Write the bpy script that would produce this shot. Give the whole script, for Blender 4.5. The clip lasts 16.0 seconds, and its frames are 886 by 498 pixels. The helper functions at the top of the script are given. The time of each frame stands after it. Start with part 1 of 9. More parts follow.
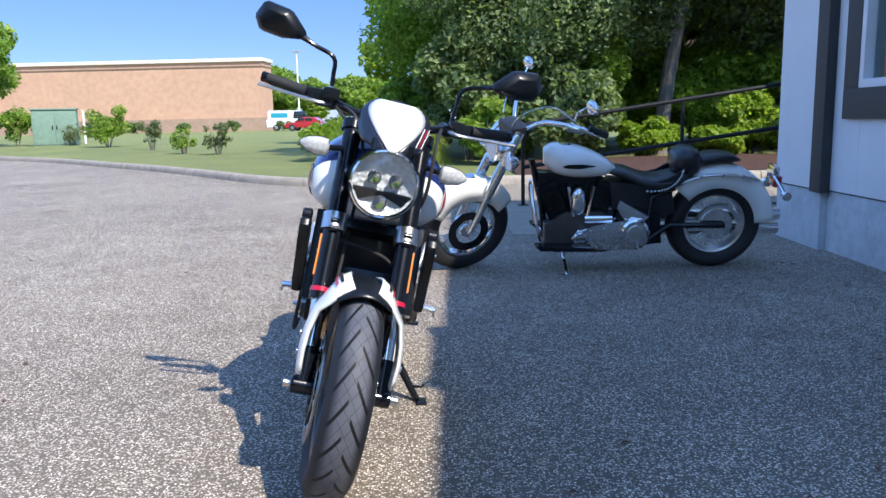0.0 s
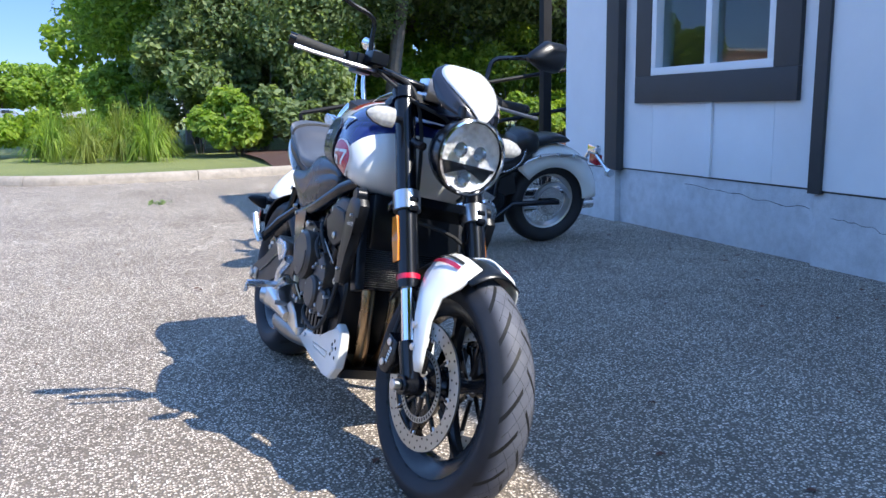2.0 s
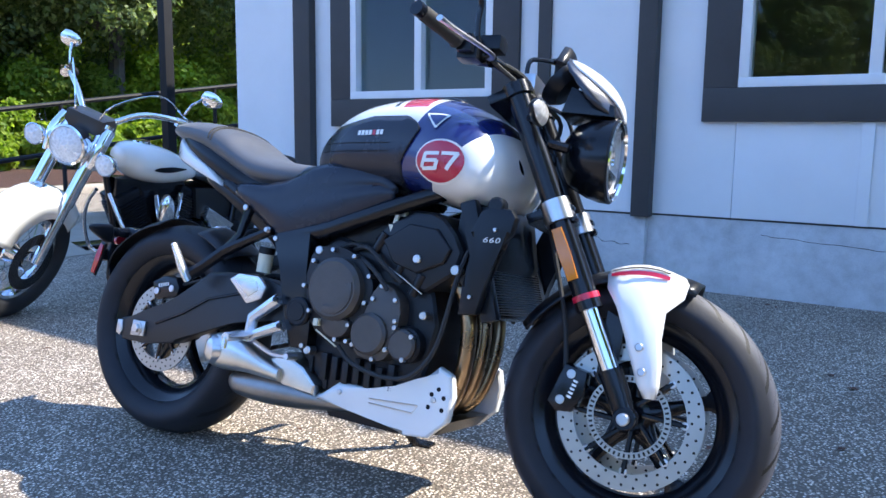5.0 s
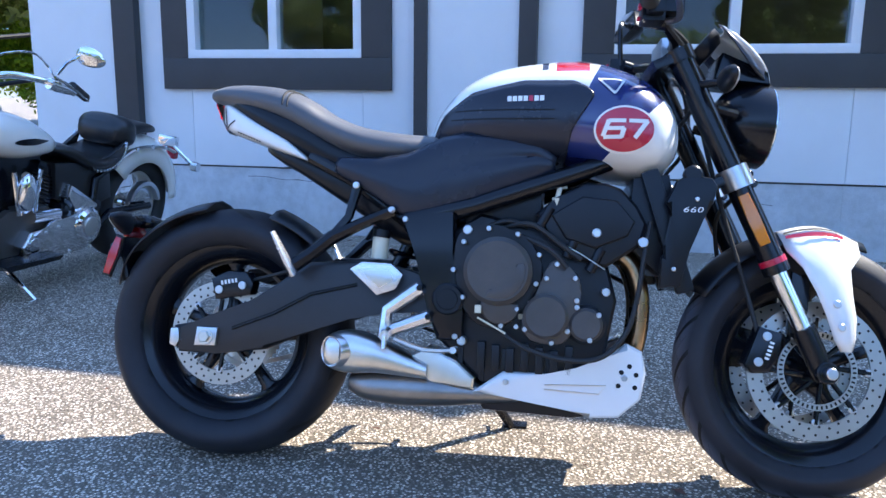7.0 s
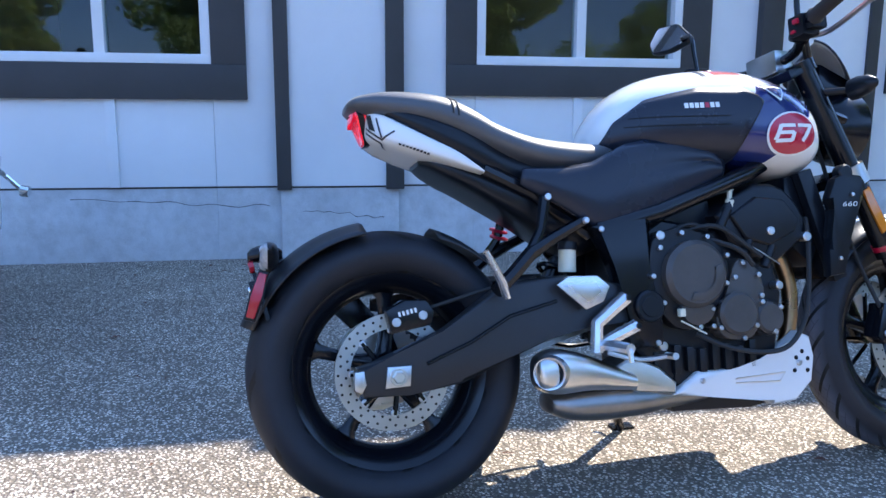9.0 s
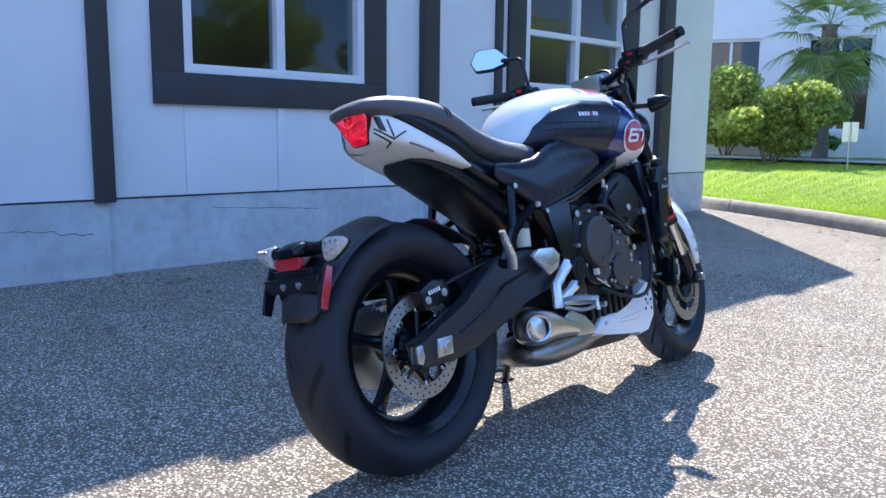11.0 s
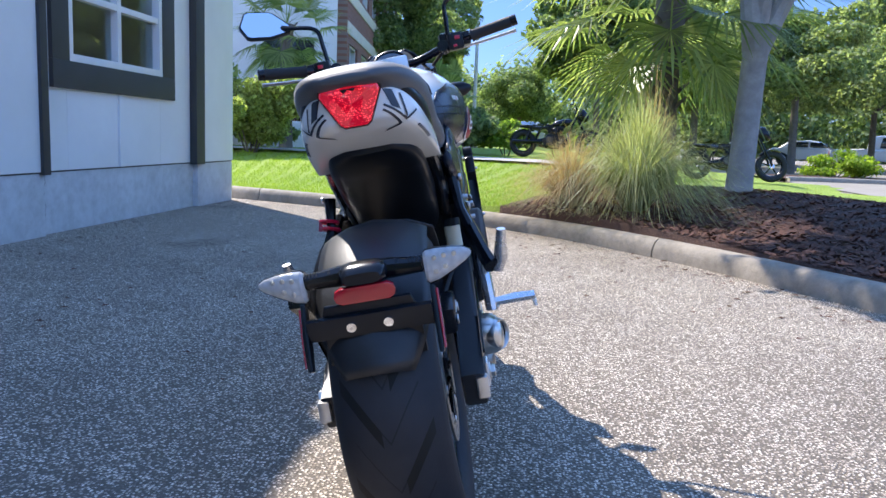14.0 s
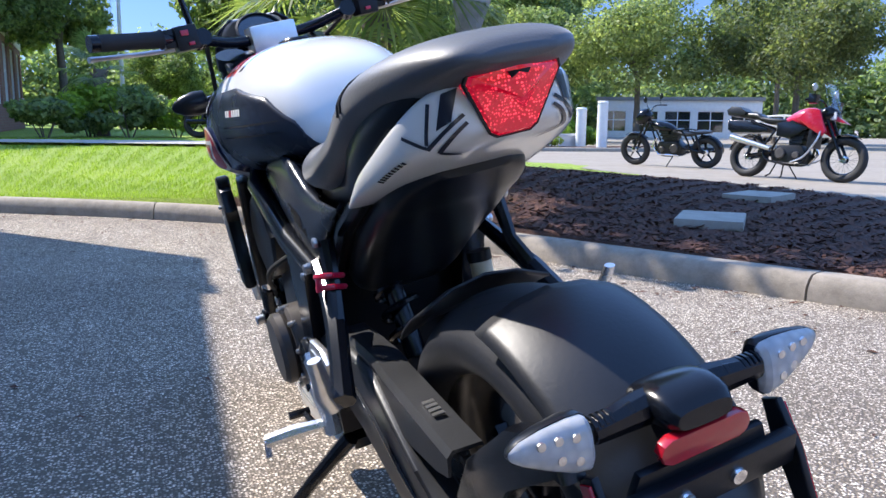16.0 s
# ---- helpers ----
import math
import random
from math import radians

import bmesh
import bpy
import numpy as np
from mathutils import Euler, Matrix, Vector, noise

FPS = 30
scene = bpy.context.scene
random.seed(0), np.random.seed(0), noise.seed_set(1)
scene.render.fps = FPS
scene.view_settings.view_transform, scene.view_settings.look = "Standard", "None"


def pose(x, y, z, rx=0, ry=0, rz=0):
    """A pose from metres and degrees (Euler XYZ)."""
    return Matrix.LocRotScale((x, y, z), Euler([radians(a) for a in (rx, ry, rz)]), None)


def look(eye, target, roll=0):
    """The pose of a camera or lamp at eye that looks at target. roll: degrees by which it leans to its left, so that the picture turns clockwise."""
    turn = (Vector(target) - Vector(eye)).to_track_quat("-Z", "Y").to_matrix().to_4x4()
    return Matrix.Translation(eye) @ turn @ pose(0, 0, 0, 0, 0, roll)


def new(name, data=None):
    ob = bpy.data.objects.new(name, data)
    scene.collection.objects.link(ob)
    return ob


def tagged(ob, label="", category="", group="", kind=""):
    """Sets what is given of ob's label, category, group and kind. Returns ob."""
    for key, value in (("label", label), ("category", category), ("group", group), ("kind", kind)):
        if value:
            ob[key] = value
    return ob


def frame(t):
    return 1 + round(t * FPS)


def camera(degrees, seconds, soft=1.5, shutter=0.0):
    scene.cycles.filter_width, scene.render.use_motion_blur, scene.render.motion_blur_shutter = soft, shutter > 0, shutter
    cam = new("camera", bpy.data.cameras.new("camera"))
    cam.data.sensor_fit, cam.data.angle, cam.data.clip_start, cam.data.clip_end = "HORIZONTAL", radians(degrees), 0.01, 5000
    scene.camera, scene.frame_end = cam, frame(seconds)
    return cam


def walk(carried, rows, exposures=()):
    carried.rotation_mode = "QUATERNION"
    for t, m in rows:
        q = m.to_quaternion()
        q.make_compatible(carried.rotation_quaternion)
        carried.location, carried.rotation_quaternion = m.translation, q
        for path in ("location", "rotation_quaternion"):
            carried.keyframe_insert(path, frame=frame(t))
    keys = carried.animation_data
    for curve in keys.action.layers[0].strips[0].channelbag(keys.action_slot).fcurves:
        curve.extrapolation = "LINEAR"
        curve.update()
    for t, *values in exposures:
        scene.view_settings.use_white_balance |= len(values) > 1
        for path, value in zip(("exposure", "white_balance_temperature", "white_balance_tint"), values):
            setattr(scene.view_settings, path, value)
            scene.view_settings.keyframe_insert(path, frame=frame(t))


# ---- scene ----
cam = camera(59.4, 16.0)
METRES, EYE, TILT, LEAN, TURN = 8.170, 1.018, 0.0, 0.0, 0.0
ROWS = [
    (0.0, 0.0, 0.0, 0.0, -0.19, -9.48, 1.14),
    (0.5, -0.0249, -0.0007, -0.0023, -5.29, -9.5, 0.44),
    (1.0, -0.0565, 0.0017, -0.0024, -11.06, -9.73, 0.4),
    (1.5, -0.0885, 0.0221, -0.0053, -16.98, -10.1, 0.78),
    (2.0, -0.1207, 0.0417, -0.0055, -22.73, -10.41, 1.14),
    (2.5, -0.1498, 0.0654, -0.0045, -28.88, -10.63, 1.25),
    (3.0, -0.1704, 0.0942, -0.007, -35.39, -10.44, 1.12),
    (3.5, -0.191, 0.1172, -0.0094, -41.67, -9.92, 0.77),
    (4.0, -0.2102, 0.1381, -0.0115, -47.48, -8.97, 0.27),
    (6.5, -0.2551, 0.2727, -0.017, -72.97, -9.83, -1.02),
    (7.0, -0.2636, 0.3059, -0.0152, -78.3, -10.69, -0.62),
    (7.5, -0.2674, 0.3364, -0.0152, -83.73, -11.04, -0.23),
    (8.0, -0.2602, 0.3691, -0.0168, -88.92, -10.86, 0.02),
    (10.5, -0.2422, 0.545, -0.0175, -124.54, -8.22, -0.77),
    (11.0, -0.2215, 0.5691, -0.0221, -133.66, -8.4, -0.65),
    (11.5, -0.2007, 0.5871, -0.0224, -142.16, -8.9, -0.53),
    (12.0, -0.1759, 0.6042, -0.0233, -149.57, -9.19, -0.76),
    (12.5, -0.1452, 0.6074, -0.0274, -156.28, -9.1, -1.29),
    (13.0, -0.115, 0.6047, -0.0272, -162.57, -8.69, -1.82),
    (13.5, -0.0892, 0.6052, -0.0271, -168.62, -8.34, -2.19),
    (14.0, -0.0671, 0.5994, -0.0278, -174.94, -8.13, -2.24),
    (14.5, -0.0429, 0.582, -0.028, -181.26, -8.23, -2.09),
    (15.0, -0.0211, 0.5661, -0.0259, -187.27, -8.54, -1.91),
    (15.5, -0.0004, 0.5472, -0.0261, -193.62, -8.77, -1.5),
    (16.0, 0.0144, 0.5191, -0.0249, -200.23, -9.18, -0.75),
]
walk(cam, [(t, pose(0, 0, EYE, TILT, LEAN, TURN) @ pose(METRES * x, METRES * y, METRES * z, 90 + pitch, roll, yaw)) for t, x, y, z, yaw, pitch, roll in ROWS], [(0.0, 1.72, 6050, 10), (1.0, 1.84, 6050, 10), (2.0, 2.0, 6080, 10), (3.5, 2.12, 6100, 10), (7.0, 2.4, 6150, 10), (8.0, 2.4, 6150, 10), (11.0, 2.08, 5950, 10), (13.0, 1.96, 6030, 12), (16.0, 1.92, 6080, 12)])

# ---- world, sun, exposure ----
SUN_DIR = Vector((0.653, -0.757, 1.106)).normalized()
world = bpy.data.worlds.new("sky")
scene.world = world
world.use_nodes = True
wn = world.node_tree
wn.nodes.clear()
sky = wn.nodes.new("ShaderNodeTexSky")
sky.sky_type, sky.sun_disc = "NISHITA", False
sky.sun_elevation = math.asin(SUN_DIR.z)
sky.sun_rotation = math.atan2(SUN_DIR.x, SUN_DIR.y)
sky.air_density, sky.dust_density, sky.ozone_density = 1.0, 0.1, 5.0
sky.altitude = 1500
bg = wn.nodes.new("ShaderNodeBackground")
bg.inputs["Strength"].default_value = 0.15
wo = wn.nodes.new("ShaderNodeOutputWorld")
# a clear, deep blue sky that stays blue down to the horizon
wc = wn.nodes.new("ShaderNodeTexCoord")
ws = wn.nodes.new("ShaderNodeSeparateXYZ")
wn.links.new(wc.outputs["Generated"], ws.inputs[0])
wr = wn.nodes.new("ShaderNodeValToRGB")
for e, (pos, col) in zip([wr.color_ramp.elements[0], wr.color_ramp.elements[1], wr.color_ramp.elements.new(0.3), wr.color_ramp.elements.new(0.4)], ((0.0, (0.18, 0.19, 0.265)), (0.55, (1.38, 1.38, 1.40)), (0.20, (0.25, 0.265, 0.33)), (0.33, (1.0, 1.0, 1.02)))):
    e.position, e.color = pos, (*col, 1)
wn.links.new(ws.outputs[2], wr.inputs[0])
wm = wn.nodes.new("ShaderNodeMix")
wm.data_type, wm.blend_type = "RGBA", "MULTIPLY"
wm.inputs[0].default_value = 1.0
wn.links.new(sky.outputs[0], wm.inputs[6])
wn.links.new(wr.outputs[0], wm.inputs[7])
wn.links.new(wm.outputs[2], bg.inputs[0])
wn.links.new(bg.outputs[0], wo.inputs[0])
sun = new("sun", bpy.data.lights.new("sun", "SUN"))
sun.data.energy, sun.data.angle, sun.data.color = 2.3, radians(0.53), (1.0, 0.905, 0.77)
sun.matrix_world = look(SUN_DIR * 50, (0, 0, 0))

# ---- materials ----
def material(name):
    m = bpy.data.materials.new(name)
    m.use_nodes = True
    return m, m.node_tree, m.node_tree.nodes["Principled BSDF"]


def node(tree, kind, **kw):
    n = tree.nodes.new(kind)
    for key, value in kw.items():
        n.inputs[key].default_value = value
    return n


def ramp(tree, source, stops):
    r = tree.nodes.new("ShaderNodeValToRGB")
    while len(r.color_ramp.elements) < len(stops):
        r.color_ramp.elements.new(0.5)
    for e, (p, c) in zip(r.color_ramp.elements, stops):
        e.position, e.color = p, (*c, 1)
    tree.links.new(source, r.inputs[0])
    return r.outputs[0]


def mix(tree, a, b, fac, how="MIX"):
    n = tree.nodes.new("ShaderNodeMix")
    n.data_type, n.blend_type = "RGBA", how
    for sock, v in ((n.inputs[0], fac), (n.inputs[6], a), (n.inputs[7], b)):
        if hasattr(v, "links"):
            tree.links.new(v, sock)
        else:
            sock.default_value = v if isinstance(v, (int, float)) else (*v, 1)
    return n.outputs[2]


def coords(tree, scale=1.0, what="Object"):
    c = tree.nodes.new("ShaderNodeTexCoord")
    m = tree.nodes.new("ShaderNodeMapping")
    m.inputs["Scale"].default_value = (scale,) * 3 if isinstance(scale, (int, float)) else scale
    tree.links.new(c.outputs[what], m.inputs[0])
    return m.outputs[0]


def noise_tex(tree, vec, scale, detail=4, rough=0.6):
    n = node(tree, "ShaderNodeTexNoise", Scale=scale, Detail=detail, Roughness=rough)
    tree.links.new(vec, n.inputs["Vector"])
    return n.outputs[0]


def bump(tree, bsdf, height, strength, distance=0.01):
    b = node(tree, "ShaderNodeBump", Strength=strength, Distance=distance)
    tree.links.new(height, b.inputs["Height"])
    tree.links.new(b.outputs[0], bsdf.inputs["Normal"])


def surface(name, base, rough=0.5, metal=0.0, vary=0.12, scale=6.0, fine=60.0, relief=0.0, coat=0.0, spec=0.5):
    """A plain surface with two scales of tone, weathered roughness and fine relief."""
    m, t, b = material(name)
    v = coords(t)
    big, small = noise_tex(t, v, scale), noise_tex(t, v, fine, 3)
    dark = tuple(c * (1 - vary) for c in base)
    light = tuple(min(1, c * (1 + vary)) for c in base)
    c1 = ramp(t, big, [(0.3, dark), (0.7, light)])
    c2 = mix(t, c1, mix(t, c1, tuple(c * 0.75 for c in base), small), min(1, vary * 2.5))
    t.links.new(c2, b.inputs["Base Color"])
    mr = node(t, "ShaderNodeMapRange")
    mr.inputs["To Min"].default_value, mr.inputs["To Max"].default_value = max(0.02, rough * 0.82), min(1, rough * 1.18)
    t.links.new(big, mr.inputs[0])
    t.links.new(mr.outputs[0], b.inputs["Roughness"])
    b.inputs["Metallic"].default_value = metal
    b.inputs["Specular IOR Level"].default_value = spec
    if coat:
        b.inputs["Coat Weight"].default_value, b.inputs["Coat Roughness"].default_value = coat, 0.04
    if relief:
        bump(t, b, small, relief, 0.004)
    return m


def aggregate():
    m, t, b = material("exposed_aggregate")
    v = coords(t)
    vor = node(t, "ShaderNodeTexVoronoi", Scale=128.0, Randomness=1.0)
    t.links.new(v, vor.inputs["Vector"])
    sep = t.nodes.new("ShaderNodeSeparateColor")
    t.links.new(vor.outputs["Color"], sep.inputs[0])
    stone = ramp(t, sep.outputs[0], [(0.0, (0.10, 0.088, 0.074)), (0.25, (0.24, 0.21, 0.18)), (0.5, (0.46, 0.41, 0.355)), (0.75, (0.68, 0.625, 0.555)), (1.0, (0.92, 0.88, 0.81))])
    edge = ramp(t, vor.outputs["Distance"], [(0.36, (0, 0, 0)), (0.56, (1, 1, 1))])
    c = mix(t, stone, (0.145, 0.127, 0.108), edge)
    big = noise_tex(t, v, 0.55, 6, 0.65)
    mid = noise_tex(t, v, 3.2, 5, 0.6)
    c = mix(t, c, ramp(t, big, [(0.3, (0.86, 0.80, 0.72)), (0.5, (1.13, 1.065, 0.97)), (0.72, (1.32, 1.25, 1.12))]), 1.0, "MULTIPLY")
    c = mix(t, c, ramp(t, mid, [(0.25, (0.8, 0.78, 0.76)), (0.6, (1.05, 1.05, 1.05))]), 0.8, "MULTIPLY")
    spots = ramp(t, noise_tex(t, v, 0.9, 2, 0.4), [(0.66, (1, 1, 1)), (0.74, (0.62, 0.6, 0.58))])
    c = mix(t, c, spots, 0.7, "MULTIPLY")
    t.links.new(c, b.inputs["Base Color"])
    b.inputs["Roughness"].default_value = 0.72
    b.inputs["Specular IOR Level"].default_value = 0.3
    h = t.nodes.new("ShaderNodeMath")
    h.operation = "MULTIPLY_ADD"
    t.links.new(vor.outputs["Distance"], h.inputs[0])
    h.inputs[1].default_value = -1.0
    t.links.new(sep.outputs[1], h.inputs[2])
    bump(t, b, h.outputs[0], 0.8, 0.007)
    return m


def concrete(name, base, scale=3.0, stain=0.3):
    m, t, b = material(name)
    v = coords(t)
    big, mid, fine = noise_tex(t, v, scale, 6, 0.7), noise_tex(t, v, scale * 6, 4), noise_tex(t, v, 180, 2)
    c = ramp(t, big, [(0.25, tuple(x * (1 - stain) for x in base)), (0.55, base), (0.8, tuple(min(1, x * 1.12) for x in base))])
    c = mix(t, c, ramp(t, mid, [(0.3, (0.75, 0.74, 0.72)), (0.6, (1, 1, 1))]), 0.6, "MULTIPLY")
    c = mix(t, c, ramp(t, fine, [(0.35, (0.7, 0.7, 0.7)), (0.55, (1, 1, 1))]), 0.35, "MULTIPLY")
    t.links.new(c, b.inputs["Base Color"])
    b.inputs["Roughness"].default_value = 0.85
    bump(t, b, mid, 0.4, 0.008)
    return m


def foliage(name, dark, light, rough=0.5):
    m, t, b = material(name)
    g = t.nodes.new("ShaderNodeNewGeometry")
    c = ramp(t, g.outputs["Random Per Island"], [(0.0, dark), (0.55, tuple((a + z) / 2 for a, z in zip(dark, light))), (1.0, light)])
    big = noise_tex(t, coords(t), 0.7, 3)
    c = mix(t, c, ramp(t, big, [(0.3, (0.65, 0.72, 0.7)), (0.7, (1.15, 1.12, 1.0))]), 0.8, "MULTIPLY")
    t.links.new(c, b.inputs["Base Color"])
    b.inputs["Roughness"].default_value = rough
    b.inputs["Specular IOR Level"].default_value = 0.35
    tr = t.nodes.new("ShaderNodeBsdfTranslucent")
    t.links.new(mix(t, c, (1.15, 1.2, 0.62), 1.0, "MULTIPLY"), tr.inputs[0])
    mx = t.nodes.new("ShaderNodeMixShader")
    mx.inputs[0].default_value = 0.6
    t.links.new(b.outputs[0], mx.inputs[1])
    t.links.new(tr.outputs[0], mx.inputs[2])
    t.links.new(mx.outputs[0], t.nodes["Material Output"].inputs[0])
    return m


def turf(name, dark, light, scale=40):
    m, t, b = material(name)
    v = coords(t)
    c = ramp(t, noise_tex(t, v, scale, 5, 0.75), [(0.3, dark), (0.7, light)])
    c = mix(t, c, ramp(t, noise_tex(t, v, 0.35, 5), [(0.3, (0.7, 0.75, 0.7)), (0.7, (1.2, 1.12, 1.0))]), 0.8, "MULTIPLY")
    t.links.new(c, b.inputs["Base Color"])
    b.inputs["Roughness"].default_value = 0.9
    bump(t, b, noise_tex(t, v, 120, 3), 0.8, 0.03)
    return m


def glass(name, tint=(1, 1, 1), ior=1.5, rough=0.0):
    m, t, b = material(name)
    tp = t.nodes.new("ShaderNodeBsdfTransparent")
    tp.inputs[0].default_value = (*tint, 1)
    gl = t.nodes.new("ShaderNodeBsdfGlossy")
    gl.inputs["Roughness"].default_value = rough
    f0 = ((ior - 1) / (ior + 1)) ** 2
    lw = node(t, "ShaderNodeLayerWeight", Blend=0.5)
    pw = t.nodes.new("ShaderNodeMath")
    pw.operation = "POWER"
    t.links.new(lw.outputs["Facing"], pw.inputs[0])
    pw.inputs[1].default_value = 5.0
    fr = t.nodes.new("ShaderNodeMath")
    fr.operation = "MULTIPLY_ADD"
    t.links.new(pw.outputs[0], fr.inputs[0])
    fr.inputs[1].default_value, fr.inputs[2].default_value = 1 - f0, f0
    mx = t.nodes.new("ShaderNodeMixShader")
    t.links.new(fr.outputs[0], mx.inputs[0])
    t.links.new(tp.outputs[0], mx.inputs[1])
    t.links.new(gl.outputs[0], mx.inputs[2])
    t.links.new(mx.outputs[0], t.nodes["Material Output"].inputs[0])
    return m


def emitter(name, colour, strength):
    m, t, b = material(name)
    b.inputs["Emission Color"].default_value, b.inputs["Emission Strength"].default_value = (*colour, 1), strength
    b.inputs["Base Color"].default_value = (*colour, 1)
    return m


def brickwork(name):
    m, t, b = material(name)
    br = node(t, "ShaderNodeTexBrick", Scale=1.0)
    br.inputs["Color1"].default_value, br.inputs["Color2"].default_value = (0.24, 0.105, 0.075, 1), (0.30, 0.14, 0.10, 1)
    br.inputs["Mortar"].default_value = (0.27, 0.20, 0.16, 1)
    br.inputs["Brick Width"].default_value, br.inputs["Row Height"].default_value, br.inputs["Mortar Size"].default_value = 0.22, 0.075, 0.006
    bv = coords(t)
    bv.node.inputs["Rotation"].default_value = (radians(90), 0, 0)
    t.links.new(bv, br.inputs["Vector"])
    t.links.new(br.outputs[0], b.inputs["Base Color"])
    b.inputs["Roughness"].default_value = 0.85
    return m


M_GROUND = aggregate()
M_KERB = concrete("kerb_concrete", (0.36, 0.31, 0.245), 4.0, 0.4)
M_LOT = concrete("lot_concrete", (0.31, 0.27, 0.215), 1.2, 0.25)
M_WALK = concrete("path_concrete", (0.44, 0.40, 0.335), 2.0, 0.2)
M_FOUND = concrete("painted_foundation", (0.60, 0.61, 0.62), 2.2, 0.22)
M_SIDING = surface("siding_paint", (0.80, 0.80, 0.80), 0.6, vary=0.05, scale=1.5, fine=90, relief=0.06)
M_BOARD = surface("charcoal_board", (0.045, 0.043, 0.043), 0.55, vary=0.2, scale=4, fine=70, relief=0.12)
M_VINYL = surface("white_vinyl", (0.8, 0.8, 0.8), 0.35, vary=0.03)
M_PANE = glass("window_glass", (0.72, 0.8, 0.8), 1.65)
M_ROOM = surface("dim_interior", (0.16, 0.15, 0.14), 0.8)
M_ROOF = surface("grey_roof", (0.25, 0.25, 0.25), 0.9)
M_LAWN = turf("lawn", (0.19, 0.29, 0.025), (0.35, 0.46, 0.06))
M_LAWN2 = turf("dry_lawn", (0.13, 0.17, 0.04), (0.27, 0.28, 0.10), 25)
M_MULCH = turf("mulch_soil", (0.03, 0.014, 0.010), (0.13, 0.06, 0.043), 70)
M_CHIP = surface("bark_chips", (0.15, 0.075, 0.053), 0.85, vary=0.5, scale=25, fine=140, spec=0.2)
M_BLADE = foliage("grass_blades", (0.19, 0.30, 0.025), (0.40, 0.52, 0.08))
M_LEAF = foliage("oak_leaves", (0.10, 0.155, 0.07), (0.40, 0.47, 0.23))
M_LEAF2 = foliage("light_leaves", (0.15, 0.25, 0.035), (0.44, 0.55, 0.11))
# leaf tone raised to stand for sunlit undergrowth; also for yellow-green shrubs
M_LEAF3 = foliage("bright_leaves", (0.16, 0.27, 0.02), (0.45, 0.55, 0.08))
# leaf colour paled to stand for haze and sun on the distant crowns
M_PALELEAF = foliage("pale_sunlit_leaves", (0.15, 0.20, 0.085), (0.50, 0.55, 0.27))
M_YLEAF = foliage("pale_yellow_green_leaves", (0.26, 0.31, 0.10), (0.60, 0.66, 0.27))
M_GREYLEAF = foliage("grey_green_leaves", (0.10, 0.13, 0.06), (0.28, 0.31, 0.16))
M_PALM = foliage("palm_leaf", (0.13, 0.19, 0.05), (0.46, 0.50, 0.22), 0.35)
M_PAMPAS = foliage("ornamental_blades", (0.30, 0.33, 0.15), (0.68, 0.68, 0.44), 0.45)
M_STRAW = foliage("dry_blades", (0.42, 0.26, 0.17), (0.70, 0.52, 0.36), 0.7)
M_BARK = surface("grey_bark", (0.17, 0.145, 0.12), 0.9, vary=0.35, scale=9, fine=45, relief=0.8)
M_PALEBARK = surface("pale_grey_bark", (0.40, 0.37, 0.33), 0.9, vary=0.3, scale=7, fine=40, relief=0.8)
M_TAN = concrete("tan_stucco", (0.60, 0.36, 0.225), 0.25, 0.08)
M_TANBASE = concrete("tan_block", (0.42, 0.28, 0.19), 0.5, 0.15)
M_CREAM = surface("cream_trim", (0.75, 0.68, 0.55), 0.7)
M_BRICK = brickwork("red_brick")
M_UTIL = surface("green_utility_paint", (0.19, 0.28, 0.2), 0.6, vary=0.15)
M_WHITE = surface("white_paint", (0.8, 0.8, 0.78), 0.45, vary=0.06)
M_RAIL = surface("black_rail", (0.010, 0.010, 0.011), 0.6, spec=0.3, vary=0.2)

# ---- builders ----
def part(name, bm, mat, parent=None, label="", smooth=35, kind="", category=""):
    """Links a bmesh as one mesh object under a thing or a part."""
    me = bpy.data.meshes.new(name)
    bmesh.ops.recalc_face_normals(bm, faces=bm.faces)
    bm.to_mesh(me)
    bm.free()
    for p in me.polygons:
        p.use_smooth = smooth > 0
    if smooth > 0:
        me.set_sharp_from_angle(angle=radians(smooth))
    me.materials.append(mat)
    ob = new(name, me)
    if parent is not None:
        ob.parent = parent
    return tagged(ob, label, category, "", kind)


def thing(name, label, category, m=None, group="", kind=""):
    ob = new(name)
    ob.empty_display_size = 0.1
    if m is not None:
        ob.matrix_world = m
    return tagged(ob, label, category, group, kind)


def structure(name, bm, mat, label, category, m=None, smooth=35):
    ob = part(name, bm, mat, None, label, smooth, "structure", category)
    if m is not None:
        ob.matrix_world = m
    return ob


def arrays(name, verts, faces, mat, parent=None, label="", kind="", category="", smooth=False, group=""):
    me = bpy.data.meshes.new(name)
    me.from_pydata(verts, [], faces)
    me.polygons.foreach_set("use_smooth", [smooth] * len(me.polygons))
    me.materials.append(mat)
    me.update()
    ob = new(name, me)
    if parent is not None:
        ob.parent = parent
    return tagged(ob, label, category, group, kind)


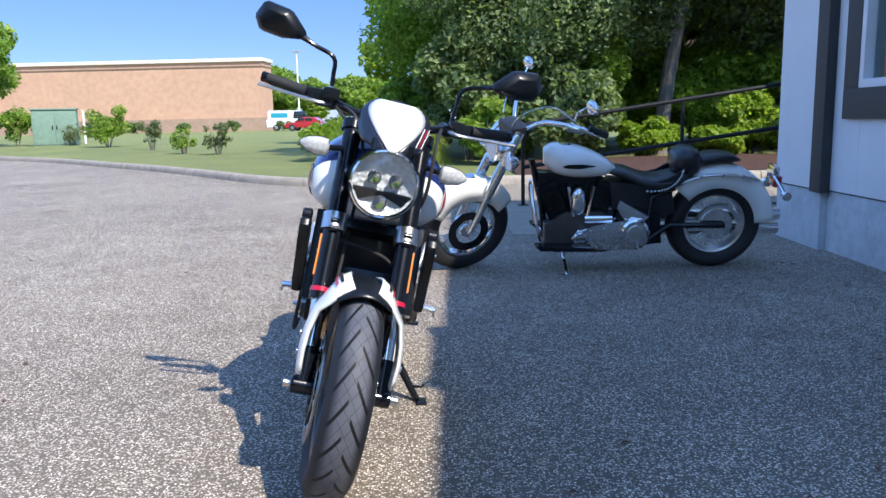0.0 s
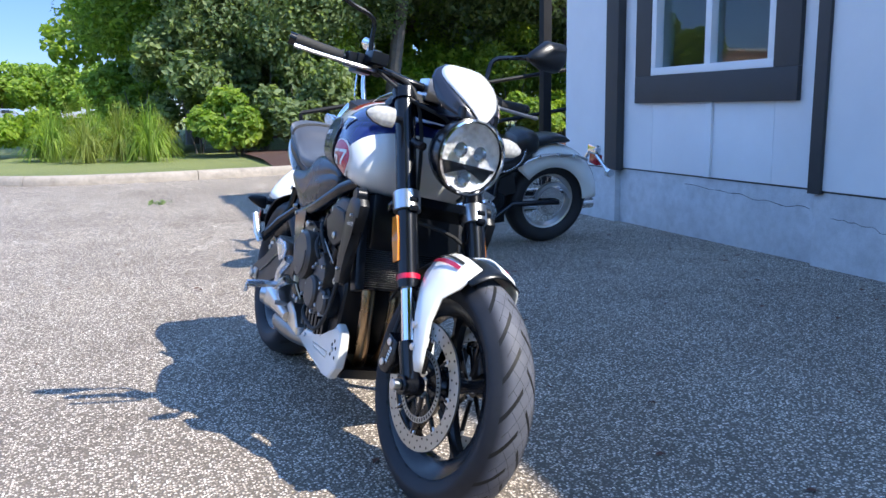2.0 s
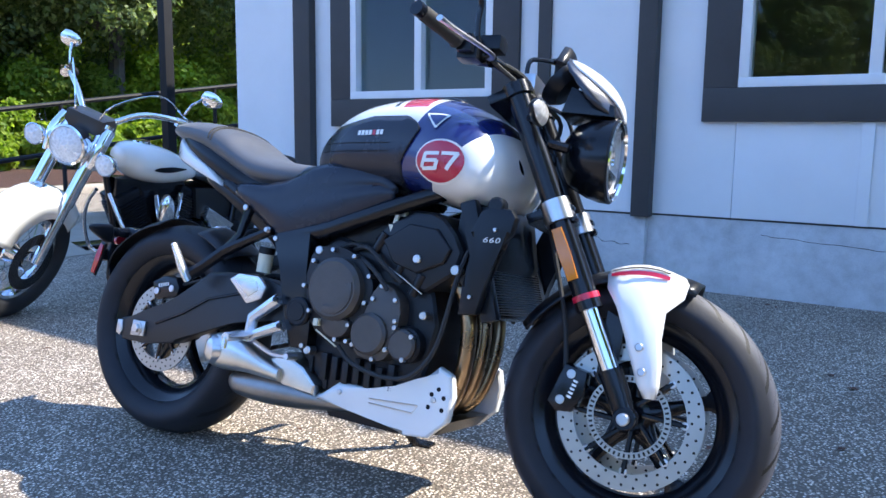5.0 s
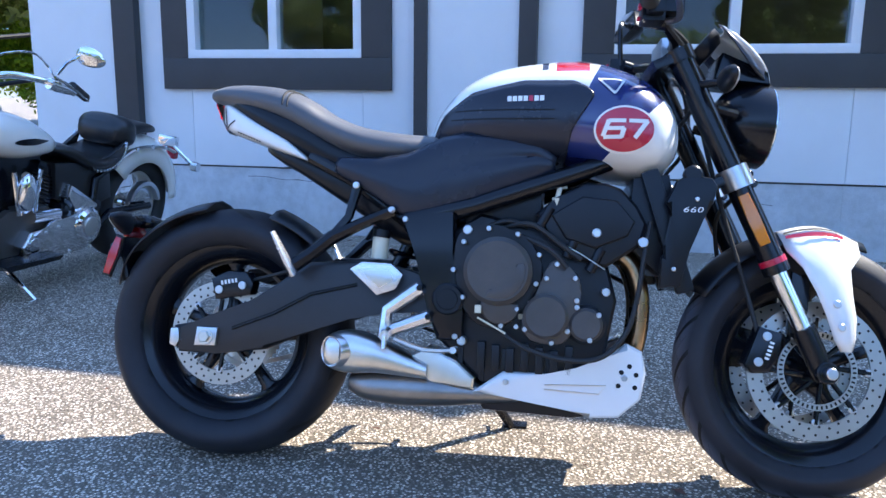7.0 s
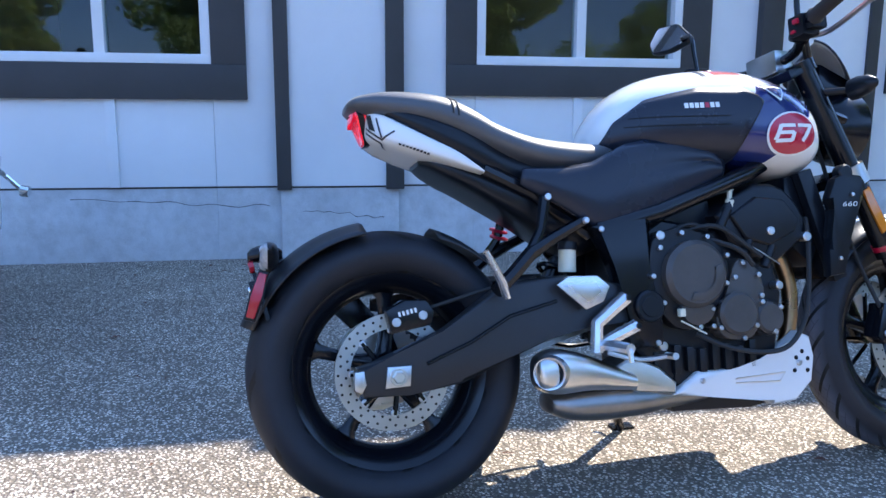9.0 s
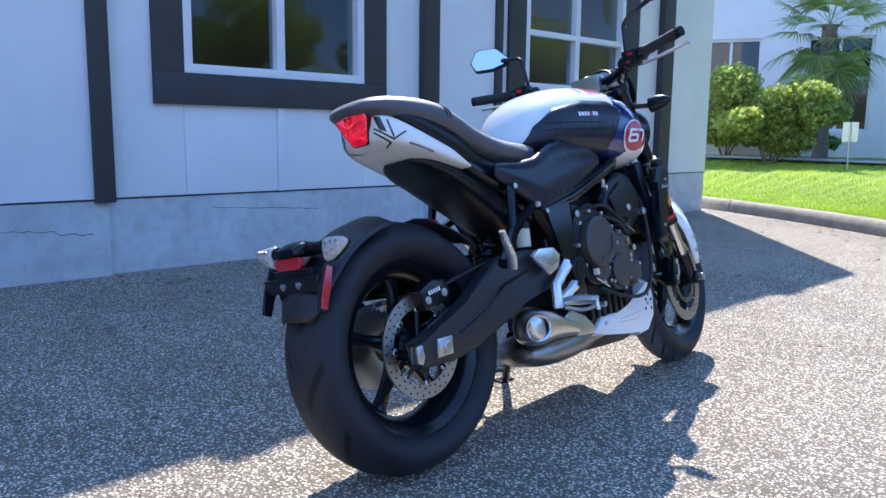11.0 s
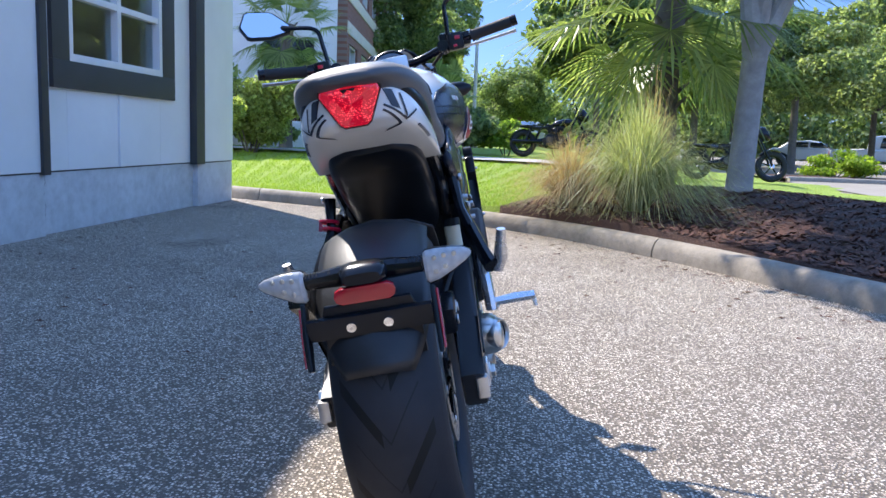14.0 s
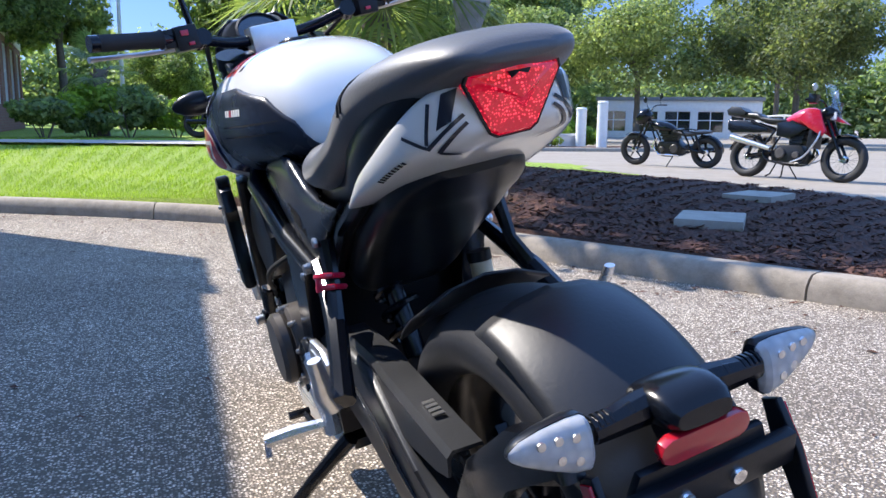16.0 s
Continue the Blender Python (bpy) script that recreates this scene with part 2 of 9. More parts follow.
def box(bm, x0, x1, y0, y1, z0, z1, bevel=0.0, m=None):
    vs = [bm.verts.new((x, y, z)) for x in (x0, x1) for y in (y0, y1) for z in (z0, z1)]
    fs = [bm.faces.new([vs[i] for i in f]) for f in ((0, 1, 3, 2), (4, 6, 7, 5), (0, 4, 5, 1), (2, 3, 7, 6), (0, 2, 6, 4), (1, 5, 7, 3))]
    if bevel:
        es = list({e for f in fs for e in f.edges})
        r = bmesh.ops.bevel(bm, geom=es, offset=bevel, segments=2, affect="EDGES", profile=0.7)
        vs = list({v for f in r["faces"] for v in f.verts} | {v for v in vs if v.is_valid})
    if m is not None:
        bmesh.ops.transform(bm, matrix=m, verts=[v for v in vs if v.is_valid])
    return bm


def spline(pts, n=6, closed=False):
    """Points of a smooth curve through pts (Catmull-Rom)."""
    P = [Vector(p) for p in pts]
    out = []
    k = len(P)
    for i in range(k if closed else k - 1):
        a, b, c, d = (P[(i + j) % k] if closed else P[min(max(i + j, 0), k - 1)] for j in (-1, 0, 1, 2))
        for s in range(n):
            u = s / n
            out.append(0.5 * (2 * b + (c - a) * u + (2 * a - 5 * b + 4 * c - d) * u * u + (3 * b - a - 3 * c + d) * u ** 3))
    if not closed:
        out.append(P[-1])
    return out


def rings(bm, loops, closed=True, caps=True):
    """Skins a run of vertex loops."""
    rows = [[bm.verts.new(p) for p in loop] for loop in loops]
    n = len(rows[0])
    for a, b in zip(rows, rows[1:]):
        for i in range(n if closed else n - 1):
            j = (i + 1) % n
            bm.faces.new((a[i], a[j], b[j], b[i]))
    if caps and closed:
        bm.faces.new(rows[0][::-1])
        bm.faces.new(rows[-1])
    return bm


def tube(bm, pts, radius, seg=10, caps=True, flat=1.0):
    """A pipe along pts; radius may be a list, one for each point."""
    P = [Vector(p) for p in pts]
    rad = radius if isinstance(radius, (list, tuple)) else [radius] * len(P)
    loops, side = [], None
    for i, p in enumerate(P):
        d = (P[min(i + 1, len(P) - 1)] - P[max(i - 1, 0)]).normalized()
        if side is None:
            side = d.orthogonal().normalized() if abs(d.y) > 0.9 else d.cross(Vector((0, 1, 0))).normalized()
        side = (side - d * side.dot(d)).normalized()
        up = d.cross(side)
        loops.append([p + (side * math.cos(a) * flat + up * math.sin(a)) * rad[i] for a in (2 * math.pi * k / seg for k in range(seg))])
    return rings(bm, loops, True, caps)


def lathe(bm, profile, seg=48, m=None, closed=False):
    """Turns (radius, y) pairs round the y axis."""
    rows = []
    for r, y in profile:
        rows.append([Vector((r * math.cos(a), y, r * math.sin(a))) for a in (2 * math.pi * k / seg for k in range(seg))])
    if closed:
        rows.append(rows[0])
    if m is not None:
        rows = [[m @ p for p in row] for row in rows]
    before = len(bm.verts)
    rings(bm, rows, True, False)
    if closed:
        bmesh.ops.remove_doubles(bm, verts=list(bm.verts)[before:], dist=1e-6)
    return bm


def plate(bm, outline, y0, y1, bevel=0.004, n=0, m=None, seg=2):
    """A slab with a side outline of (x, z) pairs, from y0 to y1; n > 0 rounds the outline through its points."""
    pts = [(x, 0, z) for x, z in outline]
    if n:
        pts = [tuple(p) for p in spline(pts, n, True)]
    a = [bm.verts.new((p[0], y0, p[2])) for p in pts]
    b = [bm.verts.new((p[0], y1, p[2])) for p in pts]
    k = len(pts)
    f0, f1 = bm.faces.new(a), bm.faces.new(b[::-1])
    for i in range(k):
        bm.faces.new((a[i], b[i], b[(i + 1) % k], a[(i + 1) % k]))
    vs = a + b
    if bevel:
        r = bmesh.ops.bevel(bm, geom=list(set(f0.edges) | set(f1.edges)), offset=bevel, segments=seg, affect="EDGES", profile=0.6)
        vs = list({v for f in r["faces"] for v in f.verts} | {v for v in vs if v.is_valid})
    if m is not None:
        bmesh.ops.transform(bm, matrix=m, verts=[v for v in vs if v.is_valid])
    return bm


def disc_at(bm, x, y0, y1, z, r, seg=24, bevel=0.002, m=None):
    """A short cylinder across the bike (along y)."""
    e = min(bevel, abs(y1 - y0) * 0.4, r * 0.4)
    s = 1 if y1 > y0 else -1
    prof = [(0.0001, y0), (r - e, y0), (r, y0 + s * e), (r, y1 - s * e), (r - e, y1), (0.0001, y1)]
    mm = Matrix.Translation((x, 0, z))
    return lathe(bm, prof, seg, mm if m is None else m @ mm)


def solidify(ob, thickness, offset=-1.0):
    md = ob.modifiers.new("thickness", "SOLIDIFY")
    md.thickness, md.offset = thickness, offset
    return ob


def words(text, size, m, mat, parent, name="lettering", depth=0.0012, spacing=1.0, shear=0.0, label="", bold=0.0):
    cu = bpy.data.curves.new(name, "FONT")
    cu.body, cu.size, cu.extrude, cu.align_x, cu.align_y, cu.space_character, cu.shear = text, size, depth, "CENTER", "CENTER", spacing, shear
    cu.offset = size * bold
    tmp = bpy.data.objects.new(name, cu)
    scene.collection.objects.link(tmp)
    me = bpy.data.meshes.new_from_object(tmp.evaluated_get(bpy.context.evaluated_depsgraph_get()))
    bpy.data.objects.remove(tmp)
    me.materials.clear()
    me.materials.append(mat)
    ob = new(name, me)
    ob.parent = parent
    ob.matrix_basis = m
    return tagged(ob, label)

# ---- ground, kerbs, lawns ----
def sstep(a, b, v):
    u = min(1.0, max(0.0, (v - a) / (b - a)))
    return u * u * (3 - 2 * u)


def land(x, y):
    """Height of the planted land south and west of the lot."""
    rise = 0.31 * sstep(-3.2, -10.5, y) * sstep(-5.0, -1.0, x)
    d = math.hypot((x + 2.9) / 2.4, (y + 3.4) / 2.2)
    return (0.125 + rise + 0.24 * math.exp(-d * d)) * (1 - sstep(-6.3, -7.5, x))


KERB = spline([(4.6, -4.75, 0), (2.95, -4.08, 0), (1.3, -3.3, 0), (0.0, -2.45, 0), (-1.0, -1.55, 0), (-1.75, -0.45, 0), (-2.3, 0.6, 0), (-2.95, 1.75, 0), (-3.9, 3.1, 0), (-5.6, 4.9, 0), (-9.0, 7.5, 0)], 8)


def kerb_out(k):
    a = radians(-62 - 150 * k / (len(KERB) - 1))
    return Vector((math.cos(a), math.sin(a), 0))


def ribbon(name, k0, k1, rs, mat, label, category, lift=0.0):
    vs, fs = [], []
    ks = range(k0, k1 + 1)
    for k in ks:
        d = kerb_out(k)
        for r in rs:
            p = KERB[k] + d * r
            vs.append((p.x, p.y, land(p.x, p.y) + lift if r > 0.15 else 0.06))
    n = len(rs)
    for i in range(len(ks) - 1):
        for j in range(n - 1):
            fs.append((i * n + j, (i + 1) * n + j, (i + 1) * n + j + 1, i * n + j + 1))
    return arrays(name, vs, fs, mat, None, label, "structure", category, True)


def kerb_run(name, pts, outward, height, width, label, joint=2.4):
    """A kerb of cast lengths with open joints, each length a piece of its own."""
    top = thing(name, label, "kerb", kind="structure")
    length, start, pieces = 0.0, 0, []
    for i in range(1, len(pts)):
        length += (pts[i] - pts[i - 1]).length
        if length > joint or i == len(pts) - 1:
            pieces.append((start, i))
            start, length = i, 0.0
    for a, b in pieces:
        loops = []
        for i in range(a, b + 1):
            p, o = pts[i].copy(), outward(i)
            d = (pts[min(i + 1, b)] - pts[max(i - 1, a)]).normalized()
            if i == a:
                p += d * 0.006
            if i == b:
                p -= d * 0.006
            w = noise.noise(p * 3.0) * 0.006
            prof = [(0, -0.05), (0.004, height * 0.45), (0.028 + w, height - 0.03), (0.05 + w, height - 0.008), (0.08, height + w), (width, height), (width, -0.05)]
            loops.append([p + o * r + Vector((0, 0, z)) for r, z in prof])
        bm = bmesh.new()
        rings(bm, loops)
        part("kerb_length", bm, M_KERB, top, smooth=50)
    return top


bm = bmesh.new()
g = [-2500, -300, -60, -20, -8, 0, 8, 20, 60, 300, 2500]
gv = [[bm.verts.new((x, y, 0)) for y in g] for x in g]
for i in range(len(g) - 1):
    for j in range(len(g) - 1):
        bm.faces.new((gv[i][j], gv[i + 1][j], gv[i + 1][j + 1], gv[i][j + 1]))
structure("ground", bm, M_GROUND, "grey exposed aggregate paving of the parking lot", "ground")
kerb_run("kerb_south", KERB, kerb_out, 0.13, 0.16, "weathered concrete kerb along the lawn and mulch bed")
RS = [0.12, 0.155, 0.4, 0.8, 1.3, 2, 3, 4, 5, 6, 7.5, 9, 12, 16, 22, 30, 45, 70, 110]
ribbon("lawn_south", 0, len(KERB) - 1, RS, M_LAWN, "bright mown green lawn beside the kerb", "lawn", -0.012)
MULCH_K = (27, 72)
ribbon("mulch_bed", *MULCH_K, [0.122, 0.157, 0.4, 0.7, 1, 1.5, 2, 2.5, 3, 3.5, 4, 4.5, 5, 5.6], M_MULCH, "dark brown bark mulch planting bed", "mulch bed", 0.004)
vs, fs = [], []
for i in range(23):
    for j in range(21):
        x, y = -7.3 - 2.4 * i - 0.25 * math.sin(j * 0.7) * (i == 0), -44 + 2.6 * j
        vs.append((x, y, land(x, y) + 0.02))
fs = [(i * 21 + j, i * 21 + j + 1, i * 21 + j + 22, i * 21 + j + 21) for i in range(22) for j in range(20)]
arrays("far_lot", vs, fs, M_LOT, None, "pale concrete paving of the neighbouring lot", "structure", "parking lot", True)

# smooth landing at the foot of the ramp
bm = bmesh.new()
box(bm, 0.62, 2.66, 6.75, 9.3, -0.05, 0.006, 0.003)
structure("landing", bm, M_LOT, "smooth grey concrete landing at the ramp", "pavement")

# path across the lawn
vs, fs = [], []
for i in range(25):
    x = -3.2 + i * 0.7
    for y in (-10.1, -9.1):
        yy = y - 0.03 * (x - 1) - 0.3 * math.sin(x * 0.3)
        vs.append((x, yy, land(x, yy) + 0.035))
fs = [(2 * i, 2 * i + 2, 2 * i + 3, 2 * i + 1) for i in range(24)]
arrays("lawn_path", vs, fs, M_WALK, None, "narrow pale concrete path across the lawn", "structure", "path")

# north lawn behind its own kerb
KERB_N = spline([(16, 12.6, 0), (9, 12.2, 0), (5, 12.15, 0), (1.5, 12.1, 0), (-0.5, 12.05, 0), (-2.0, 12.35, 0), (-3.3, 13.4, 0), (-5.0, 15.6, 0), (-7.6, 18.6, 0), (-13.5, 24.5, 0), (-24, 31, 0), (-60, 44, 0)], 6)


def north_out(i):
    d = (KERB_N[min(i + 1, len(KERB_N) - 1)] - KERB_N[max(i - 1, 0)]).normalized()
    return Vector((d.y, -d.x, 0))


kerb_run("kerb_north", KERB_N, north_out, 0.13, 0.16, "sunlit concrete kerb along the far lawn", 2.2)
vs, fs = [], []
NR = [0.155, 0.6, 1.5, 3, 6, 12, 25, 50, 100]
for i, p in enumerate(KERB_N):
    for r in NR:
        o = north_out(i) * r if r < 0.7 else Vector((0.1 * r, r * 1.0, 0)) + north_out(i) * 0.3
        q = p + o
        vs.append((q.x, q.y, 0.115 + 0.02 * noise.noise(q * 0.2)))
n = len(NR)
for i in range(len(KERB_N) - 1):
    for j in range(n - 1):
        fs.append((i * n + j, (i + 1) * n + j, (i + 1) * n + j + 1, i * n + j + 1))
arrays("lawn_north", vs, fs, M_LAWN2, None, "wide pale green lawn with dry patches", "structure", "lawn", True)

# leaf litter strip behind the north kerb under the oaks
bm = bmesh.new()
lv = []
for i in range(30):
    x = 1.2 + i * 0.45
    lv.append([bm.verts.new((x, y + 0.25 * noise.noise(Vector((x, y, 3))), 0.14 + 0.05 * (j > 0) + 0.04 * noise.noise(Vector((x * 2, y, 0))))) for j, y in enumerate((12.33, 13.1, 14.4, 16.0))])
for a, b in zip(lv, lv[1:]):
    for j in range(3):
        bm.faces.new((a[j], b[j], b[j + 1], a[j + 1]))
structure("litter_bed", bm, M_MULCH, "reddish leaf litter under the oak trees", "leaf litter")

# ---- the grey building ----
WALL = pose(2.72, 0, 0, 0, 0, -1.146)
NORTH, SOUTH, TOP, SILL = 6.5, -3.72, 4.64, 0.45
WIN = [(4.06, 5.29, 1.17, 2.5, 3.86, 5.48, 0.965), (1.12, 2.47, 1.19, 2.5, 0.92, 2.66, 1.0), (-2.07, -0.61, 1.24, 2.6, -2.31, -0.40, 1.04)]
PIL = [(5.72, NORTH), (2.96, 3.68), (-0.25, 0.5), (SOUTH, -2.80)]
wall = thing("wall_west", "pale grey panelled wall with charcoal battens on a block base", "wall", WALL, kind="structure")


def wall_piece(y0, y1, z0, z1, mat=None, name="panel", front=0.0, back=0.18):
    bm = bmesh.new()
    box(bm, front, back, y0, y1, z0, z1, 0.003)
    return part(name, bm, mat or M_SIDING, wall)


cuts = sorted({NORTH, SOUTH, *[v for w in WIN for v in w[:2]], *[v for p in PIL for v in p]})
for a, b in zip(cuts, cuts[1:]):
    mid = (a + b) / 2
    proud = -0.05 if any(p[0] < mid < p[1] for p in PIL) else 0.0
    w = [w for w in WIN if w[0] < mid < w[1]]
    gap = 0.001
    if w:
        wall_piece(a + gap, b - gap, SILL, w[0][2])
        wall_piece(a + gap, b - gap, w[0][3], TOP)
    else:
        wall_piece(a + gap, b - gap, SILL, TOP, None, "panel", proud)
    wall_piece(a, b, -0.1, SILL - 0.012, M_FOUND, "foundation_block", proud + 0.012, 0.2)
    wall_piece(a, b, SILL - 0.012, SILL, M_BOARD, "drip_edge", proud + 0.01, 0.15)
for y0, y1, pr in ((5.66, 5.83, -0.075), (3.615, 3.70, -0.075), (2.93, 3.04, -0.085), (0.43, 0.58, -0.075), (-0.28, -0.20, -0.075), (-2.9, -2.70, -0.075)):
    wall_piece(y0, y1, SILL - 0.02, TOP, M_BOARD, "batten", pr, -0.002 + (0.0 if pr > -0.08 else 0.0))
for y in (4.64, 1.80):
    wall_piece(y - 0.03, y + 0.03, SILL, 0.995, M_SIDING, "pale_batten", -0.02, -0.001)
wall_piece(-1.38, -1.32, SILL, 1.035, M_SIDING, "pale_batten", -0.02, -0.001)

# hairline cracks in the painted base
for y0, y1, z, sd in ((4.9, 3.75, 0.375, 1), (3.55, 3.05, 0.30, 2), (2.3, 1.5, 0.36, 3), (-0.32, -0.30, 0.2, 4)):
    bm = bmesh.new()
    n = 26
    row = []
    for i in range(n):
        u = i / (n - 1)
        p = Vector((u * 9, sd * 7.3, 0))
        zz = z - 0.05 * u + 0.02 * noise.noise(p) if sd != 4 else 0.43 - 0.40 * u
        yy = y0 + (y1 - y0) * u + (0.05 * noise.noise(p * 0.8) if sd == 4 else 0)
        w = 0.0015 + 0.0025 * max(0, noise.noise(p * 2.1))
        dy, dz = (0, w) if sd != 4 else (w, 0)
        xx = -0.0395 if sd == 2 else 0.0105
        row.append((bm.verts.new((xx, yy - dy, zz - dz)), bm.verts.new((xx, yy + dy, zz + dz))))
    for a, b in zip(row, row[1:]):
        bm.faces.new((a[0], b[0], b[1], a[1]))
    part("crack", bm, M_BOARD, wall)


def window(i, y0, y1, z0, z1, t0, t1, tb):
    top = thing("window_%d" % i, "white vinyl sliding window in a wide charcoal surround", "window", WALL, kind="structure")
    tz = z1 + 0.2

    def bar(name, a, b, c, d, x0, x1, mat, bev=0.003):
        bm = bmesh.new()
        box(bm, x0, x1, a, b, c, d, bev)
        return part(name, bm, mat, top)
    bar("surround", t0, t1, tb, z0 - 0.001, -0.035, -0.001, M_BOARD)
    bar("surround", t0, t1, z1 + 0.001, tz, -0.035, -0.001, M_BOARD)
    bar("surround", t0, y0 - 0.001, z0, z1, -0.034, -0.001, M_BOARD)
    bar("surround", y1 + 0.001, t1, z0, z1, -0.034, -0.001, M_BOARD)
    f = 0.055
    bar("frame", y0, y1, z0, z0 + f, -0.03, 0.09, M_VINYL)
    bar("frame", y0, y1, z1 - f, z1, -0.03, 0.09, M_VINYL)
    bar("frame", y0, y0 + f, z0 + f, z1 - f, -0.029, 0.09, M_VINYL)
    bar("frame", y1 - f, y1, z0 + f, z1 - f, -0.029, 0.09, M_VINYL)
    m = (y0 + y1) / 2
    bar("mullion", m - 0.03, m + 0.03, z0 + f, z1 - f, -0.02, 0.08, M_VINYL)
    rails = [z0 + f, z1 - f]
    if i == 3:
        bar("transom", y0 + f, m - 0.03, 1.70, 1.75, -0.018, 0.07, M_VINYL)
        bar("transom", m + 0.03, y1 - f, 1.70, 1.75, -0.018, 0.07, M_VINYL)
    for a, b in ((y0 + f, m - 0.03), (m + 0.03, y1 - f)):
        p = bar("pane", a - 0.004, b + 0.004, z0 + f - 0.004, z1 - f + 0.004, 0.035, 0.041, M_PANE, 0)
        p.visible_shadow = False
    bar("sill", y0 + 0.003, y1 - 0.003, z0 + 0.002, z0 + 0.02, 0.09, 0.17, M_VINYL)


for i, w in enumerate(WIN):
    window(i + 1, *w)


def shell(name, x0, x1, y0, y1, z0, z1, mat, label, cat, m=None):
    bm = bmesh.new()
    box(bm, x0, x1, y0, y1, z0, z1, 0)
    return structure(name, bm, mat, label, cat, m)


shell("wall_north", 0.19, 11, NORTH - 0.2, NORTH - 0.002, -0.1, TOP, M_SIDING, "pale grey end wall of the building", "wall", WALL)
shell("wall_south", 0.21, 11, SOUTH + 0.002, SOUTH + 0.2, -0.1, TOP, M_SIDING, "pale grey end wall of the building", "wall", WALL)
shell("wall_east", 11.0, 11.2, SOUTH, NORTH, -0.1, TOP, M_SIDING, "plain rear wall of the building", "wall", WALL)
shell("roof", 0.19, 11, SOUTH + 0.21, NORTH - 0.21, TOP - 0.25, TOP - 0.1, M_ROOF, "flat grey roof behind the parapet", "roof", WALL)
shell("floor", 0.21, 10.9, SOUTH + 0.21, NORTH - 0.21, 0.3, 0.42, M_ROOM, "dim floor inside the building", "floor", WALL)
shell("ceiling", 0.21, 10.9, SOUTH + 0.21, NORTH - 0.21, 2.9, 3.0, M_ROOM, "dim ceiling inside the building", "ceiling", WALL)
shell("wall_inner", 5.0, 5.1, SOUTH + 0.21, NORTH - 0.21, 0.42, 2.9, M_ROOM, "dim inner wall behind the windows", "wall", WALL)
M_TUBE = emitter("warm_tube", (1.0, 0.86, 0.6), 2.5)
for k, (x, y) in enumerate(((1.6, 0.2), (3.0, 0.4), (1.6, -1.9))):
    lamp = thing("ceiling_light", "slim warm strip light under the ceiling indoors", "ceiling light", WALL @ Matrix.Translation((x, y, 2.9)), "strip lights")
    bm = bmesh.new()
    box(bm, -0.08, 0.08, -0.62, 0.62, -0.05, 0, 0.01)
    part("housing", bm, M_WHITE, lamp)
    bm = bmesh.new()
    tube(bm, [(0, -0.58, -0.07), (0, 0.58, -0.07)], 0.018, 8)
    part("tube", bm, M_TUBE, lamp)

# porch column and ramp railing past the north end
col = thing("porch_column", "black square steel porch column", "column", Matrix.Translation((3.86, 8.7, 0)))
bm = bmesh.new(); box(bm, -0.055, 0.055, -0.055, 0.055, 0.012, 3.4, 0.006); part("shaft", bm, M_RAIL, col)
bm = bmesh.new(); box(bm, -0.11, 0.11, -0.11, 0.11, 0, 0.012, 0.003); part("base_plate", bm, M_RAIL, col)
rail = thing("ramp_railing", "black steel pipe railing rising along a ramp", "railing")


def rail_at(x):
    return Vector((x, 9.08 - 0.08 * (x - 0.95), 0)), 0.14 * (x - 0.95)


for x in (0.95, 2.75, 4.6, 6.4):
    p, h = rail_at(x)
    bm = bmesh.new()
    tube(bm, [p + Vector((0, 0, 0.0)), p + Vector((0, 0, 0.93 + h))], 0.022, 8)
    part("post", bm, M_RAIL, rail)
    bm = bmesh.new()
    box(bm, p.x - 0.06, p.x + 0.06, p.y - 0.06, p.y + 0.06, 0, 0.012, 0.002)
    part("foot_plate", bm, M_RAIL, rail)
for z in (0.93, 0.45):
    bm = bmesh.new()
    tube(bm, [rail_at(x)[0] + Vector((0, 0, z + rail_at(x)[1])) for x in (0.95, 2.75, 4.6, 6.4)], 0.024, 8)
    part("top_rail" if z > 0.6 else "lower_rail", bm, M_RAIL, rail)

# ---- plants ----
RNG = np.random.default_rng(7)


def leaf_cloud(centres, radii, count, size, flat=1.0, hollow=0.55, long=1.7):
    """Vertices and faces of leaves scattered in clumps on and in a set of balls."""
    centres, radii = np.asarray(centres, float), np.asarray(radii, float)
    w = radii ** 2
    pick = RNG.choice(len(radii), count, p=w / w.sum())
    d = RNG.normal(size=(count, 3))
    d /= np.linalg.norm(d, axis=1)[:, None]
    r = radii[pick] * (hollow + (1.0 - hollow) * RNG.random(count) ** 0.6) * (0.88 + 0.24 * RNG.random(count))
    pos = centres[pick] + d * r[:, None] * np.array([1, 1, flat])
    n = d * 0.6 + RNG.normal(size=(count, 3)) * 0.7 + np.array([0, 0, 0.5])
    n /= np.linalg.norm(n, axis=1)[:, None]
    a = np.cross(n, RNG.normal(size=(count, 3)))
    a /= np.linalg.norm(a, axis=1)[:, None]
    b = np.cross(n, a)
    s = size * (0.6 + 0.8 * RNG.random(count))[:, None]
    quad = np.stack([pos - a * s * long * 0.5, pos + b * s * 0.5 + n * s * 0.12, pos + a * s * long * 0.5, pos - b * s * 0.5 + n * s * 0.12], 1)
    faces = np.arange(count * 4).reshape(-1, 4)
    return quad.reshape(-1, 3).tolist(), faces.tolist()


def clumps(centre, spread, number, r0, r1, low=-0.6):
    """Uneven balls gathered into a crown."""
    out, rad = [], []
    for _ in range(number):
        d = RNG.normal(size=3)
        d /= np.linalg.norm(d)
        d[2] = max(d[2], low)
        k = RNG.random() ** 0.45
        out.append(np.array(centre) + d * np.array(spread) * k)
        rad.append(r0 + (r1 - r0) * RNG.random())
    return out, rad


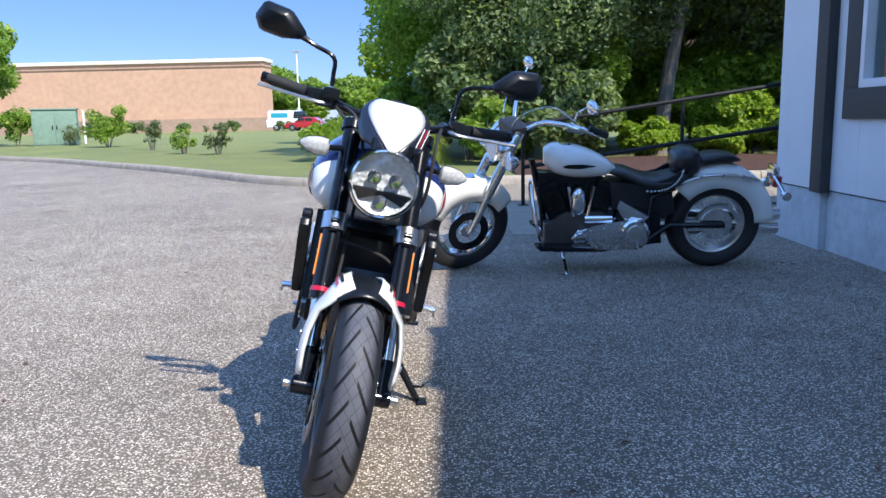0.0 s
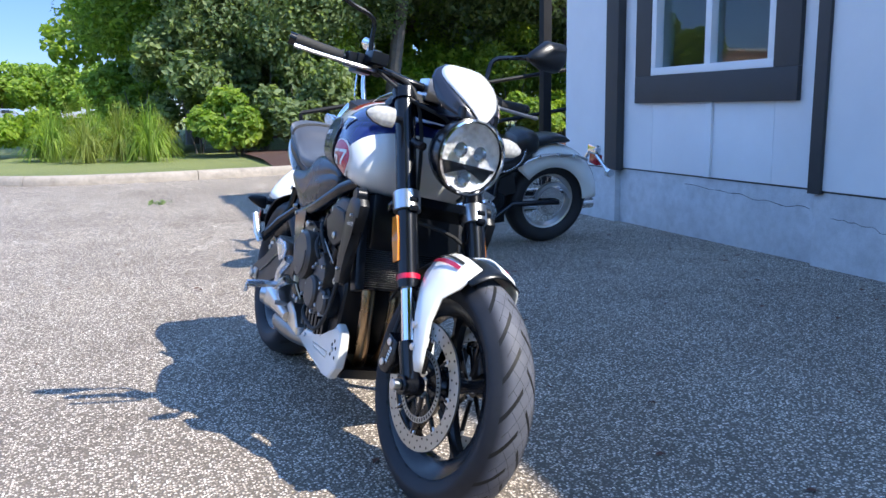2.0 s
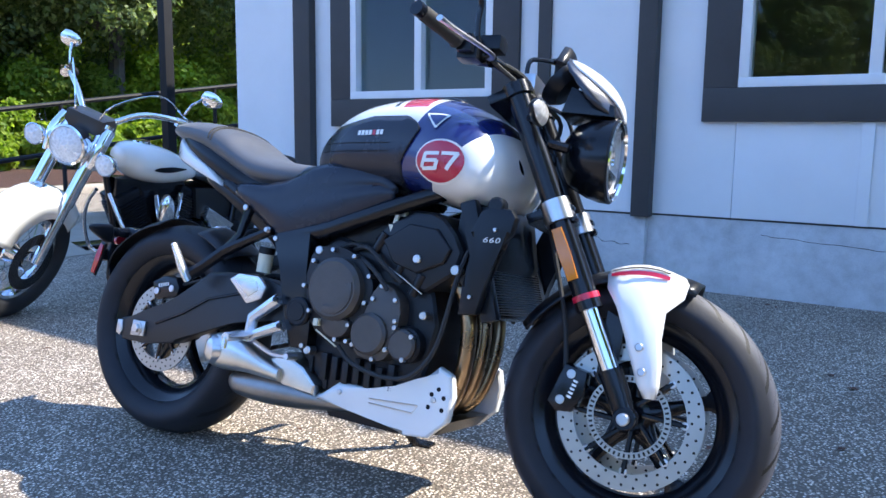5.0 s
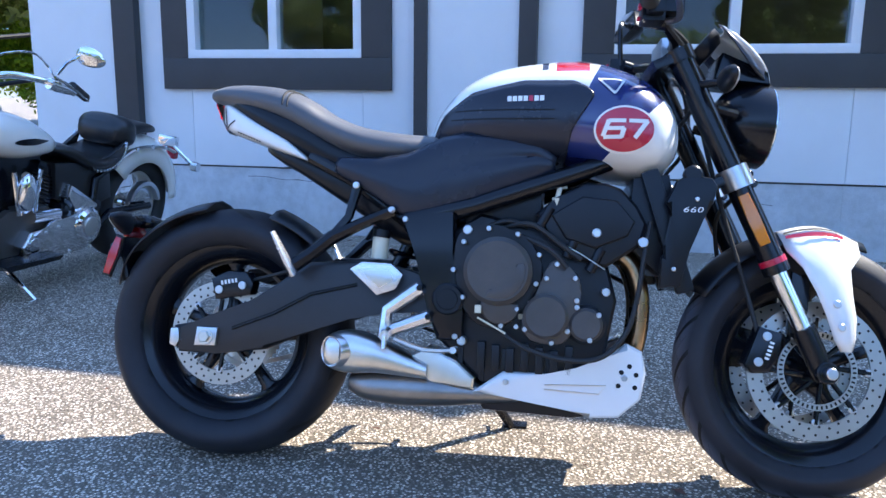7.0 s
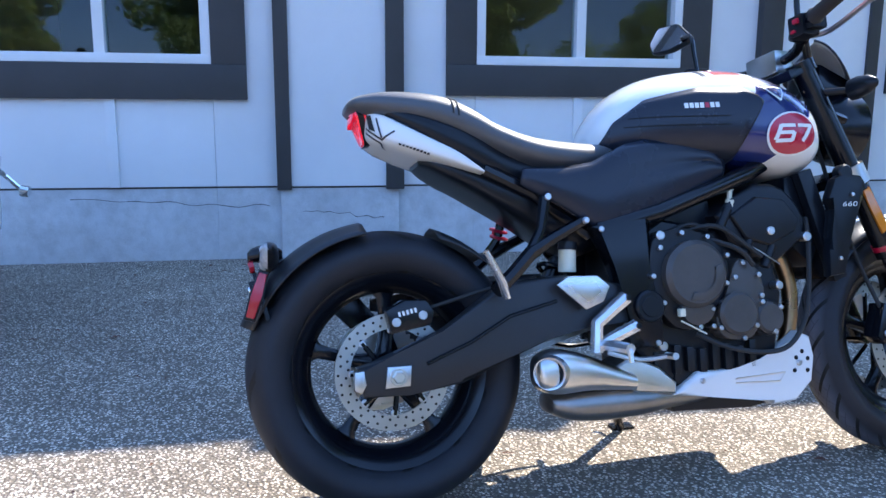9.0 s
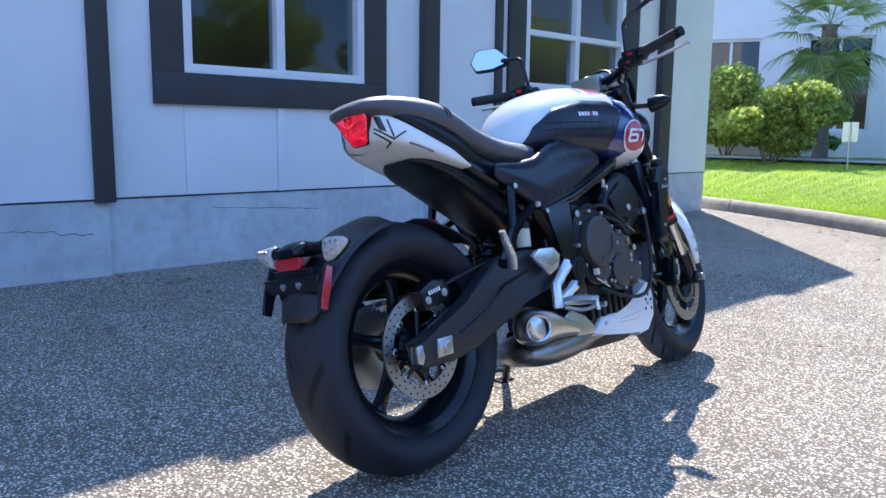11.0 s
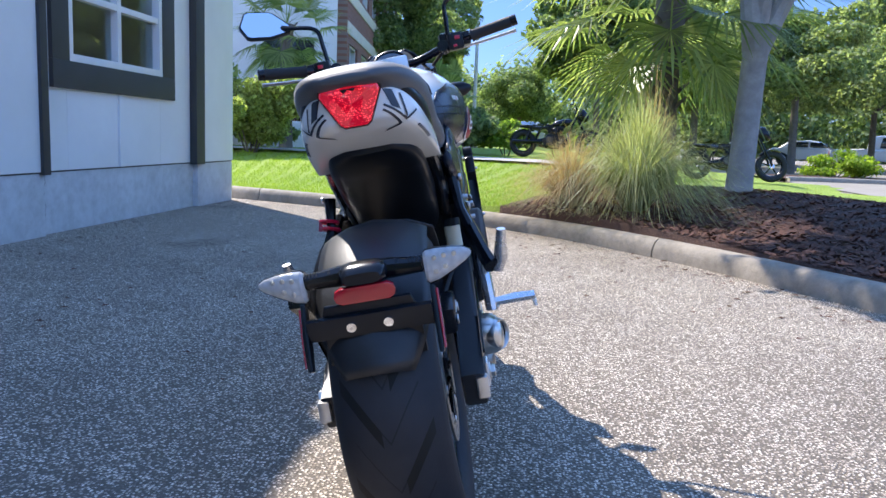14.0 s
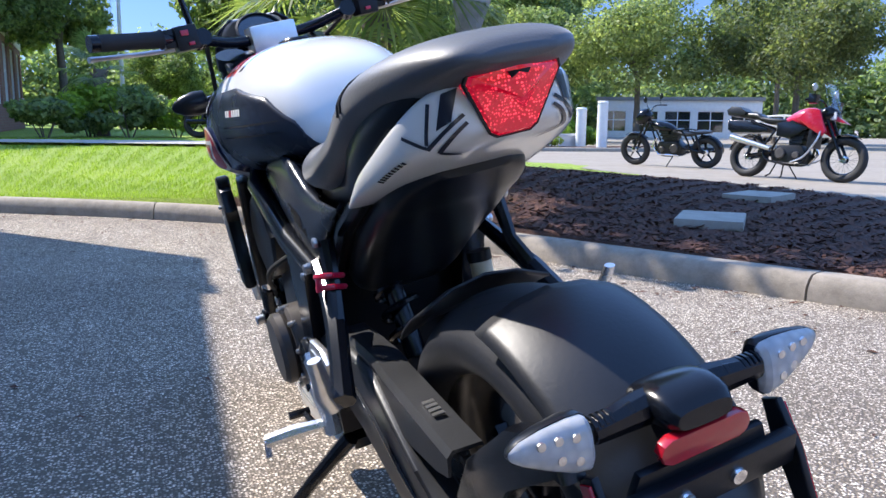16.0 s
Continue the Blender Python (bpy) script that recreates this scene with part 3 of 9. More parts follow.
def tree(x, y, z, height, spread, crown_low, trunk, count, leaf, mat, label, group="", lean=(0.3, 0.0), number=26, name="tree", puff=(0.2, 0.42)):
    top = thing(name, label, "tree", Matrix.Translation((x, y, z)), group)
    mid = (crown_low + height) / 2
    cs, rs = clumps((lean[0], lean[1], mid), (spread * 0.8, spread * 0.8, (height - crown_low) * 0.42), number, spread * puff[0], spread * puff[1])
    vs, fs = leaf_cloud(cs, rs, count, leaf, 0.8)
    arrays("crown", vs, fs, mat, top)
    bm = bmesh.new()
    fork = Vector((lean[0] * 0.6, lean[1] * 0.6, crown_low + (height - crown_low) * 0.25))
    path = spline([(0, 0, -0.15), (lean[0] * 0.15, lean[1] * 0.15, fork.z * 0.35), (lean[0] * 0.4, lean[1] * 0.4, fork.z * 0.75), fork], 4)
    tube(bm, path, [trunk * (1.25 if i == 0 else 1.0 - 0.35 * i / len(path)) for i in range(len(path))], 10)
    for c in cs[:7]:
        c = Vector(c)
        b = fork.lerp(Vector((0, 0, fork.z)), 0.3) + Vector((0, 0, -0.2))
        tube(bm, spline([b, b.lerp(c, 0.5) + Vector((0, 0, 0.25)), c], 3), [trunk * (0.5 - 0.06 * i) for i in range(7)], 7)
    part("trunk", bm, M_BARK, top)
    return top


def shrub(x, y, z, r, h, count, leaf, mat, label, name="shrub", group="", number=9):
    top = thing(name, label, "shrub", Matrix.Translation((x, y, z)), group)
    cs, rs = clumps((0, 0, h * 0.5), (r * 0.85, r * 0.85, h * 0.38), number + 6, r * 0.18, r * 0.42)
    vs, fs = leaf_cloud(cs, rs, count, leaf, h / (2 * r) * 1.1 if h < 2 * r else 1.0, 0.2)
    arrays("leaves", vs, fs, mat, top)
    bm = bmesh.new()
    for k in range(5):
        a = k * 1.256
        tube(bm, [(0.05 * math.cos(a), 0.05 * math.sin(a), -0.05), (r * 0.4 * math.cos(a), r * 0.4 * math.sin(a), h * 0.6)], [0.018, 0.008], 5)
    part("stem", bm, M_BARK, top)
    return top


# oaks and undergrowth north of the lot
tree(0.9, 22.0, 0.1, 9.0, 3.6, 0.7, 0.2, 80000, 0.075, M_LEAF2, "broad leafy tree with light green sunlit crown", number=34)
tree(5.0, 18.0, 0.1, 10.0, 4.6, 2.1, 0.19, 100000, 0.062, M_LEAF, "large live oak with a leaning grey trunk", lean=(0.9, -0.3), number=44, name="oak_tree")
tree(1.9, 18.6, 0.1, 8.5, 3.4, 0.7, 0.16, 90000, 0.062, M_LEAF, "dark leafy oak behind the lot", number=34)
tree(10.5, 19.0, 0.1, 11, 5.2, 0.8, 0.25, 70000, 0.085, M_LEAF, "dark leafy oak behind the lot", number=30)
tree(8.0, 27.0, 0.1, 12, 6.0, 0.4, 0.3, 22000, 0.22, M_LEAF2, "tall leafy tree behind the oaks")
tree(14.0, 26.0, 0.1, 11, 5.5, 0.3, 0.3, 18000, 0.22, M_LEAF2, "tall leafy tree behind the oaks")
tree(20.0, 24.0, 0.1, 11, 5.5, 0.3, 0.3, 16000, 0.24, M_LEAF2, "tall leafy tree behind the oaks")
tree(3.4, 24.5, 0.1, 11, 4.6, 0.3, 0.3, 26000, 0.17, M_LEAF2, "tall leafy tree behind the oaks")
tree(26.0, 20.0, 0.1, 11, 6, 0.3, 0.3, 14000, 0.26, M_LEAF, "tall leafy tree behind the oaks")
tree(15.5, 15.5, 0.1, 10, 5.0, 1.5, 0.25, 18000, 0.17, M_LEAF, "dark leafy oak past the building")
tree(4.0, 31.0, 0.1, 11, 5.0, 0.4, 0.3, 16000, 0.22, M_LEAF, "tall leafy tree behind the oaks")
for x, y, r, h, mat in ((1.2, 15.6, 0.9, 1.4, M_LEAF2), (2.6, 15.9, 1.1, 2.1, M_LEAF), (0.6, 17.2, 1.3, 3.0, M_LEAF), (1.9, 17.0, 1.4, 3.4, M_LEAF), (3.2, 17.6, 1.3, 3.2, M_LEAF2), (4.0, 20.2, 1.6, 3.4, M_LEAF3), (5.6, 20.6, 1.5, 3.0, M_LEAF3), (7.2, 19.8, 1.5, 3.0, M_LEAF3), (8.6, 18.6, 1.4, 3.2, M_LEAF2), (10.5, 16.6, 1.4, 2.8, M_LEAF3), (6.5, 23.0, 1.9, 3.8, M_LEAF3), (12.5, 17.5, 1.6, 3.2, M_LEAF2), (-0.4, 18.3, 1.0, 2.2, M_LEAF2), (3.0, 22.5, 1.8, 3.4, M_LEAF3), (9.0, 22.0, 2.0, 4.2, M_LEAF3), (11.5, 21.5, 2.0, 4.2, M_LEAF3), (14.0, 19.5, 1.8, 3.6, M_LEAF2), (-0.8, 19.8, 1.0, 2.4, M_LEAF2), (5.8, 16.0, 0.7, 0.8, M_LEAF3), (7.4, 15.9, 0.9, 1.2, M_LEAF2), (17, 17.5, 2.0, 3.6, M_LEAF3), (4.6, 23.5, 1.8, 4.0, M_LEAF3), (8.0, 20.6, 1.5, 3.6, M_LEAF2), (4.4, 16.4, 0.7, 0.9, M_LEAF3), (6.6, 16.8, 0.9, 1.3, M_LEAF3), (8.8, 16.2, 0.9, 1.3, M_LEAF3), (5.4, 18.9, 1.1, 2.2, M_LEAF3), (6.6, 18.4, 1.0, 2.0, M_LEAF3)):
    shrub(x, y, 0.1, r, h, 8000, 0.085, mat, "dense leafy undergrowth below the oaks", "shrub", "undergrowth", 12)

# ---- vehicle materials ----
M_PW = surface("white_gloss_paint", (0.78, 0.78, 0.76), 0.22, vary=0.02, coat=0.7)
M_BLUE = surface("deep_blue_paint", (0.012, 0.022, 0.12), 0.22, vary=0.1, coat=0.8)
M_NAVY = surface("navy_decal", (0.012, 0.014, 0.026), 0.3, vary=0.1, coat=0.5)
M_REDP = surface("red_paint", (0.47, 0.008, 0.040), 0.28, vary=0.06, coat=0.5)
M_PLASTIC = surface("black_plastic", (0.007, 0.009, 0.013), 0.30, spec=0.3, vary=0.18, scale=9, fine=220, relief=0.05)
M_PANEL = surface("charcoal_panel", (0.018, 0.022, 0.034), 0.27, spec=0.35, vary=0.1, scale=9, fine=260, relief=0.05)
M_SATIN = surface("black_satin_metal", (0.005, 0.006, 0.009), 0.2, spec=0.38, vary=0.2, scale=12, fine=150)
M_ENGINE = surface("dark_engine_paint", (0.075, 0.066, 0.060), 0.40, 0.2, spec=0.5, vary=0.2, scale=14, fine=200, relief=0.04)
M_CASE = surface("black_engine_casting", (0.009, 0.010, 0.013), 0.34, spec=0.32, vary=0.2, scale=14, fine=220, relief=0.06)
# rougher and a little lighter than black_plastic
M_GUARD = surface("matt_black_plastic", (0.015, 0.016, 0.019), 0.44, spec=0.5, vary=0.25, scale=9, fine=160, relief=0.06)
M_ALU = surface("cast_aluminium", (0.62, 0.62, 0.63), 0.3, 1.0, vary=0.1, scale=16, fine=180, relief=0.05)
M_FORGED = surface("bright_forged_alloy", (0.74, 0.74, 0.75), 0.26, 0.85, vary=0.08, scale=16, fine=180, relief=0.05)
M_CHROME = surface("chrome", (0.82, 0.82, 0.83), 0.07, 1.0, vary=0.04, scale=10, fine=90)
M_STEEL = surface("brushed_steel", (0.70, 0.675, 0.63), 0.3, 1.0, vary=0.12, scale=10, fine=120)
M_DULLSTEEL = surface("dull_steel", (0.30, 0.285, 0.27), 0.38, 1.0, vary=0.2, scale=10, fine=120)
M_HEADER = surface("heat_tinted_steel", (0.42, 0.29, 0.17), 0.28, 1.0, vary=0.35, scale=9, fine=60)
M_DISC = surface("brake_disc_steel", (0.44, 0.43, 0.40), 0.36, 1.0, vary=0.08, scale=20, fine=160)
M_VINYLSEAT = surface("black_seat_vinyl", (0.045, 0.046, 0.052), 0.50, vary=0.15, scale=8, fine=320, relief=0.12, spec=1.0)
_vb = M_VINYLSEAT.node_tree.nodes["Principled BSDF"]
_vb.inputs["Sheen Weight"].default_value, _vb.inputs["Sheen Roughness"].default_value = 0.25, 0.4
M_RUBBER = surface("grip_rubber", (0.018, 0.018, 0.018), 0.7, vary=0.2, scale=20, fine=300, relief=0.2)
M_DARK = surface("black_void", (0.004, 0.004, 0.004), 0.9, vary=0.1)
M_MIRROR = surface("mirror_glass", (0.9, 0.92, 0.95), 0.02, 1.0, vary=0.01)
M_AMBER = surface("amber_reflector", (0.62, 0.20, 0.015), 0.2, vary=0.08, coat=0.6)
M_REDLENS = surface("red_reflector", (0.42, 0.008, 0.02), 0.2, vary=0.1, coat=0.7)
M_GAUGE = surface("gauge_glass", (0.03, 0.04, 0.05), 0.04, vary=0.1, coat=1.0)
M_CLEAR = glass("clear_lens", (0.93, 0.94, 0.95), 1.5)
M_FLUID = surface("brake_fluid_pot", (0.7, 0.66, 0.5), 0.35, vary=0.06)


def reflector_mat(name, base, cell, rough=0.18, metal=0.1, glow=0.0):
    """A faceted lamp reflector."""
    m, t, b = material(name)
    v = node(t, "ShaderNodeTexVoronoi", Scale=cell)
    t.links.new(coords(t), v.inputs["Vector"])
    c = mix(t, tuple(x * (0.7 if glow == 0 else 0.12) for x in base), base, v.outputs["Distance"])
    t.links.new(c, b.inputs["Base Color"])
    b.inputs["Roughness"].default_value, b.inputs["Metallic"].default_value = rough, metal
    bump(t, b, v.outputs["Distance"], 0.8, 0.006)
    if glow:
        b.inputs["Emission Color"].default_value, b.inputs["Emission Strength"].default_value = (*base, 1), glow
    return m


M_REFL = reflector_mat("lamp_reflector", (0.85, 0.86, 0.88), 70)


def tail_mat():
    """Deep red lens over a grid of small bright cells."""
    m, t, b = material("tail_lamp_lens")
    v = node(t, "ShaderNodeTexVoronoi", Scale=270.0, Randomness=0.7)
    t.links.new(coords(t), v.inputs["Vector"])
    big = noise_tex(t, coords(t), 30, 2)
    dots = mix(t, ramp(t, v.outputs["Distance"], [(0.12, (1, 1, 1)), (0.42, (0, 0, 0))]), ramp(t, big, [(0.42, (0.1, 0.1, 0.1)), (0.6, (1, 1, 1))]), 1.0, "MULTIPLY")
    t.links.new(mix(t, (0.30, 0.003, 0.012), (0.75, 0.015, 0.03), dots), b.inputs["Base Color"])
    b.inputs["Roughness"].default_value = 0.12
    b.inputs["Coat Weight"].default_value = 0.8
    t.links.new(mix(t, (0.10, 0.0, 0.004), (1.0, 0.035, 0.06), dots), b.inputs["Emission Color"])
    b.inputs["Emission Strength"].default_value = 0.8
    return m


M_TAIL = tail_mat()


def lens_mat():
    """Frosted clear plastic that lets light through."""
    m, t, b = material("clear_indicator_lens")
    v = node(t, "ShaderNodeTexVoronoi", Scale=85.0)
    t.links.new(coords(t), v.inputs["Vector"])
    c = ramp(t, v.outputs["Distance"], [(0.1, (0.97, 0.97, 0.97)), (0.7, (0.76, 0.77, 0.78))])
    t.links.new(c, b.inputs["Base Color"])
    b.inputs["Roughness"].default_value, b.inputs["Coat Weight"].default_value = 0.2, 0.8
    bump(t, b, v.outputs["Distance"], 0.5, 0.003)
    tr = t.nodes.new("ShaderNodeBsdfTranslucent")
    t.links.new(c, tr.inputs[0])
    mx = t.nodes.new("ShaderNodeMixShader")
    mx.inputs[0].default_value = 0.5
    t.links.new(b.outputs[0], mx.inputs[1])
    t.links.new(tr.outputs[0], mx.inputs[2])
    t.links.new(mx.outputs[0], t.nodes["Material Output"].inputs[0])
    return m


M_INDIC = lens_mat()


def tyre_mat(name, radius, repeats, width, slant, lo, hi, wear_sun):
    """Rubber with moulded chevron grooves round the tread."""
    m, t, b = material(name)
    c = t.nodes.new("ShaderNodeTexCoord")
    s = t.nodes.new("ShaderNodeSeparateXYZ")
    t.links.new(c.outputs["Object"], s.inputs[0])

    def op(kind, a, bb=0.0):
        n = t.nodes.new("ShaderNodeMath")
        n.operation = kind
        for sock, v in zip(n.inputs, (a, bb)):
            if hasattr(v, "links"):
                t.links.new(v, sock)
            else:
                sock.default_value = v
        return n.outputs[0]
    ang = op("DIVIDE", op("ARCTAN2", s.outputs[2], s.outputs[0]), 2 * math.pi)
    ay = op("ABSOLUTE", s.outputs[1])
    ph = op("ADD", op("MULTIPLY", ang, repeats), op("MULTIPLY", ay, slant))
    side = op("MULTIPLY", op("GREATER_THAN", s.outputs[1], 0.0), 0.5)
    fr = op("FRACT", op("ADD", ph, side))
    groove = op("LESS_THAN", fr, width)
    band = op("MULTIPLY", op("GREATER_THAN", ay, lo), op("LESS_THAN", ay, hi))
    fr2 = op("FRACT", op("ADD", op("MULTIPLY", ang, repeats * 2), op("MULTIPLY", ay, slant * 2)))
    thin = op("MULTIPLY", op("LESS_THAN", fr2, 0.06), op("LESS_THAN", ay, hi * 0.8))
    fine_v = op("MULTIPLY", op("LESS_THAN", op("FRACT", op("SUBTRACT", op("MULTIPLY", ang, repeats * 2), op("MULTIPLY", ay, slant * 1.6))), 0.05), op("LESS_THAN", ay, hi * 0.6 if wear_sun > 3 else 0.0))
    mask = op("MAXIMUM", op("MULTIPLY", groove, band), op("MULTIPLY", op("MAXIMUM", thin, fine_v), 0.6))
    big = noise_tex(t, c.outputs["Object"], 9, 4)
    base = ramp(t, big, [(0.3, (0.011, 0.012, 0.016)), (0.7, (0.019, 0.0205, 0.026))])
    # tread band lightened for wear and for the sun falling on it
    worn_sunlit = ramp(t, op("SUBTRACT", hi, ay), [(0.0, (1, 1, 1)), (0.02, (wear_sun, wear_sun * 0.97, wear_sun * 0.92))])
    base = mix(t, base, worn_sunlit, 1.0, "MULTIPLY")
    t.links.new(mix(t, base, (0.004, 0.004, 0.004), mask), b.inputs["Base Color"])
    b.inputs["Roughness"].default_value = 0.6
    b.inputs["Specular IOR Level"].default_value = 0.35
    bump(t, b, op("SUBTRACT", op("MULTIPLY", noise_tex(t, c.outputs["Object"], 160, 2), 0.08), mask), 0.9, 0.004)
    return m


# front tread much paler as if sunlit, rear kept dark as if shaded
M_TYREF = tyre_mat("front_tyre_rubber", 0.3, 21, 0.17, 20, 0.006, 0.046, 6.0)
M_TYRER = tyre_mat("rear_tyre_rubber", 0.315, 11, 0.16, 9, 0.012, 0.072, 1.35)


def tank_paint():
    """White tank with a blue forward band and a red bar on top."""
    m, t, b = material("tank_paint")
    c = t.nodes.new("ShaderNodeTexCoord")
    s = t.nodes.new("ShaderNodeSeparateXYZ")
    t.links.new(c.outputs["Object"], s.inputs[0])
    x, y, z = s.outputs

    def op(kind, a, bb=0.0):
        n = t.nodes.new("ShaderNodeMath")
        n.operation = kind
        for sock, v in zip(n.inputs, (a, bb)):
            if hasattr(v, "links"):
                t.links.new(v, sock)
            else:
                sock.default_value = v
        return n.outputs[0]
    # forward-and-below of the slanted edge stays white
    diag = op("SUBTRACT", op("MULTIPLY", op("SUBTRACT", x, 0.884), 0.133), op("MULTIPLY", op("SUBTRACT", z, 0.727), 0.127))
    behind = op("GREATER_THAN", op("SUBTRACT", x, op("MULTIPLY", op("SUBTRACT", z, 0.8), 0.42)), 0.826)
    blue = op("MULTIPLY", behind, op("LESS_THAN", diag, 0.0))
    bar = op("MULTIPLY", op("MULTIPLY", op("GREATER_THAN", x, 0.80), op("LESS_THAN", x, 0.875)), op("GREATER_THAN", z, 0.955))
    edge = op("MULTIPLY", op("GREATER_THAN", x, 0.768), op("LESS_THAN", x, 0.782))
    cc = mix(t, (0.78, 0.78, 0.76), (0.012, 0.022, 0.12), blue)
    cc = mix(t, cc, (0.50, 0.012, 0.02), bar)
    cc = mix(t, cc, (0.02, 0.02, 0.04), op("MULTIPLY", edge, op("GREATER_THAN", z, 0.96)))
    t.links.new(cc, b.inputs["Base Color"])
    b.inputs["Roughness"].default_value = 0.22
    b.inputs["Coat Weight"].default_value, b.inputs["Coat Roughness"].default_value = 0.8, 0.04
    return m


M_TANK = tank_paint()


def lerp_table(x, table):
    """Linear look-up of (x, values...) rows."""
    xs = [r[0] for r in table]
    return [float(np.interp(x, xs, [r[i] for r in table])) for i in range(1, len(table[0]))]


def smooth_table(table, n=5):
    out = []
    k = len(table)
    for i in range(k - 1):
        rows = [table[min(max(i + j, 0), k - 1)] for j in (-1, 0, 1, 2)]
        for s in range(n):
            u = s / n
            out.append(tuple(0.5 * (2 * b + (c - a) * u + (2 * a - 5 * b + 4 * c - d) * u * u + (3 * b - a - 3 * c + d) * u ** 3) for a, b, c, d in zip(*rows)))
    out.append(tuple(table[-1]))
    return out


def hull(bm, table, seg=28, power=2.4, low=0.4, n=5, shift=0.0, twin=True):
    """Skins rounded sections: rows of x, bottom, top, half width (and y centre)."""
    loops = []
    for row in smooth_table(table, n):
        x, zb, zt, w = row[:4]
        yc = row[4] if len(row) > 4 else 0.0
        mid = zb + low * (zt - zb)
        loop = []
        for k in range(seg):
            a = 2 * math.pi * k / seg
            ca, sa = math.cos(a), math.sin(a)
            e = 2.0 / power
            h = (zt - mid) if sa > 0 else (mid - zb)
            loop.append((x, yc + math.copysign(abs(ca) ** e, ca) * w, mid + math.copysign(abs(sa) ** e, sa) * h))
        loops.append(loop)
    return rings(bm, loops)


def skin_y(table, x, z, power=2.4, low=0.4):
    """Half width of such a hull at a height."""
    zb, zt, w = lerp_table(x, table)[:3]
    mid = zb + low * (zt - zb)
    h = (zt - mid) if z > mid else (mid - zb)
    u = min(0.999, abs((z - mid) / max(h, 1e-6)))
    return w * (1 - u ** power) ** (1 / power)


def patch(bm, lo, hi, yfun, side=-1, nu=24, nv=8, lift=0.004, thick=0.0):
    """A panel lying on a skin between a lower and an upper edge, both tables of (x, z)."""
    x0, x1 = lo[0][0], lo[-1][0]
    rows = []
    for i in range(nu + 1):
        x = x0 + (x1 - x0) * i / nu
        a, b = lerp_table(x, lo)[0], lerp_table(x, hi)[0]
        rows.append([bm.verts.new((x, side * (yfun(x, a + (b - a) * j / nv) + lift), a + (b - a) * j / nv)) for j in range(nv + 1)])
    for p, q in zip(rows, rows[1:]):
        for j in range(nv):
            bm.faces.new((p[j], p[j + 1], q[j + 1], q[j]))
    return bm


def round_patch(bm, cx, cz, rx, rz, yfun, side=-1, lift=0.005):
    rows = [[bm.verts.new((cx + rx * f * math.cos(a), side * (yfun(cx + rx * f * math.cos(a), cz + rz * f * math.sin(a)) + lift), cz + rz * f * math.sin(a))) for a in (2 * math.pi * k / 32 for k in range(32))] for f in (1, 0.86, 0.72, 0.58, 0.44, 0.3, 0.16, 0.06)]
    for p, q in zip(rows, rows[1:]):
        for j in range(32):
            bm.faces.new((p[j], p[(j + 1) % 32], q[(j + 1) % 32], q[j]))
    bm.faces.new(rows[-1])
    return bm


def decal(bm, quad, yfun, side, lift=0.0025, n=5, back=0.0):
    """A painted four-cornered mark lying on a skin; corners as (x, z)."""
    grid = []
    for i in range(n + 1):
        u = i / n
        row = []
        for j in range(n + 1):
            v = j / n
            x = (1 - u) * ((1 - v) * quad[0][0] + v * quad[3][0]) + u * ((1 - v) * quad[1][0] + v * quad[2][0])
            z = (1 - u) * ((1 - v) * quad[0][1] + v * quad[3][1]) + u * ((1 - v) * quad[1][1] + v * quad[2][1])
            row.append(bm.verts.new((x - back, side * (yfun(x, z) + lift), z)))
        grid.append(row)
    for p, q in zip(grid, grid[1:]):
        for j in range(n):
            bm.faces.new((p[j], q[j], q[j + 1], p[j + 1]))
    return bm


def stroke(a, b, w):
    """Corners of a straight bar from a to b."""
    dx, dz = b[0] - a[0], b[1] - a[1]
    l = math.hypot(dx, dz)
    nx, nz = -dz / l * w / 2, dx / l * w / 2
    return [(a[0] + nx, a[1] + nz), (b[0] + nx, b[1] + nz), (b[0] - nx, b[1] - nz), (a[0] - nx, a[1] - nz)]


def bolts(parent, spots, y, r=0.007, mat=None, m=None):
    for x, z in spots:
        bm = bmesh.new()
        disc_at(bm, x, y, y * 1.045, z, r * 0.8, 10, 0.0015)
        ob = part("bolt", bm, mat or M_ALU, parent)
        if m is not None:
            ob.matrix_basis = m


# ---- the motorcycle: x forward, y left, z up ----
BIKE = pose(-0.43, 3.41, 0.0, -12.2, 0, -86.85)
bike = thing("motorcycle", "white, blue and black naked motorcycle leaning on its side stand", "motorcycle", BIKE)
_p = Vector((1.098, 0, 0.85))
STEER = Matrix.Translation(_p) @ Matrix.Rotation(radians(6.0), 4, Vector((-0.416, 0, 0.909))) @ Matrix.Translation(-_p)


def bp(name, bm, mat, label="", steer=False, smooth=35, parent=None):
    ob = part(name, bm, mat, parent or bike, label, smooth)
    if steer and parent is None:
        ob.matrix_basis = STEER
    return ob


def tyre_profile(r, w, bead):
    pts = spline([(bead, -w * 0.72, 0), (bead + 0.02, -w * 0.93, 0), (r - 0.045, -w, 0), (r - 0.018, -w * 0.72, 0), (r - 0.004, -w * 0.36, 0), (r, 0, 0), (r - 0.004, w * 0.36, 0), (r - 0.018, w * 0.72, 0), (r - 0.045, w, 0), (bead + 0.02, w * 0.93, 0), (bead, w * 0.72, 0)], 3)
    return [(p.x, p.y) for p in pts]


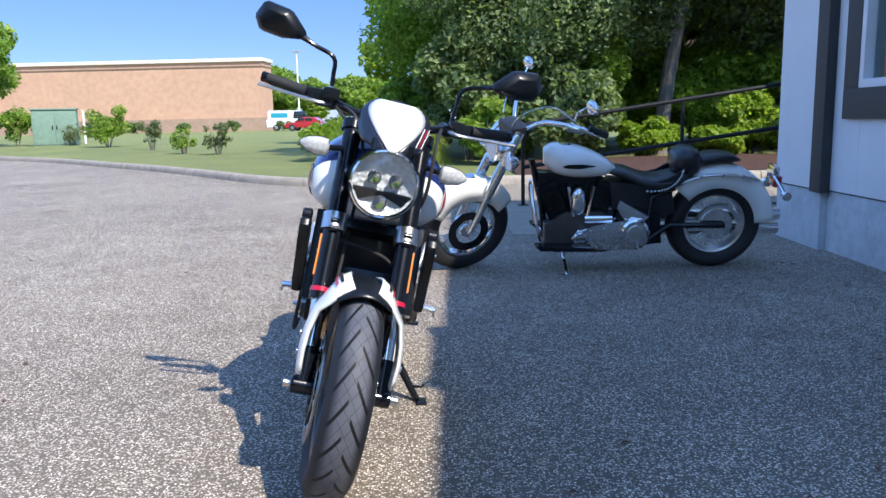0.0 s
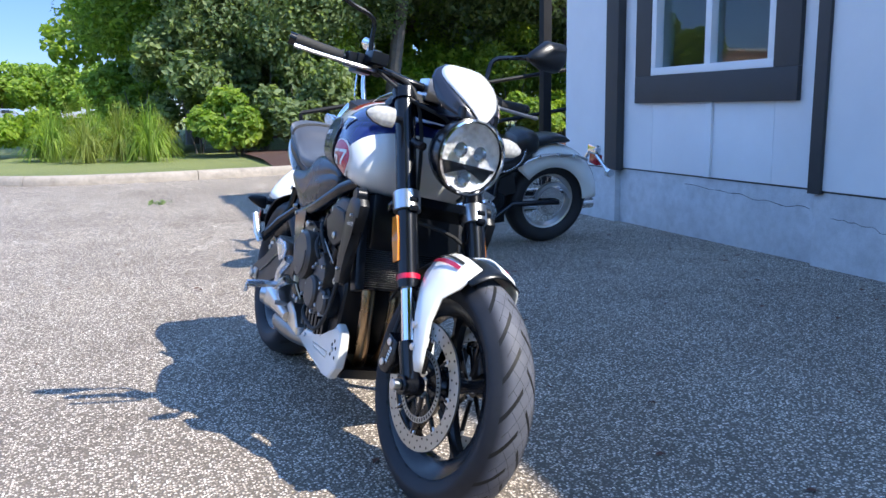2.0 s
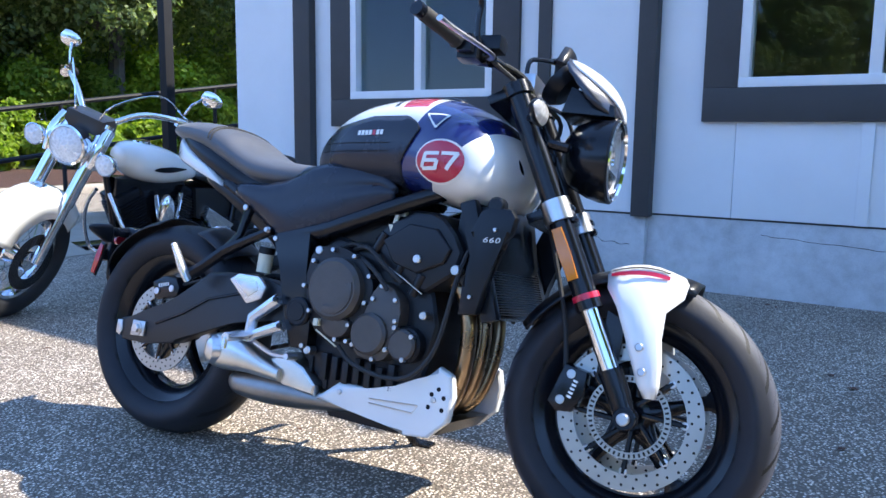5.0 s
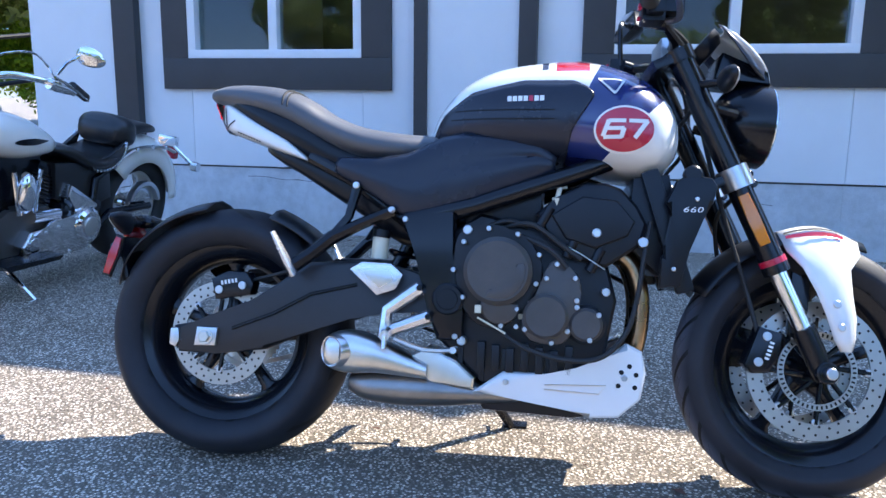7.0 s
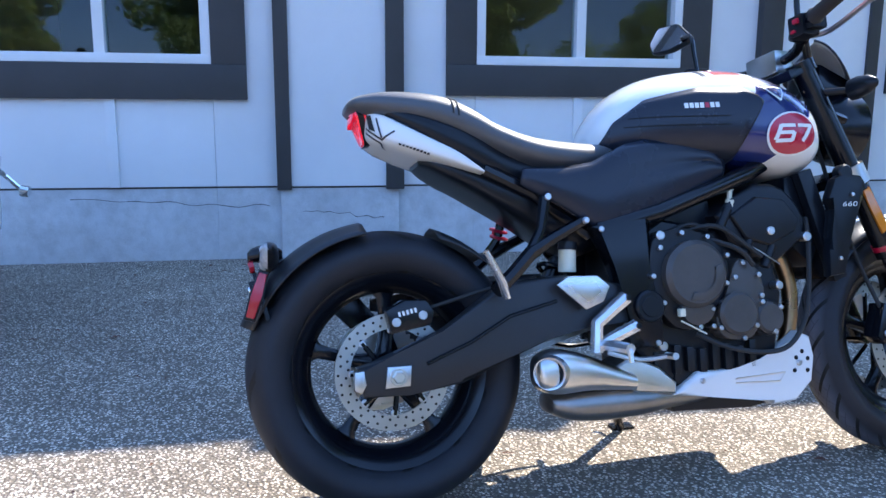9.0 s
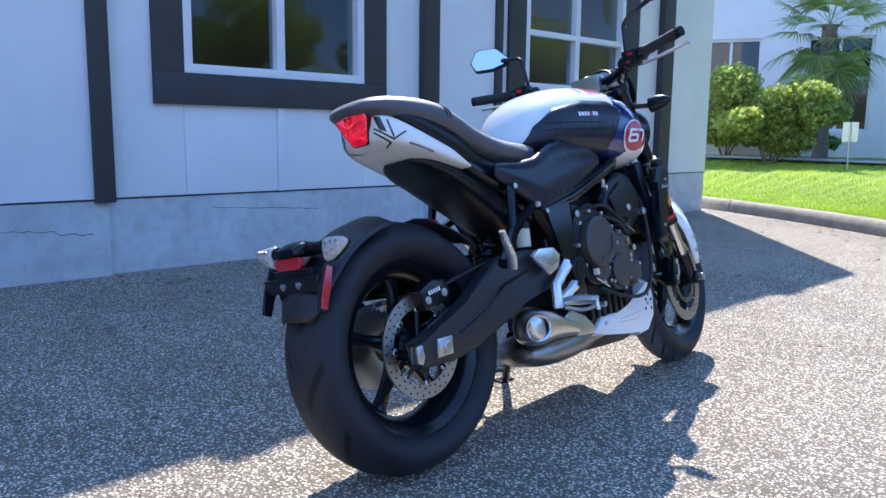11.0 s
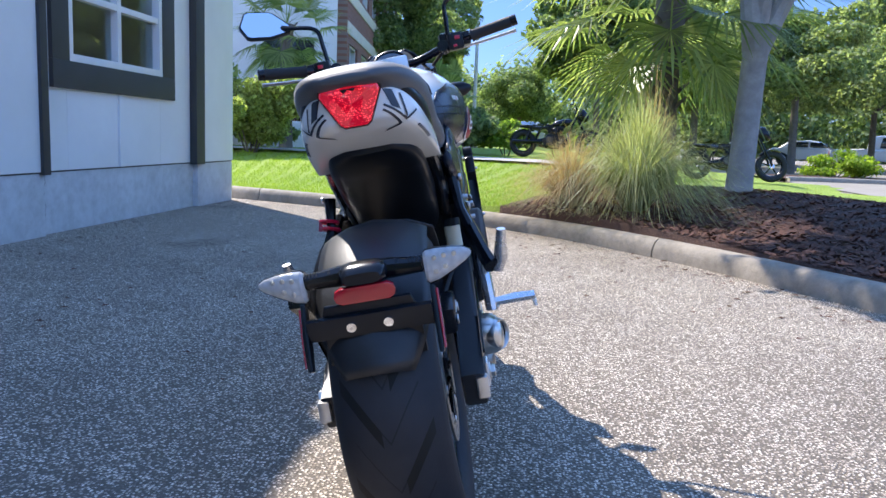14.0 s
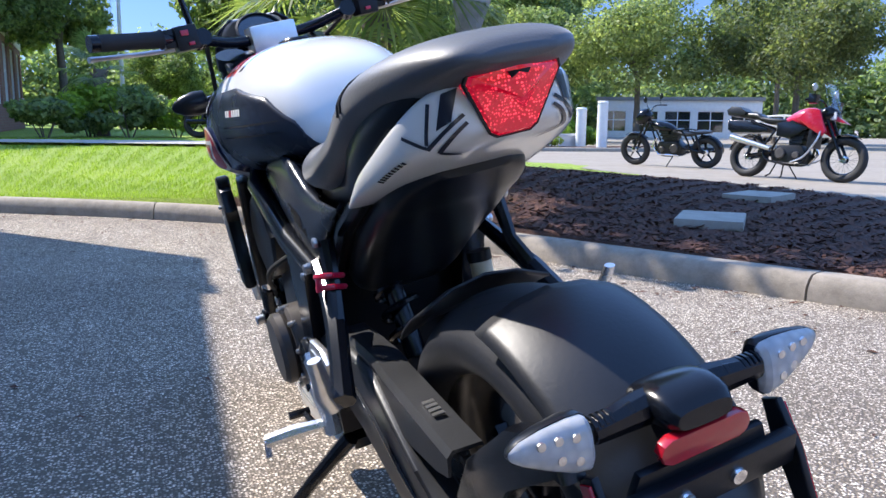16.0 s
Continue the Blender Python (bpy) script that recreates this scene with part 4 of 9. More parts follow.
def bike_wheel(name, x, r, w, tyre_mat_, m, spoke_y=0.02):
    at = Matrix.Translation((x, 0, r))
    rim_r = 0.218
    bm = bmesh.new()
    lathe(bm, [(rim_r + 0.006, -w * 0.74), (rim_r + 0.008, -w * 0.66), (rim_r - 0.012, -w * 0.6), (rim_r - 0.03, -w * 0.3), (rim_r - 0.034, 0), (rim_r - 0.03, w * 0.3), (rim_r - 0.012, w * 0.6), (rim_r + 0.008, w * 0.66), (rim_r + 0.006, w * 0.74), (rim_r - 0.02, w * 0.62), (rim_r - 0.044, w * 0.25), (rim_r - 0.046, 0), (rim_r - 0.044, -w * 0.25), (rim_r - 0.02, -w * 0.62)], 64, None, True)
    wheel = part(name, bm, M_SATIN, bike, "gloss black cast rim")
    wheel.matrix_basis = (m or Matrix()) @ at
    bm = bmesh.new()
    lathe(bm, tyre_profile(r, w, rim_r), 96, None, True)
    part("tyre", bm, tyre_mat_, wheel, "black rubber tyre with chevron tread", 60)
    bm = bmesh.new()
    lathe(bm, [(0.0001, -w * 0.7), (0.03, -w * 0.7), (0.042, -w * 0.5), (0.036, 0), (0.042, w * 0.5), (0.03, w * 0.7), (0.0001, w * 0.7)], 28)
    part("hub", bm, M_SATIN, wheel)
    for k in range(5):
        a = 2 * math.pi * k / 5 + 0.32
        d = Vector((math.cos(a), 0, math.sin(a)))
        t = Vector((-math.sin(a), 0, math.cos(a)))
        bm = bmesh.new()
        loops = []
        for f, ww, th in ((0.03, 0.030, 0.022), (0.07, 0.017, 0.017), (0.12, 0.013, 0.014), (0.16, 0.016, 0.014), (0.182, 0.034, 0.016)):
            c = d * f
            loops.append([c + t * ww + Vector((0, th * 0.6, 0)), c + t * ww * 0.5 + Vector((0, th, 0)), c - t * ww * 0.5 + Vector((0, th, 0)), c - t * ww + Vector((0, th * 0.6, 0)), c - t * ww + Vector((0, -th * 0.6, 0)), c - t * ww * 0.5 + Vector((0, -th, 0)), c + t * ww * 0.5 + Vector((0, -th, 0)), c + t * ww + Vector((0, -th * 0.6, 0))])
        rings(bm, loops)
        part("spoke", bm, M_SATIN, wheel)
    return wheel


def brake_disc(parent, y, r, ring, inner=None, mat=None):
    bm = bmesh.new()
    lathe(bm, [(r, y - 0.0025), (r, y + 0.0025), (r - ring, y + 0.0025), (r - ring, y - 0.0025)], 64, None, True)
    disc = part("brake_disc", bm, mat or M_DISC, parent, "drilled steel brake disc")
    bm = bmesh.new()
    rows = 4 if ring > 0.03 else 3
    for k in range(36):
        for j in range(2):
            a = 2 * math.pi * (k + 0.35 * j) / 36
            rr = r - ring * ((0.22 + 0.5 * j) + 0.14 * (k % 2))
            for s in (-1, 1):
                mm = Matrix.Translation((rr * math.cos(a), 0, rr * math.sin(a)))
                lathe(bm, [(0.0001, y + s * 0.0028), (0.0031, y + s * 0.0028)], 8, mm)
    part("drilling", bm, M_DARK, disc)
    for k in range(8):
        a = 2 * math.pi * k / 8
        rr = r - ring - 0.004
        bm = bmesh.new()
        disc_at(bm, rr * math.cos(a), y - 0.004, y + 0.004, rr * math.sin(a), 0.009, 12)
        part("bobbin", bm, M_ALU, disc)
        bm = bmesh.new()
        tube(bm, [(0.03 * math.cos(a + 0.3), y, 0.03 * math.sin(a + 0.3)), ((r - ring) * math.cos(a), y, (r - ring) * math.sin(a))], 0.006, 6)
        part("carrier_arm", bm, M_SATIN, disc)
    return disc


# wheels, discs, calipers
wf = bike_wheel("front_wheel", 1.395, 0.30, 0.060, M_TYREF, STEER)
wr = bike_wheel("rear_wheel", 0.0, 0.315, 0.092, M_TYRER, None)
for y in (-0.072, 0.072):
    brake_disc(wf, y, 0.155, 0.036)
bm = bmesh.new()
lathe(bm, [(0.088, -0.080), (0.088, -0.077), (0.074, -0.077), (0.074, -0.080)], 48, None, True)
part("sensor_ring", bm, M_DISC, wf, "toothed steel sensor ring")
bm = bmesh.new()
for k in range(48):
    a = 2 * math.pi * k / 48
    mm = Matrix.Translation((0.081 * math.cos(a), 0, 0.081 * math.sin(a))) @ Matrix.Rotation(-a, 4, "Y")
    box(bm, -0.004, 0.004, -0.0806, -0.0803, -0.0022, 0.0022, 0, mm)
part("tooth_gap", bm, M_DARK, wf)
brake_disc(wr, -0.082, 0.128, 0.034)


def caliper(x, z, y, turn, w=0.05, label="black brake caliper", steer=True):
    m = Matrix.Translation((x, y, z)) @ Matrix.Rotation(radians(turn), 4, "Y")
    bm = bmesh.new()
    plate(bm, [(-0.045, -0.022), (0.045, -0.026), (0.058, 0.0), (0.046, 0.03), (0.0, 0.042), (-0.048, 0.03)], -w / 2, w / 2, 0.008, 0, m)
    c = bp("brake_caliper", bm, M_SATIN, label, steer)
    s = -1 if y < 0 else 1
    for u in (-0.03, 0.03):
        bm = bmesh.new()
        disc_at(bm, u, s * w / 2, s * (w / 2 + 0.004), 0.0, 0.010, 14, 0.001, m)
        part("pin", bm, M_ALU, c)
    bm = bmesh.new()
    for i in range(5):
        box(bm, -0.022 + i * 0.009, -0.017 + i * 0.009, s * (w / 2 + 0.0005), s * (w / 2 + 0.002), 0.010, 0.020, 0, m)
    part("mark", bm, M_WHITE, c)
    return c


caliper(1.262, 0.345, -0.088, 108)
caliper(1.262, 0.345, 0.088, 108)
caliper(0.035, 0.43, -0.095, -12, steer=False)

# fork
RAKE = math.tan(radians(25.2))


def fk(z, y, dx=0.0):
    return Vector((1.395 - RAKE * (z - 0.30) + dx, y, z))


for y in (-0.106, 0.106):
    bm = bmesh.new()
    tube(bm, [fk(1.0, y), fk(0.53, y)], 0.0275, 20)
    tube(bm, [fk(0.545, y), fk(0.515, y)], 0.030, 20)
    bp("fork_tube", bm, M_SATIN, "black upper fork tube", True)
    bm = bmesh.new()
    tube(bm, [fk(0.52, y), fk(0.37, y)], 0.0205, 18)
    bp("fork_slider", bm, M_CHROME, "chrome fork slider", True)
    bm = bmesh.new()
    tube(bm, [fk(0.395, y), fk(0.345, y), fk(0.285, y, -0.004)], [0.027, 0.026, 0.022], 16)
    disc_at(bm, 1.395, y - 0.028 if y > 0 else y + 0.028, y + (0.03 if y > 0 else -0.03), 0.30, 0.024, 18)
    bp("fork_foot", bm, M_SATIN, "", True)
    bm = bmesh.new()
    s = 1 if y > 0 else -1
    disc_at(bm, 1.395, y + s * 0.03, y + s * 0.052, 0.30, 0.013, 14)
    bp("axle_nut", bm, M_ALU, "", True)
    bm = bmesh.new()
    tube(bm, [fk(0.546, y), fk(0.534, y)], 0.0306, 20)
    bp("fork_ring", bm, M_REDP, "dark red marked fork ring", True)
    bm = bmesh.new()
    tube(bm, [fk(0.745, y), fk(0.70, y)], 0.036, 20)
    cl = bp("fork_clamp", bm, M_ALU, "silver lower fork clamp", True)
    bm = bmesh.new()
    for dz in (0.733, 0.712):
        p = fk(dz, y, 0.034)
        disc_at(bm, p.x, y - 0.012, y + 0.012, p.z, 0.009, 12)
    part("clamp_bolt", bm, M_SATIN, cl)
    bm = bmesh.new()
    tube(bm, [fk(1.012, y), fk(0.985, y)], 0.034, 20)
    bp("fork_cap", bm, M_SATIN, "", True)
    bm = bmesh.new()
    plate(bm, [(-0.012, -0.06), (0.012, -0.06), (0.014, 0.0), (0.012, 0.06), (-0.012, 0.06), (-0.014, 0)], -0.003, 0.003, 0.002, 0, Matrix.Translation(fk(0.628, y + s * 0.0295, -0.010)) @ Matrix.Rotation(radians(-25), 4, "Y"))
    bp("side_reflector", bm, M_AMBER, "amber side reflector", True)
for z, w in ((0.99, 0.13), (0.72, 0.125)):
    bm = bmesh.new()
    plate(bm, [(-0.05, -0.012), (0.03, -0.012), (0.03, 0.012), (-0.05, 0.012)], -w, w, 0.006, 0, Matrix.Translation(fk(z, 0, -0.02)) @ Matrix.Rotation(radians(-25), 4, "Y"))
    bp("triple_clamp", bm, M_SATIN, "", True)

# front mudguard with white side legs
bm = bmesh.new()
loops = []
for k in range(19):
    a = radians(148 - 80 * k / 18)
    r0 = 0.322
    loop = []
    for j in range(9):
        u = -1 + j / 4
        yy = 0.072 * u
        rr = r0 - 0.026 * abs(u) ** 2.2 + 0.003 * math.cos(u * 3)
        loop.append(Vector((1.395 + rr * math.cos(a), yy, 0.30 + rr * math.sin(a))))
    loops.append(loop)
rings(bm, loops, False, False)
solidify(bp("mudguard", bm, M_PLASTIC, "black plastic front mudguard", True), 0.004)
for s in (-1, 1):
    bm = bmesh.new()
    loops = []
    # a bent strip: from the mudguard's shoulder down the fork leg
    for a, b, yy in (((1.318, 0.612), (1.478, 0.607), 0.030), ((1.316, 0.597), (1.488, 0.592), 0.058), ((1.322, 0.566), (1.484, 0.560), 0.082), ((1.350, 0.528), (1.452, 0.526), 0.106), ((1.374, 0.475), (1.450, 0.47), 0.120), ((1.394, 0.425), (1.456, 0.42), 0.124), ((1.412, 0.375), (1.455, 0.375), 0.122), ((1.428, 0.348), (1.450, 0.348), 0.118)):
        n = 7
        loops.append([Vector((a[0] + (b[0] - a[0]) * i / (n - 1), s * (yy + 0.012 * math.sin(math.pi * i / (n - 1))), a[1] + (b[1] - a[1]) * i / (n - 1) + (0.018 * math.sin(math.pi * i / (n - 1)) if yy < 0.07 else 0))) for i in range(n)])
    rings(bm, loops, False, False)
    leg = solidify(bp("mudguard_leg", bm, M_PW, "white painted mudguard side leg", True, 50), 0.006, 0)
    # bands painted across the shoulder
    for (f0, f1), mt in (((1.08, 1.28), M_REDP), ((0.62, 0.90), M_DARK)):
        bm = bmesh.new()
        rows = []
        for k in range(7):
            u = 0.04 + 0.74 * k / 6
            row = []
            for f in (f0, (f0 + f1) / 2, f1):
                i = min(int(f), 2)
                q = 6 * u
                j = min(int(q), 5)
                p = loops[i][j].lerp(loops[i][j + 1], q - j).lerp(loops[i + 1][j].lerp(loops[i + 1][j + 1], q - j), f - i)
                row.append(p + Vector((0, s * 0.005, 0.0055)))
            rows.append(row)
        rings(bm, rows, False, False)
        part("stripe", bm, mt, leg, "", 50)
    for x, z in ((1.41, 0.45), (1.42, 0.40)):
        bm = bmesh.new()
        disc_at(bm, x, s * 0.138, s * 0.143, z, 0.009, 12)
        part("bolt", bm, M_ALU, leg)
    # stay that joins the leg to the fork foot
    bm = bmesh.new()
    plate(bm, [(1.33, 0.52), (1.37, 0.50), (1.36, 0.36), (1.32, 0.38)], s * 0.085, s * 0.098, 0.003)
    bp("mudguard_stay", bm, M_SATIN, "", True)

# headlight, fly screen, gauge
HL = STEER @ Matrix.Translation((1.285, 0, 0.868)) @ Matrix.Rotation(radians(4), 4, "Y") @ Matrix.Rotation(radians(-90), 4, "Z")
bm = bmesh.new()
lathe(bm, [(0.0001, -0.115), (0.045, -0.112), (0.075, -0.09), (0.093, -0.05), (0.100, -0.02), (0.101, 0.004), (0.094, 0.008), (0.090, -0.002)], 48)
hl = part("headlight", bm, M_SATIN, bike, "round black headlight with clear lens")
hl.matrix_basis = HL
bm = bmesh.new()
lathe(bm, [(0.089, -0.004), (0.078, -0.016), (0.05, -0.024), (0.0001, -0.026)], 48)
part("reflector", bm, M_REFL, hl)
bm = bmesh.new()
lathe(bm, [(0.0001, 0.018), (0.04, 0.016), (0.07, 0.010), (0.090, 0.0), (0.088, -0.002), (0.07, 0.007), (0.04, 0.013), (0.0001, 0.015)], 48)
lens = part("lens", bm, M_CLEAR, hl, "clear domed lens")
lens.visible_shadow = False
bm = bmesh.new()
box(bm, -0.083, 0.083, -0.03, -0.004, -0.030, -0.020, 0.003)
plate(bm, [(-0.082, -0.024), (-0.062, -0.056), (0.0, -0.030), (0.062, -0.056), (0.082, -0.024)], -0.02, -0.008, 0.002)
part("divider", bm, M_SATIN, hl)
bm = bmesh.new()
lathe(bm, [(0.094, 0.004), (0.0965, 0.009), (0.092, 0.012), (0.0895, 0.006)], 48, None, True)
part("bezel", bm, M_CHROME, hl, "thin bright bezel")
bm = bmesh.new()
for px, pz, r in ((-0.03, 0.012, 0.020), (0.03, 0.012, 0.020), (0, -0.055, 0.020)):
    lathe(bm, [(r, -0.008), (r * 0.8, -0.016), (0.0001, -0.018)], 18, Matrix.Translation((px, 0, pz)))
part("projector", bm, M_CHROME, hl)
for s in (-1, 1):
    bm = bmesh.new()
    tube(bm, [(1.20, s * 0.095, 0.87), (1.155, s * 0.10, 0.88)], 0.012, 8)
    bp("headlight_bracket", bm, M_SATIN, "", True)
bm = bmesh.new()
SCREEN = [(0.957, 1.305, 0.010), (0.985, 1.302, 0.036), (1.01, 1.292, 0.058), (1.04, 1.272, 0.078), (1.065, 1.245, 0.083), (1.085, 1.215, 0.070), (1.095, 1.195, 0.052)]
loops = []
for z, x, w in smooth_table(SCREEN, 3):
    loops.append([Vector((x - 0.45 * (w * u) ** 2 / 0.1 * 1.6, w * u, z)) for u in (-1, -0.8, -0.55, -0.28, 0, 0.28, 0.55, 0.8, 1)])
rings(bm, loops, False, False)
sc = solidify(bp("fly_screen", bm, M_PW, "small white painted fly screen", True, 60), 0.006)
FLANK = [(0.955, 0.035), (0.97, 0.082), (0.99, 0.098), (1.02, 0.104), (1.05, 0.103), (1.075, 0.090), (1.095, 0.060)]
for s in (-1, 1):
    bm = bmesh.new()
    loops = []
    for k in range(17):
        z = 0.957 + 0.138 * k / 16
        x, w = lerp_table(z, SCREEN)
        w2 = max(lerp_table(z, FLANK)[0], w + 0.003)
        loops.append([Vector((x - 7.2 * y * y - 0.002, s * y, z)) for y in (w - 0.004, w + (w2 - w) * 0.35, w + (w2 - w) * 0.7, w2)])
    rings(bm, loops, False, False)
    fl = solidify(bp("screen_side", bm, M_NAVY, "dark screen flank with fine stripes", True, 60), 0.004)
    if s > 0:
        for i, mt in enumerate((M_WHITE, M_REDP, M_WHITE)):
            bm = bmesh.new()
            loops = []
            for k in range(8):
                z = 0.985 + 0.055 * k / 7
                y = 0.062 + 0.0085 * i + 0.020 * k / 7
                x = lerp_table(z, SCREEN)[0]
                loops.append([Vector((x - 7.2 * v * v + 0.0012, v, z)) for v in (y, y + 0.0035)])
            rings(bm, loops, False, False)
            part("stripe", bm, mt, fl)
bm = bmesh.new()
loops = []
plate(bm, [(1.16, 0.965), (1.29, 0.955), (1.285, 0.985), (1.18, 1.03)], -0.06, 0.06, 0.01)
bp("screen_bracket", bm, M_SATIN, "", True)
G = STEER @ Matrix.Translation((1.14, 0, 1.052)) @ Matrix.Rotation(radians(-50), 4, "Y") @ Matrix.Rotation(radians(90), 4, "X")
bm = bmesh.new()
lathe(bm, [(0.0001, -0.030), (0.042, -0.026), (0.056, -0.01), (0.058, 0.008), (0.053, 0.010), (0.051, 0.005)], 36)
ga = part("instrument", bm, M_PLASTIC, bike, "round black instrument pod")
ga.matrix_basis = G
bm = bmesh.new()
lathe(bm, [(0.051, 0.005), (0.03, 0.007), (0.0001, 0.008)], 36)
part("display", bm, M_GAUGE, ga)

# handlebar and its fittings
BARP = [(0.93, -0.392, 1.080), (0.965, -0.26, 1.066), (1.0, -0.19, 1.058), (1.055, -0.10, 1.038), (1.062, 0, 1.032), (1.055, 0.10, 1.038), (1.0, 0.19, 1.058), (0.965, 0.26, 1.066), (0.93, 0.392, 1.080)]
bm = bmesh.new()
tube(bm, spline(BARP, 5), 0.0125, 12)
bp("handlebar", bm, M_SATIN, "black tapered handlebar", True)
bm = bmesh.new()
box(bm, 1.035, 1.09, -0.055, 0.055, 1.0, 1.062, 0.01)
bp("bar_clamp", bm, M_ALU, "silver handlebar clamp", True)
for s in (-1, 1):
    gdir = lambda u, dx=0.0, dz=0.0: Vector((0.93 + 0.035 * (0.392 - u) / 0.132 + dx, s * u, 1.080 - 0.014 * (0.392 - u) / 0.132 + dz))
    bm = bmesh.new()
    tube(bm, [gdir(0.385), gdir(0.37), gdir(0.32), gdir(0.268), gdir(0.262)], [0.0165, 0.0172, 0.0165, 0.0175, 0.021], 16)
    bp("grip", bm, M_RUBBER, "ribbed black rubber grip", True)
    bm = bmesh.new()
    tube(bm, [gdir(0.402), gdir(0.385)], 0.0165, 14)
    bp("bar_end", bm, M_SATIN, "", True)
    bm = bmesh.new()
    box(bm, 0.955, 1.005, s * 0.21 - 0.024, s * 0.21 + 0.024, 1.034, 1.086, 0.008)
    box(bm, 0.962, 0.998, s * 0.245 - 0.012, s * 0.245 + 0.012, 1.044, 1.084, 0.006)
    sw = bp("switch_cube", bm, M_PLASTIC, "black switch cube", True)
    bm = bmesh.new()
    box(bm, 0.949, 0.956, s * 0.215 - 0.008, s * 0.215 + 0.008, 1.064, 1.075, 0.001)
    box(bm, 0.949, 0.956, s * 0.205 - 0.006, s * 0.205 + 0.006, 1.043, 1.050, 0.001)
    part("button", bm, M_REDP, sw, "small red switch button")
    bm = bmesh.new()
    lp = spline([(1.012, s * 0.185, 1.050), (1.035, s * 0.215, 1.046), (1.022, s * 0.28, 1.048), (1.000, s * 0.35, 1.052), (0.985, s * 0.405, 1.056)], 4)
    tube(bm, lp, [0.010] * 3 + [0.0075] * (len(lp) - 6) + [0.0075, 0.0085, 0.0095], 8, True, 0.7)
    bp("brake_lever" if s < 0 else "clutch_lever", bm, M_ALU, "silver hand lever", True)
    bm = bmesh.new()
    tube(bm, [(0.985, s * 0.17, 1.058), (1.02, s * 0.178, 1.05)], 0.019, 12)
    bp("lever_perch", bm, M_SATIN, "", True)
    # mirror
    mx, my, mz = (0.955, -0.385, 1.252) if s < 0 else (1.035, 0.368, 1.238)
    bm = bmesh.new()
    st = spline([(0.985, s * 0.19, 1.065), (0.982, s * 0.195, 1.13), (0.985, s * 0.205, 1.185), ((0.985 + mx) / 2, s * 0.27, 1.208), (mx + 0.012, my - s * 0.05, mz - 0.018)], 4)
    tube(bm, st, [0.0068] * (len(st) - 4) + [0.008, 0.010, 0.013, 0.016], 8)
    bp("mirror_stem", bm, M_SATIN, "", True)
    MM = STEER @ Matrix.Translation((mx, my, mz)) @ Matrix.Rotation(radians(14 * s), 4, "Z") @ Matrix.Rotation(radians(16), 4, "Y") @ Matrix.Rotation(radians(s * 8), 4, "X")
    face = [(-0.090, -0.016), (-0.082, -0.027), (-0.022, -0.045), (0.040, -0.046), (0.052, -0.042), (0.070, -0.014), (0.072, -0.004), (0.056, 0.036), (0.046, 0.043), (-0.02, 0.042), (-0.034, 0.038), (-0.084, -0.004)]
    outl = [Vector((0, s * u, v)) for u, v in face]
    bm = bmesh.new()
    rings(bm, [[Vector((dx, p.y * f, p.z * f)) for p in outl] for dx, f in ((-0.012, 0.95), (-0.012, 1.0), (0.002, 1.02), (0.008, 0.99), (0.024, 0.72), (0.028, 0.6))])
    mi = part("mirror", bm, M_PLASTIC, bike, "black angular rear view mirror")
    mi.matrix_basis = MM
    bm = bmesh.new()
    bm.faces.new([bm.verts.new((-0.0135, p.y * 0.93, p.z * 0.93)) for p in outl])
    part("mirror_glass", bm, M_MIRROR, mi, "sky-reflecting mirror glass", 0)
    # front indicator
    bm = bmesh.new()
    tube(bm, [fk(0.93, s * 0.125, 0.01), (1.152, s * 0.168, 0.925)], 0.009, 8)
    bp("indicator_stalk", bm, M_PLASTIC, "", True)
    IM = STEER @ Matrix.Translation((1.152, s * 0.165, 0.925))
    shape = ((0.0, 0.011), (0.006, 0.026), (0.03, 0.028), (0.06, 0.022), (0.08, 0.010), (0.084, 0.003))
    bm = bmesh.new()
    rings(bm, [[Vector((1 * min(0.004, math.cos(a) * rr * 0.75), s * u, math.sin(a) * rr * 1.02)) for a in (2 * math.pi * k / 16 for k in range(16))] for u, rr in shape])
    ind = part("indicator", bm, M_PLASTIC, bike, "clear-lens turn indicator with a black shell")
    ind.matrix_basis = IM
    bm = bmesh.new()
    rings(bm, [[Vector((1 * max(0.001, math.cos(a) * rr * 0.6), s * u, math.sin(a) * rr * 0.97)) for a in (2 * math.pi * k / 16 for k in range(16))] for u, rr in shape])
    part("lens", bm, M_INDIC, ind, "clear faceted lens")
bm = bmesh.new()
box(bm, 1.0, 1.05, -0.215, -0.165, 1.062, 1.095, 0.006)
mc = bp("brake_reservoir", bm, M_PLASTIC, "square black brake reservoir", True)
bm = bmesh.new()
lathe(bm, [(0.0001, 0), (0.012, 0), (0.012, 0.004), (0.0001, 0.004)], 14, Matrix.Translation((1.022, -0.19, 1.095)) @ Matrix.Rotation(radians(90), 4, "X"))
part("cap", bm, M_ALU, mc)
for k, pts in enumerate(([(1.02, -0.16, 1.055), (1.09, -0.10, 1.02), (1.12, -0.06, 0.9), (1.17, -0.06, 0.7), (1.23, -0.07, 0.5), (1.255, -0.10, 0.38)], [(1.02, 0.16, 1.055), (1.13, 0.14, 1.0), (1.15, 0.14, 0.85), (1.08, 0.12, 0.75)], [(0.99, -0.2, 1.07), (1.10, -0.1, 0.99), (1.15, 0.0, 0.95), (1.10, 0.05, 0.86)], [(1.265, 0.11, 0.38), (1.24, 0.125, 0.5), (1.21, 0.08, 0.64), (1.2, -0.08, 0.68)])):
    bm = bmesh.new()
    tube(bm, spline(pts, 5), 0.0055, 7)
    bp("hose", bm, M_RUBBER, "", True)

